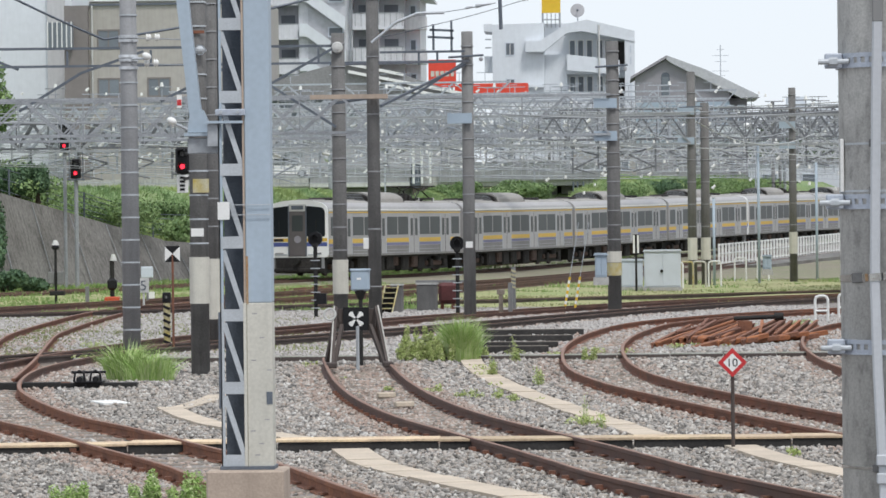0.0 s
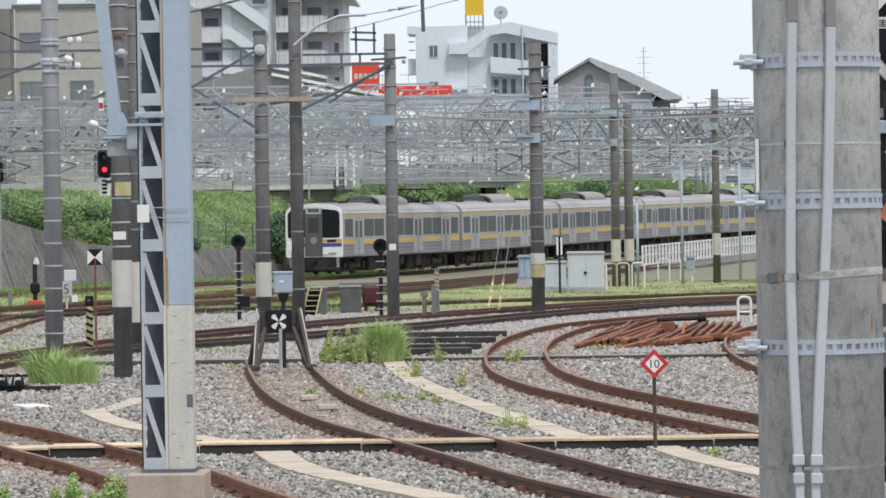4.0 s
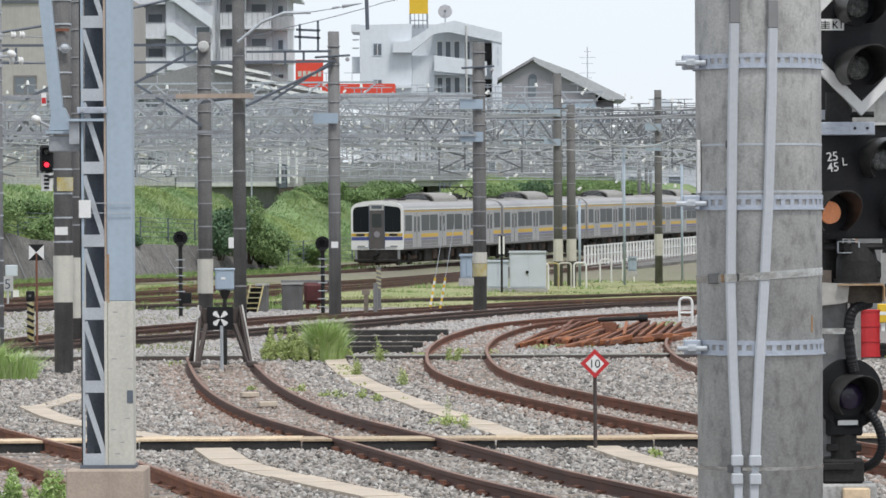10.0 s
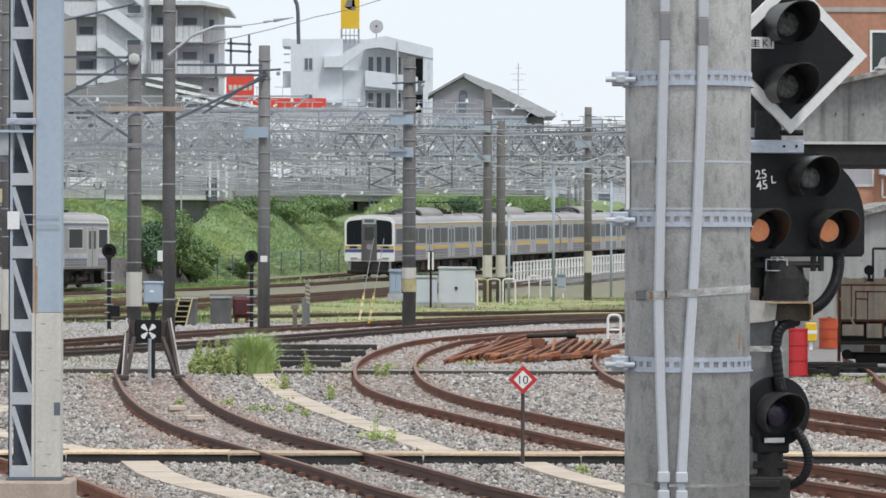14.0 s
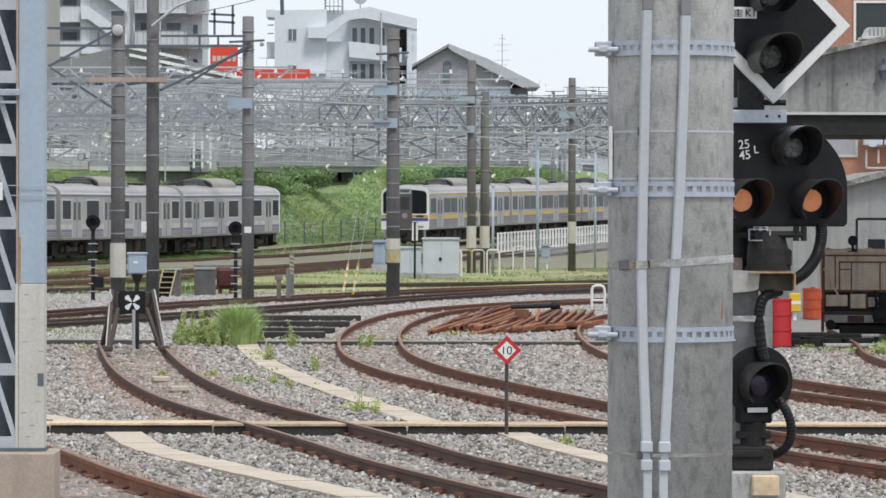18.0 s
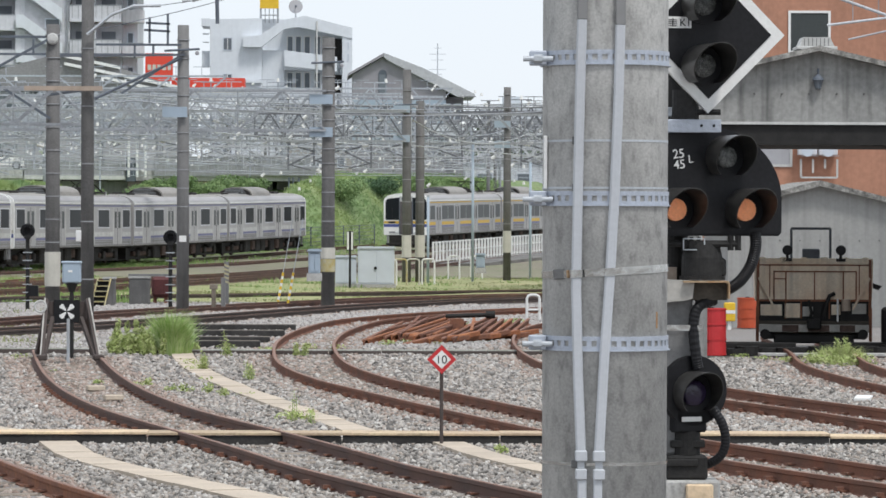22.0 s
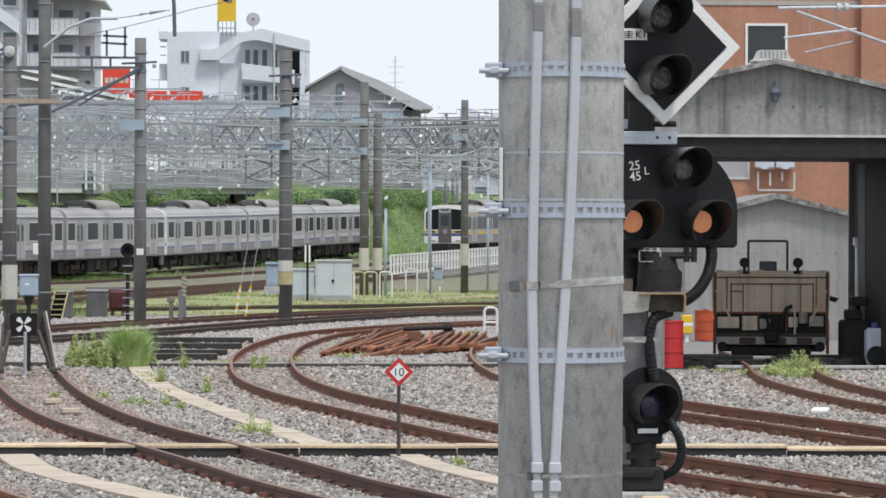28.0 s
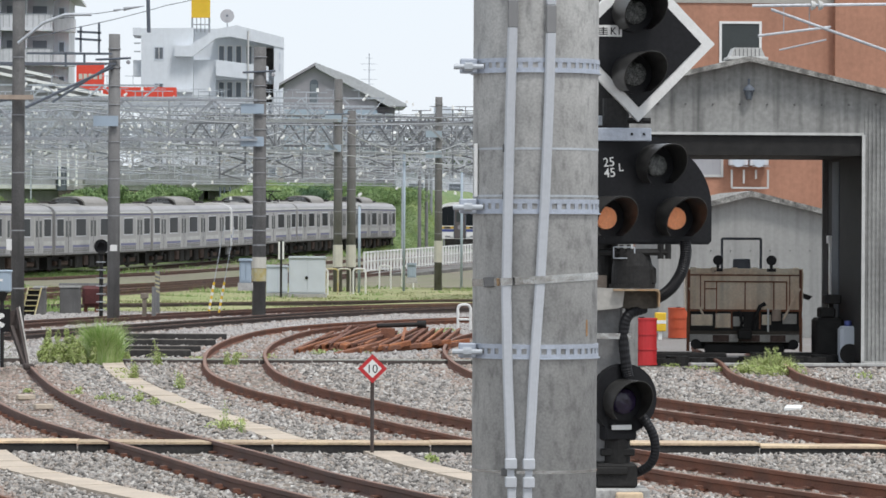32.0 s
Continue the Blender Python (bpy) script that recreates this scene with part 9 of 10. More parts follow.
def apartment():
    ob = thing("apartment_building", -26, 335, 0, "tall pale grey apartment block with balconies and open stairs", "building")
    part("wing", bx(4.0, 8.35, 2.2, 14, 0, 22.4), "recess", ob, "wall behind the balconies in a shade-darkened grey")
    part("wing_end", bx(8.36, 9.6, 3.2, 14, 0, 22.4), "balcony_wall", ob)
    part("roof_slab", prism(B(), [(3.9, 22.4), (8.4, 22.4), (10.6, 22.05), (10.6, 22.25), (8.4, 22.75), (3.9, 22.75)], -0.4, 14.2), "balcony_wall", ob, "overhanging roof slab")
    part("stair_tower", bx(-0.6, 3.99, 0.6, 12, 0, 44), "balcony_wall", ob, "white stair tower")
    part("left_wing", bx(-7.0, -0.61, 2.0, 12, 0, 44), "recess", ob, "wall behind the balconies in a shade-darkened grey")
    part("corner_wing", bx(-9.5, -7.0, 0.6, 12, 0, 44), "balcony_wall", ob)
    for k in range(14):
        z = 20.65 - 1.2 + 2.92 * (k - 6)
        if z < 1:
            continue
        if z < 21.5:
            b = part("balcony", bx(4.0, 8.36, 0.4, 0.55, z, z + 1.2), "balcony_wall", ob, "grey-white balcony front")
            part("floor_slab", bx(4.0, 8.36, 0.3, 2.19, z - 0.18, z - 0.005), "balcony_wall", b)
            part("balcony_rail", bx(4.0, 8.36, 0.36, 0.42, z + 1.21, z + 1.28), "gantry", b)
            for i in range(9):
                part("rail_post", bx(4.2 + 0.5 * i, 4.25 + 0.5 * i, 0.37, 0.395, z + 0.1, z + 1.2), "gantry", b)
            part("side_balcony", bx(8.4, 10.2, 1.3, 3.19, z - 0.18, z + 0.9), "balcony_wall", ob)
            part("side_rail", bx(8.4, 10.2, 1.25, 1.29, z + 0.95, z + 1.02), "gantry", ob)
            part("party_screen", bx(6.1, 6.18, 0.56, 2.15, z, z + 2.6), "balcony_wall", b)
            for x0, x1 in ((4.3, 5.7), (6.5, 7.9)):
                framed_window(ob, x0, x1, 2.19, z + 0.1, z + 2.1, "recess", "glass_hazy", t=0.1)
            framed_window(ob, 8.7, 9.3, 3.19, z + 0.6, z + 2.0, "grey_box", "glass_hazy", t=0.1)
        b = part("balcony", bx(-7.0, -0.62, 0.5, 0.65, z - 0.75, z + 0.35), "balcony_wall", ob, "grey-white balcony front")
        part("floor_slab", bx(-7.0, -0.62, 0.4, 1.99, z - 0.95, z - 0.755), "balcony_wall", b)
        part("balcony_rail", bx(-7.0, -0.62, 0.47, 0.53, z + 0.36, z + 0.44), "gantry", b)
        for x in (-4.9, -2.7):
            part("party_screen", bx(x, x + 0.08, 0.66, 1.95, z - 0.75, z + 1.7), "balcony_wall", b)
        for x0 in (-6.7, -4.5, -2.3):
            framed_window(ob, x0, x0 + 1.4, 1.99, z - 0.7, z + 1.3, "recess", "glass_hazy", t=0.1)
        # raking stair with its open side
        part("stair_flight", prism(B(), [(-0.5, z + 2.2), (0.1, z + 2.2), (3.4, z - 0.2), (3.4, z + 0.9), (0.1, z + 3.3), (-0.5, z + 3.3)], -0.1, 0.3), "white_wall", ob, "white raking stair parapet")
        # panel in the darker grey gives the stair opening its shade
        part("stair_gap", prism(B(), [(0.2, z + 1.9), (3.4, z - 0.4), (3.4, z - 0.9), (0.2, z - 0.9)], 0.5, 0.595), "recess", ob, "grey panel for the shade in the stair opening")
        framed_window(ob, 1.9, 3.2, 0.49, z - 0.75, z + 0.1, "grey_box", "glass_hazy", t=0.1)
        part("pipe", bx(3.75, 3.9, 0.3, 0.45, z - 1.0, z + 1.92), "gantry", ob)
    b2 = thing("apartment_building", -43, 400, 0, "pale apartment tower with grey window bands", "building")
    part("wall", bx(-6, 1.5, 0, 14, 0, 46), "white_wall", b2)
    part("grey_flank", bx(1.5, 3.6, 0.4, 14, 0, 46), "grey_wall", b2)
    for k in range(14):
        framed_window(b2, -2.5, -0.6, -0.003, 2 + 3.0 * k, 3.5 + 3.0 * k, "grey_box", "glass_hazy", t=0.12)


apartment()


def beige():
    ob = thing("beige_building", -33, 300, 0, "beige flat-roofed building with brown stair tower", "building")
    part("wall", bx(-6.8, 6.5, 0, 14, 0, 19.9), "beige_wall", ob)
    part("stair_tower", bx(-8.6, -6.81, -0.8, 14, 0, 19.6), "brown_wall", ob, "dark brown tower")
    part("parapet", bx(-6.75, 6.5, -0.15, -0.004, 19.6, 19.75), "slate", ob, "dark roof trim")
    part("coping", bx(-6.75, 6.5, -0.15, 0.3, 19.91, 20.0), "pale_wall", ob)
    part("down_pipe", bx(-6.62, -6.5, -0.16, -0.01, 0, 19.6), "dirty_white", ob)
    part("stair_window", bx(-9.8, -7.9, -1.5, -0.81, 16.4, 18.3), "glass_pale", ob, "glazed landing with pale panes")
    for i in range(6):
        part("glazing_bar", bx(-9.8 + 0.36 * i, -9.72 + 0.36 * i, -1.56, -1.505, 16.35, 18.35), "white", ob)
    for x0, x1, z in ((-6.2, -4.45, 16.3), (-6.2, -4.45, 12.6), (-2.4, -0.6, 12.6), (1.4, 3.2, 12.6), (-6.2, -4.45, 9.0), (-2.4, -0.6, 9.0), (1.4, 3.2, 9.0)):
        w = framed_window(ob, x0, x1, -0.003, z, z + 1.5, "brown_wall", "glass_pale", t=0.12)
        part("mullion", bx((x0 + x1) / 2 - 0.05, (x0 + x1) / 2 + 0.05, -0.06, -0.045, z + 0.12, z + 1.38), "brown_wall", w)
    part("floor_joint", bx(-6.49, 6.5, -0.02, -0.004, 15.0, 15.08), "brown_wall", ob)
    b = thing("tile_building", -46, 310, 0, "pale pinkish tiled building behind the yard", "building")
    part("wall", bx(-8, 3.5, 0, 14, 0, 26), "white_wall", b)
    part("corner_pier", bx(1.6, 3.0, -0.3, -0.004, 0, 26), "pale_wall", b, "grey corner pier")


beige()


def station():
    ob = thing("station_building", -19, 300, 0, "long grey station hall with curved metal roof", "building")
    part("wall", bx(-14, 7.5, 0, 12, 0, 12.2), "grey_wall", ob)
    part("window_band", bx(-14, 1.5, -0.08, -0.004, 11.0, 12.2), "glass_pale", ob, "bluish window band")
    part("roof", prism(B(), [(-14, 12.5), (-7, 13.6), (-2, 14.9), (2, 14.4), (7.8, 12.45), (7.8, 12.2), (-14, 12.2)], -0.8, 13), "roof_grey", ob, "grey sheet roof")
    for a, c in (((-1.6, 15.0), (3.2, 14.0)), ((-1.0, 14.3), (7.8, 12.5)), ((1.8, 13.3), (6.2, 12.3))):
        bm = B()
        beam(bm, (a[0], -1.0, a[1]), (c[0], -1.0, c[1]), 0.3, 0.22)
        part("fascia", bm, "white", ob, "white roof edge")
    for i in range(10):
        part("mullion", bx(-14 + 1.5 * i, -13.85 + 1.5 * i, -0.14, -0.085, 11.0, 12.2), "steel", ob)
    s = thing("red_shop_sign", -14.2, 330, 0, "square red shop sign with pale lettering bars on posts", "sign")
    part("board", bx(-1.15, 1.15, -0.15, 0.15, 14.1, 16.4), "red_sign", s)
    for i, (x, w) in enumerate(((-0.8, 0.3), (-0.4, 0.3), (0.0, 0.3), (0.42, 0.34), (0.85, 0.25))):
        part("letter_bar", bx(x - w / 2, x + w / 2, -0.17, -0.152, 15.0, 15.45), "cream", s)
    for x in (-0.8, 0.8):
        part("post", bx(x - 0.1, x + 0.1, -0.1, 0.1, 0, 14.1), "steel", s)
    c = thing("red_canopy", -10.0, 331, 0, "red filling-station canopy fascia", "canopy")
    part("fascia", bx(-3.2, 2.9, -0.2, 4, 13.5, 14.4), "red_sign", c)
    part("deck", bx(-3.1, 2.8, -0.1, 4, 12.9, 13.49), "dirty_white", c)
    for x in (-2.5, 2.3):
        part("column", bx(x - 0.15, x + 0.15, 1.5, 1.9, 0, 12.9), "steel", c)


station()

# low town between the yard and the larger buildings
rgb = random.Random(12)
walls = ("white_wall", "pale_wall", "grey_wall", "beige_wall", "white_wall")
for i in range(26):
    y = rgb.uniform(345, 372) if i < 14 else rgb.uniform(430, 640)
    x = (-0.17 + 0.355 * ((i * 0.618) % 1)) * y
    w, d, h = rgb.uniform(2.6, 6), rgb.uniform(5, 8), rgb.uniform(5.0, 9.5) if y < 400 else rgb.uniform(7, 11)
    if abs(x - 6.8) < 7 and y < 340:
        continue
    ob = thing("town_house", x, y, 0, rgb.choice(("small pale town house with flat roof", "small rendered town house with windows")), "house", "town houses")
    m = rgb.choice(walls)
    part("wall", bx(-w, w, 0, d, 0, h), m, ob)
    part("roof", bx(-w - 0.2, w + 0.2, -0.2, d + 0.2, h, h + 0.35), rgb.choice(("roof_grey", "tile_roof", "pale_wall")), ob)
    facade_windows(ob, -w, w, h - 5.2 if h > 6 else 0.5, h - 0.2, 3, 2 if h > 6 else 1, -0.003, 0.4, 0.42)
for i, (x, y, w, h) in enumerate(((26.5, 560, 4.5, 18.2), (40, 620, 6, 19.5), (34, 560, 2.6, 17.4), (22, 640, 5, 16), (47, 640, 5, 21), (19, 600, 3, 15.5))):
    ob = thing("distant_block", x, y, 0, "distant pale apartment block beyond trees", "building", "distant blocks")
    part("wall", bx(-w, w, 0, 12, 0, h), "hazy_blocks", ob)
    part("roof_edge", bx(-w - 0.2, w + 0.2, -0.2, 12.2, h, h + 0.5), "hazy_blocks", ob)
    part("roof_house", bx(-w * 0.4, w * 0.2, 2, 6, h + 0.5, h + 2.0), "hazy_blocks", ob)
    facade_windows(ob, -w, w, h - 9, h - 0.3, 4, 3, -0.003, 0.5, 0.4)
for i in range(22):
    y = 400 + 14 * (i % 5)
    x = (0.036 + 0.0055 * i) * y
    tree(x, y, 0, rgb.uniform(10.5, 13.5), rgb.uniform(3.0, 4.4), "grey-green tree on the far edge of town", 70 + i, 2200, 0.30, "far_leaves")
for i, (x, y, h) in enumerate(((-27.3, 171, 6.6), (-29, 175, 7.5), (-32, 172, 8))):
    tree(x, y, 4.0, h, 1.7, "green tree above the retaining wall", 95 + i, 5000, 0.11)
for i, (x, y) in enumerate(((-26.4, 168.6), (-25.6, 169.2), (-24.9, 170.0), (-27.2, 168.0))):
    bush(x, y, 4.0, 0.6, 1.5, "dark green clipped hedge above the retaining wall", 120 + i, "dark_leaves", 4500, 0.07)


# ---- grass and weeds ----
def tuft(x, y, r, h, n, label, seed, mtl="blades", w=0.008, lean=0.8):
    ob = thing("grass_clump", x, y, 0, label, "grass", "grass clumps")
    b = blades("grass", [(0, 0, -0.02, 1.0)], n, h * 0.55, h, r, mtl, "", "", w, lean, seed, "")
    b.name = "grass"
    b["kind"] = "stuff"
    b.parent = ob
    return ob


def weed(x, y, r, h, n, label, seed, size=0.035, mtl="weeds"):
    """A loose leafy weed: thin stems with many small leaves."""
    ob = thing("weed", x, y, 0, label, "weed", "weeds")
    rg = random.Random(seed)
    bm = B()
    blobs = []
    for i in range(max(4, int(r * 26))):
        a, q = rg.uniform(0, math.tau), r * math.sqrt(rg.random())
        hh = h * rg.uniform(0.45, 1.0) * (1 - 0.4 * q / r)
        bxp, byp = math.cos(a) * q, math.sin(a) * q
        cyl(bm, (bxp * 0.7, byp * 0.7, -0.02), (bxp, byp, hh), 0.006, 0.003, n=4)
        for k in range(4):
            f = (k + 1) / 4
            blobs.append((bxp * (0.7 + 0.3 * f), byp * (0.7 + 0.3 * f), hh * f * 0.95, 0.05 + 0.05 * h * (1.2 - f), 0.09 * h + 0.02))
    tagged(part("stems", bm, "blades", ob), kind="stuff")
    tagged(leaf_cloud("leaves", blobs, n, size, mtl, ob, seed), kind="stuff")


tuft(-2.95, 74.2, 0.20, 1.0, 1500, "tall spiky bright green grass plume beside the siding", 1, "bright", w=0.006, lean=0.7)
tuft(-2.85, 74.4, 0.24, 0.8, 700, "spiky bright green grass plume", 9, "bright", w=0.006, lean=0.9)
weed(-3.95, 75.2, 0.16, 1.0, 2200, "tall bushy green weed beside a grass plume", 2, 0.022)
weed(-3.6, 74.6, 0.48, 0.72, 8200, "bushy pale green weed beside a grass plume", 3, 0.024)
weed(-3.85, 74.2, 0.34, 0.52, 3800, "low pale green weed beside a grass plume", 16, 0.022)
weed(-3.25, 74.0, 0.30, 0.56, 3000, "low pale green weed beside a grass plume", 17, 0.022)
weed(-2.55, 74.6, 0.22, 0.42, 1300, "low pale green weed beside a grass plume", 18, 0.022)
tuft(-8.3, 66.5, 0.30, 0.82, 620, "arching bright green grass clump by a pole", 4, "bright", w=0.006, lean=1.2)
tuft(-7.85, 66.0, 0.40, 0.66, 620, "arching bright green grass clump by a pole", 5, "bright", w=0.006, lean=1.2)
weed(-4.35, 36.6, 0.22, 0.36, 2400, "feathery green weed at the platform side", 6, 0.014, "bright")
weed(-3.95, 36.3, 0.24, 0.42, 2800, "feathery green weed at the platform side", 7, 0.014, "bright")
weed(-5.1, 36.5, 0.26, 0.30, 2200, "feathery green weed at the platform side", 8, 0.014, "bright")
weed(-0.42, 50.2, 0.06, 0.50, 170, "thin straggling green weed beside the path", 10, 0.011)
weed(-0.2, 49.2, 0.05, 0.28, 90, "thin straggling green weed beside the path", 19, 0.016)
weed(-2.15, 66.5, 0.12, 0.42, 420, "thin straggling green weed beside the path", 20, 0.018)
weed(-1.25, 62.5, 0.10, 0.40, 320, "thin straggling green weed beside the path", 21, 0.018)
weed(-1.9, 73.2, 0.10, 0.66, 420, "thin tall green weed beside the path", 22, 0.02)
weed(-0.55, 73.8, 0.16, 0.40, 500, "thin green weed in the ballast", 23, 0.02)
for i, (x, y, h) in enumerate(((-2.35, 58.6, 0.16), (-2.1, 57.9, 0.22), (-1.72, 57.6, 0.2), (-1.5, 57.0, 0.14), (-2.75, 60.2, 0.18), (-3.5, 61.0, 0.12), (1.95, 43.2, 0.14))):
    weed(x, y, 0.1, h, 170, "small leafy weed on the ballast", 24 + i, 0.02)
weed(8.95, 70.5, 0.4, 0.22, 1700, "leafy weed patch between shed rails", 12, 0.018)
tuft(9.3, 71.6, 0.4, 0.4, 500, "thin yellow-green grass between shed rails", 15, "weeds", w=0.006, lean=1.0)
weed(9.35, 71.9, 0.25, 0.55, 1200, "tall thin weed between shed rails", 14, 0.018)
spots = [(x, y, 0.0, s) for x, y, s in (
    (-1.9, 62, 0.7), (-1.7, 60, 0.5), (-2.25, 66.5, 0.9), (-2.4, 69, 1.0), (-1.2, 57, 0.6), (-2.9, 60.5, 0.5), (-0.4, 50, 1.1),
    (-0.5, 50.3, 0.8), (-0.45, 78, 0.9), (0.15, 78, 0.8), (-0.3, 76, 0.6), (1.2, 80, 1.0), (1.6, 81, 0.8), (2.2, 80.5, 0.6), (3.6, 92, 1.3), (4.1, 93, 1.2), (3.2, 95, 1.0), (4.5, 96, 1.3), (-6.3, 70, 0.9), (-5.6, 72, 0.8),
    (-6.8, 73, 1.0), (-1.2, 76.3, 0.8), (-2.0, 77, 0.9), (-0.9, 75.5, 0.6), (9.0, 70, 1.4), (9.3, 69.5, 1.6), (8.7, 71, 1.2), (9.0, 72.2, 1.4), (8.2, 71, 0.9), (7.9, 72, 0.8), (10.4, 68, 0.9), (1.9, 42.8, 0.5), (2.6, 47, 0.4), (-9.5, 58, 0.6),
    (7.6, 73, 0.8), (-4.6, 66, 0.4), (-3.9, 60.5, 0.3), (-10.3, 76, 1.0), (-9.6, 77.5, 1.2), (-11.2, 84, 1.2))]
sm = leaf_cloud("small_weeds", [(x + dx * q, y + dy * q, 0.05 * q, 0.11 * q, 0.09 * q) for x, y, z, q in spots for dx, dy in ((0, 0), (0.13, 0.05), (-0.12, -0.1), (0.05, 0.2))], 5200, 0.026, "weeds", None, 11)
tagged(sm, "scattered small yellow-green weeds in the ballast", "weeds", kind="stuff")
rg1 = np.random.default_rng(6)
far_spots, green_spots = [], []
for i in range(900):
    y = rg1.uniform(116, 176)
    x = rg1.uniform(-0.17, 0.17) * y
    if y < 121 + max(0, x * 0.45):
        continue
    far_spots.append((x, y, terrain(x, y) + 0.03, rg1.uniform(0.5, 1.3)))
for i in range(160):
    y = rg1.uniform(80, 118)
    far_spots.append((rg1.uniform(-0.16, -0.075) * y, y, 0.02, rg1.uniform(0.5, 1.1)))
for i in range(36):
    s = rg1.uniform(-40, 120)
    p = line_two(s) + Vector((0.97, -0.2, 0)) * rg1.uniform(2.2, 4.0)
    green_spots.append((p.x, p.y, terrain(p.x, p.y) + 0.1, rg1.uniform(0.8, 2.2)))
for i in range(420):
    p = bank_point(rg1.uniform(-38, 34), rg1.uniform(2.3, 5.3))
    green_spots.append((p.x, p.y, terrain(p.x, p.y) + 0.03, rg1.uniform(0.7, 1.6)))
for i in range(260):
    y = rg1.uniform(119, 165)
    green_spots.append((rg1.uniform(-0.17, -0.05) * y, y, 0.03, rg1.uniform(0.4, 1.1)))
for i in range(90):
    y = rg1.uniform(121, 176)
    green_spots.append((rg1.uniform(-0.17, 0.17) * y, y, terrain(0, y) + 0.03, rg1.uniform(0.4, 1.3)))
blades("green_weeds", green_spots, 34000, 0.06, 0.26, 0.75, "blades", "bright green weed patches along the far tracks", "weeds", w=0.014, lean=0.9, seed=13)
blades("yard_grass", far_spots, 60000, 0.02, 0.08, 1.6, "dry", "patchy green and yellow grass between tracks", "grass", w=0.013, lean=0.9, seed=12)


# ---- ballast stones ----
def stones(name, x, y, z, size, material, label, seed):
    """Eight-sided uneven stones at the given places, one mesh."""
    n = len(x)
    rg = np.random.default_rng(seed)
    d = np.array([(1, 0, 0), (-1, 0, 0), (0, 1, 0), (0, -1, 0), (0, 0, 1), (0, 0, -1)], dtype=float)
    q = rg.normal(0, 1, (n, 4))
    q /= np.linalg.norm(q, axis=1)[:, None]
    w, a, b, c = q.T
    R = np.stack([np.stack([1 - 2 * (b * b + c * c), 2 * (a * b - c * w), 2 * (a * c + b * w)], 1),
                  np.stack([2 * (a * b + c * w), 1 - 2 * (a * a + c * c), 2 * (b * c - a * w)], 1),
                  np.stack([2 * (a * c - b * w), 2 * (b * c + a * w), 1 - 2 * (a * a + b * b)], 1)], 1)
    s = size[:, None, None] * (0.65 + 0.6 * rg.random((n, 6, 1)))
    v = d[None] * s + rg.normal(0, 0.22, (n, 6, 3)) * size[:, None, None]
    v = np.einsum('nij,nkj->nki', R, v)
    v[:, :, 2] *= 0.8
    v += np.stack([x, y, z], 1)[:, None, :]
    tri = np.array([(0, 2, 4), (2, 1, 4), (1, 3, 4), (3, 0, 4), (2, 0, 5), (1, 2, 5), (3, 1, 5), (0, 3, 5)])
    f = (np.arange(n)[:, None, None] * 6 + tri[None]).reshape(-1, 3)
    me = bpy.data.meshes.new(name)
    me.vertices.add(n * 6)
    me.vertices.foreach_set("co", v.astype(np.float32).ravel())
    me.loops.add(len(f) * 3)
    me.loops.foreach_set("vertex_index", f.astype(np.int32).ravel())
    me.polygons.add(len(f))
    me.polygons.foreach_set("loop_start", np.arange(0, len(f) * 3, 3, dtype=np.int32))
    me.update(calc_edges=True)
    me.validate()
    me.materials.append(M[material])
    return tagged(new(name, me), label, "ballast", kind="stuff")


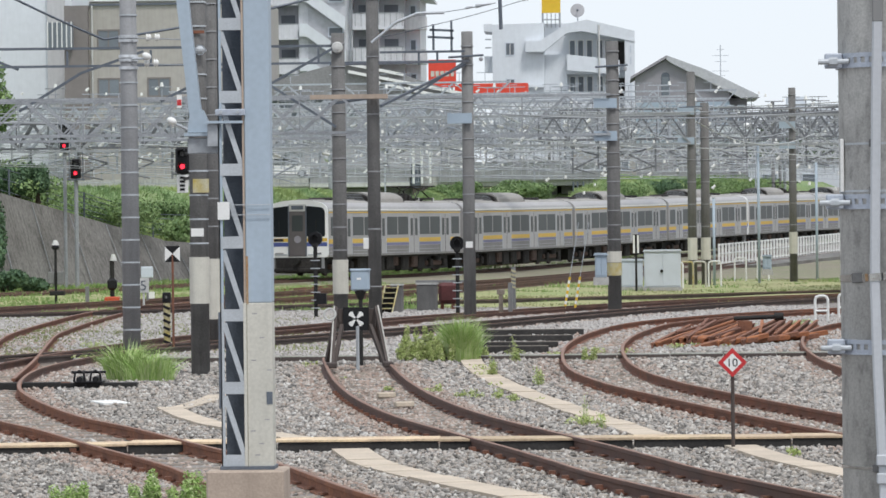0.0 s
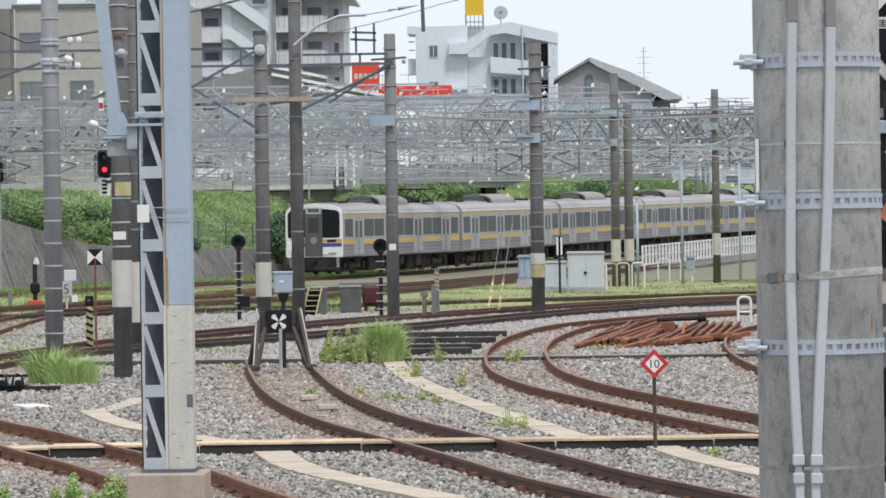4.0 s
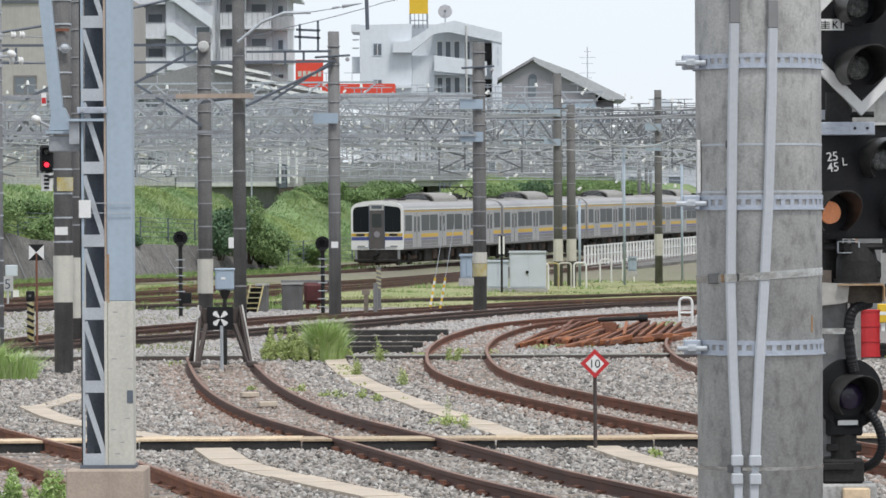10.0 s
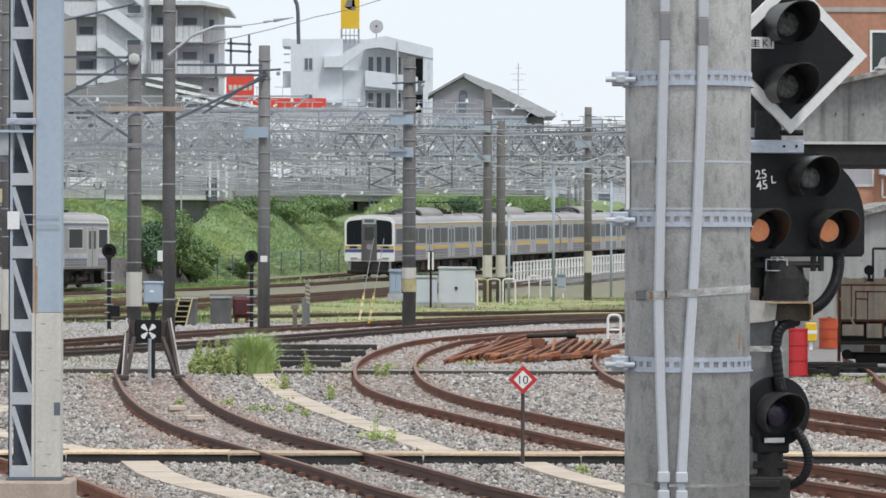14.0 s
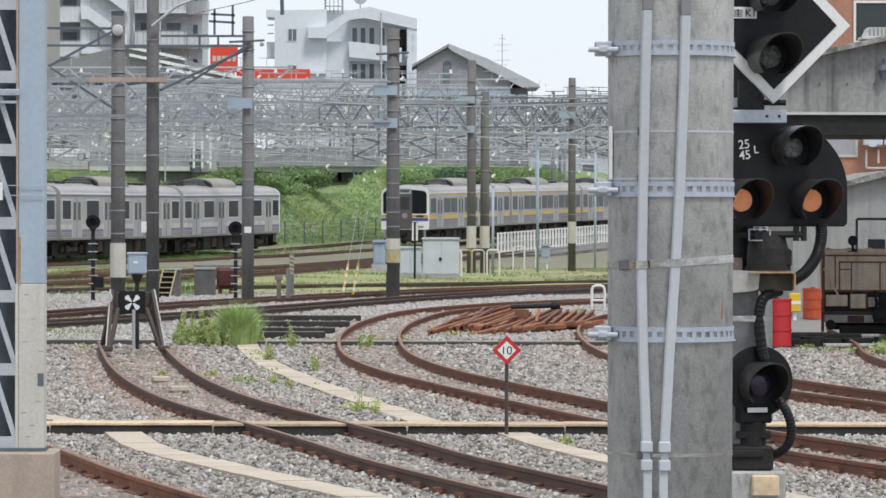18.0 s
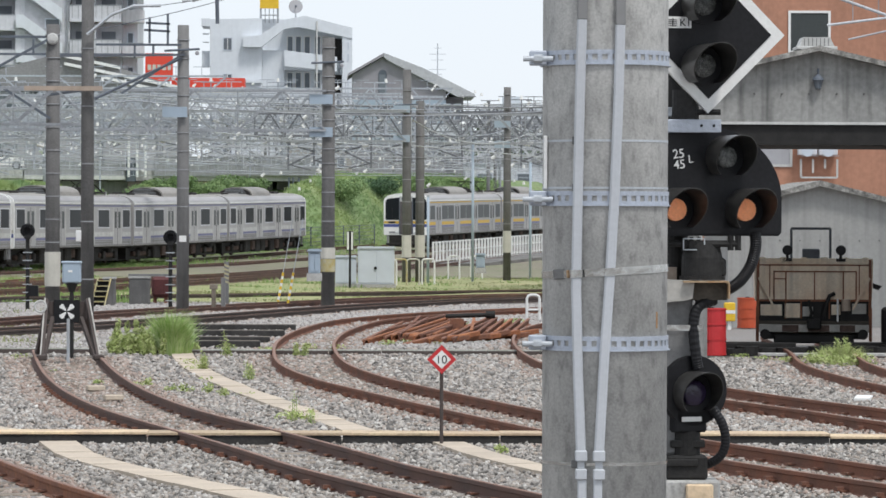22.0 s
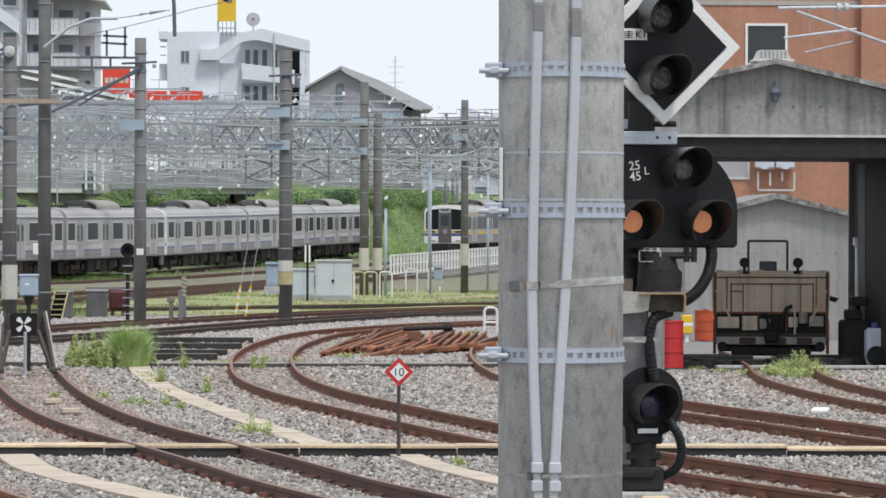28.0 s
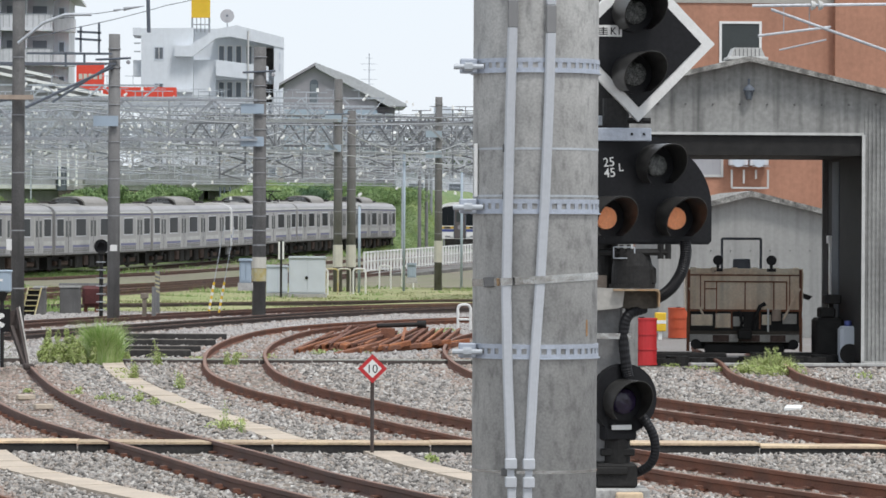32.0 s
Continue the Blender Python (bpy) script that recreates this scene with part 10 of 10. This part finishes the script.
def scatter(y0, y1, per_m2, size, seed, name, label, main="stones"):
    rg = np.random.default_rng(seed)
    area = 0.5 * 0.34 * (y1 * y1 - y0 * y0)
    n = int(area * per_m2)
    y = np.sqrt(y0 * y0 + rg.random(n) * (y1 * y1 - y0 * y0))
    x = (rg.random(n) - 0.49) * 0.34 * y
    keep = np.ones(n, bool)
    brown = np.zeros(n, bool)
    up = np.zeros(n)
    for key in ("A", "B", "C", "D", "E", "E2", "F"):
        P = np.array([(p.x, p.y, t.y) for p, t in paths[key]])
        P = P[np.argsort(P[:, 1])]
        ok = (y > P[0, 1]) & (y < P[-1, 1])
        dx = np.abs(x - np.interp(y, P[:, 1], P[:, 0])) * np.abs(np.interp(y, P[:, 1], P[:, 2]))
        keep &= ~(ok & (np.abs(dx - 0.566) < 0.085))
        mid = ok & (dx < 0.5)
        keep &= ~(mid & (rg.random(n) < (0.35 if key == "E" else 0.25)))
        up = np.where(mid, -0.024 if key == "E" else -0.014, up)
        brown |= ok & (dx < 1.1) & (rg.random(n) < (0.75 if key in "AE" else 0.5)) & ((y > 46) | (key != "A"))
    keep &= ~((y > 44.68) & (y < 45.33))
    for ctrl, w in ((((-2.75, 74.5), (-2.59, 71.5), (-2.1, 65.6), (-1.39, 59.4), (-0.65, 54), (0.04, 49.4), (0.66, 45.5)), 0.24), (((-3.05, 44.7), (-2.64, 42.1), (-2.02, 40), (-1.44, 38.2), (-0.2, 34.5)), 0.25),
                    (((1.36, 44.7), (1.67, 42.3), (2.15, 40), (3.0, 36.5)), 0.22), (((-6.35, 55.6), (-5.67, 52.4), (-5.0, 50.1), (-4.3, 48.4), (-3.3, 45.5)), 0.22)):
        c = np.array(ctrl)[::-1]
        c = c[np.argsort(c[:, 1])]
        ok = (y > c[0, 1]) & (y < c[-1, 1])
        keep &= ~(ok & (np.abs(x - np.interp(y, c[:, 1], c[:, 0])) < w))
    keep &= ~((x > 6.2) & (y > 73)) & ~((np.abs(y - 74.9) < 0.35) & (x < 8))
    sz = size * (0.6 + 0.9 * rg.random(n) ** 1.5)
    z = rg.random(n) * 0.03 + up - 0.004
    slate = (np.sin(x * 0.9 + 1.3) + np.sin(y * 0.31 + x * 0.4) + rg.normal(0, 0.7, n) > 0.5) | (y < 43.5)
    for flag, mtl, lab in ((keep & ~brown & ~slate, main, label), (keep & ~brown & slate, "slate_stones" if main == "stones" else main, "loose slate-grey ballast stones" if main == "stones" else label), (keep & brown, "brown_stones", "rust-stained brown ballast stones along the rails")):
        stones(name, x[flag], y[flag], z[flag], sz[flag], mtl, lab, seed + 1)


scatter(34, 47, 330, 0.030, 1, "ballast_stones", "loose grey and buff ballast stones")
scatter(47, 62, 210, 0.034, 2, "ballast_stones", "loose grey and buff ballast stones")
scatter(62, 78, 100, 0.042, 3, "ballast_stones", "loose grey and buff ballast stones")
scatter(78, 119, 66, 0.052, 4, "ballast_stones", "pale grey ballast stones farther off", "pale_stones")


def motions():
    for cars, line, run, n in ((train_one, line_one, RUN_ONE, 1), (train_two, line_two, RUN_TWO, -1)):
        for i, c in enumerate(cars):
            walk(c, [(t, car_pose(line, s + n * (10 + 20 * i))) for t, s in run])


motions()
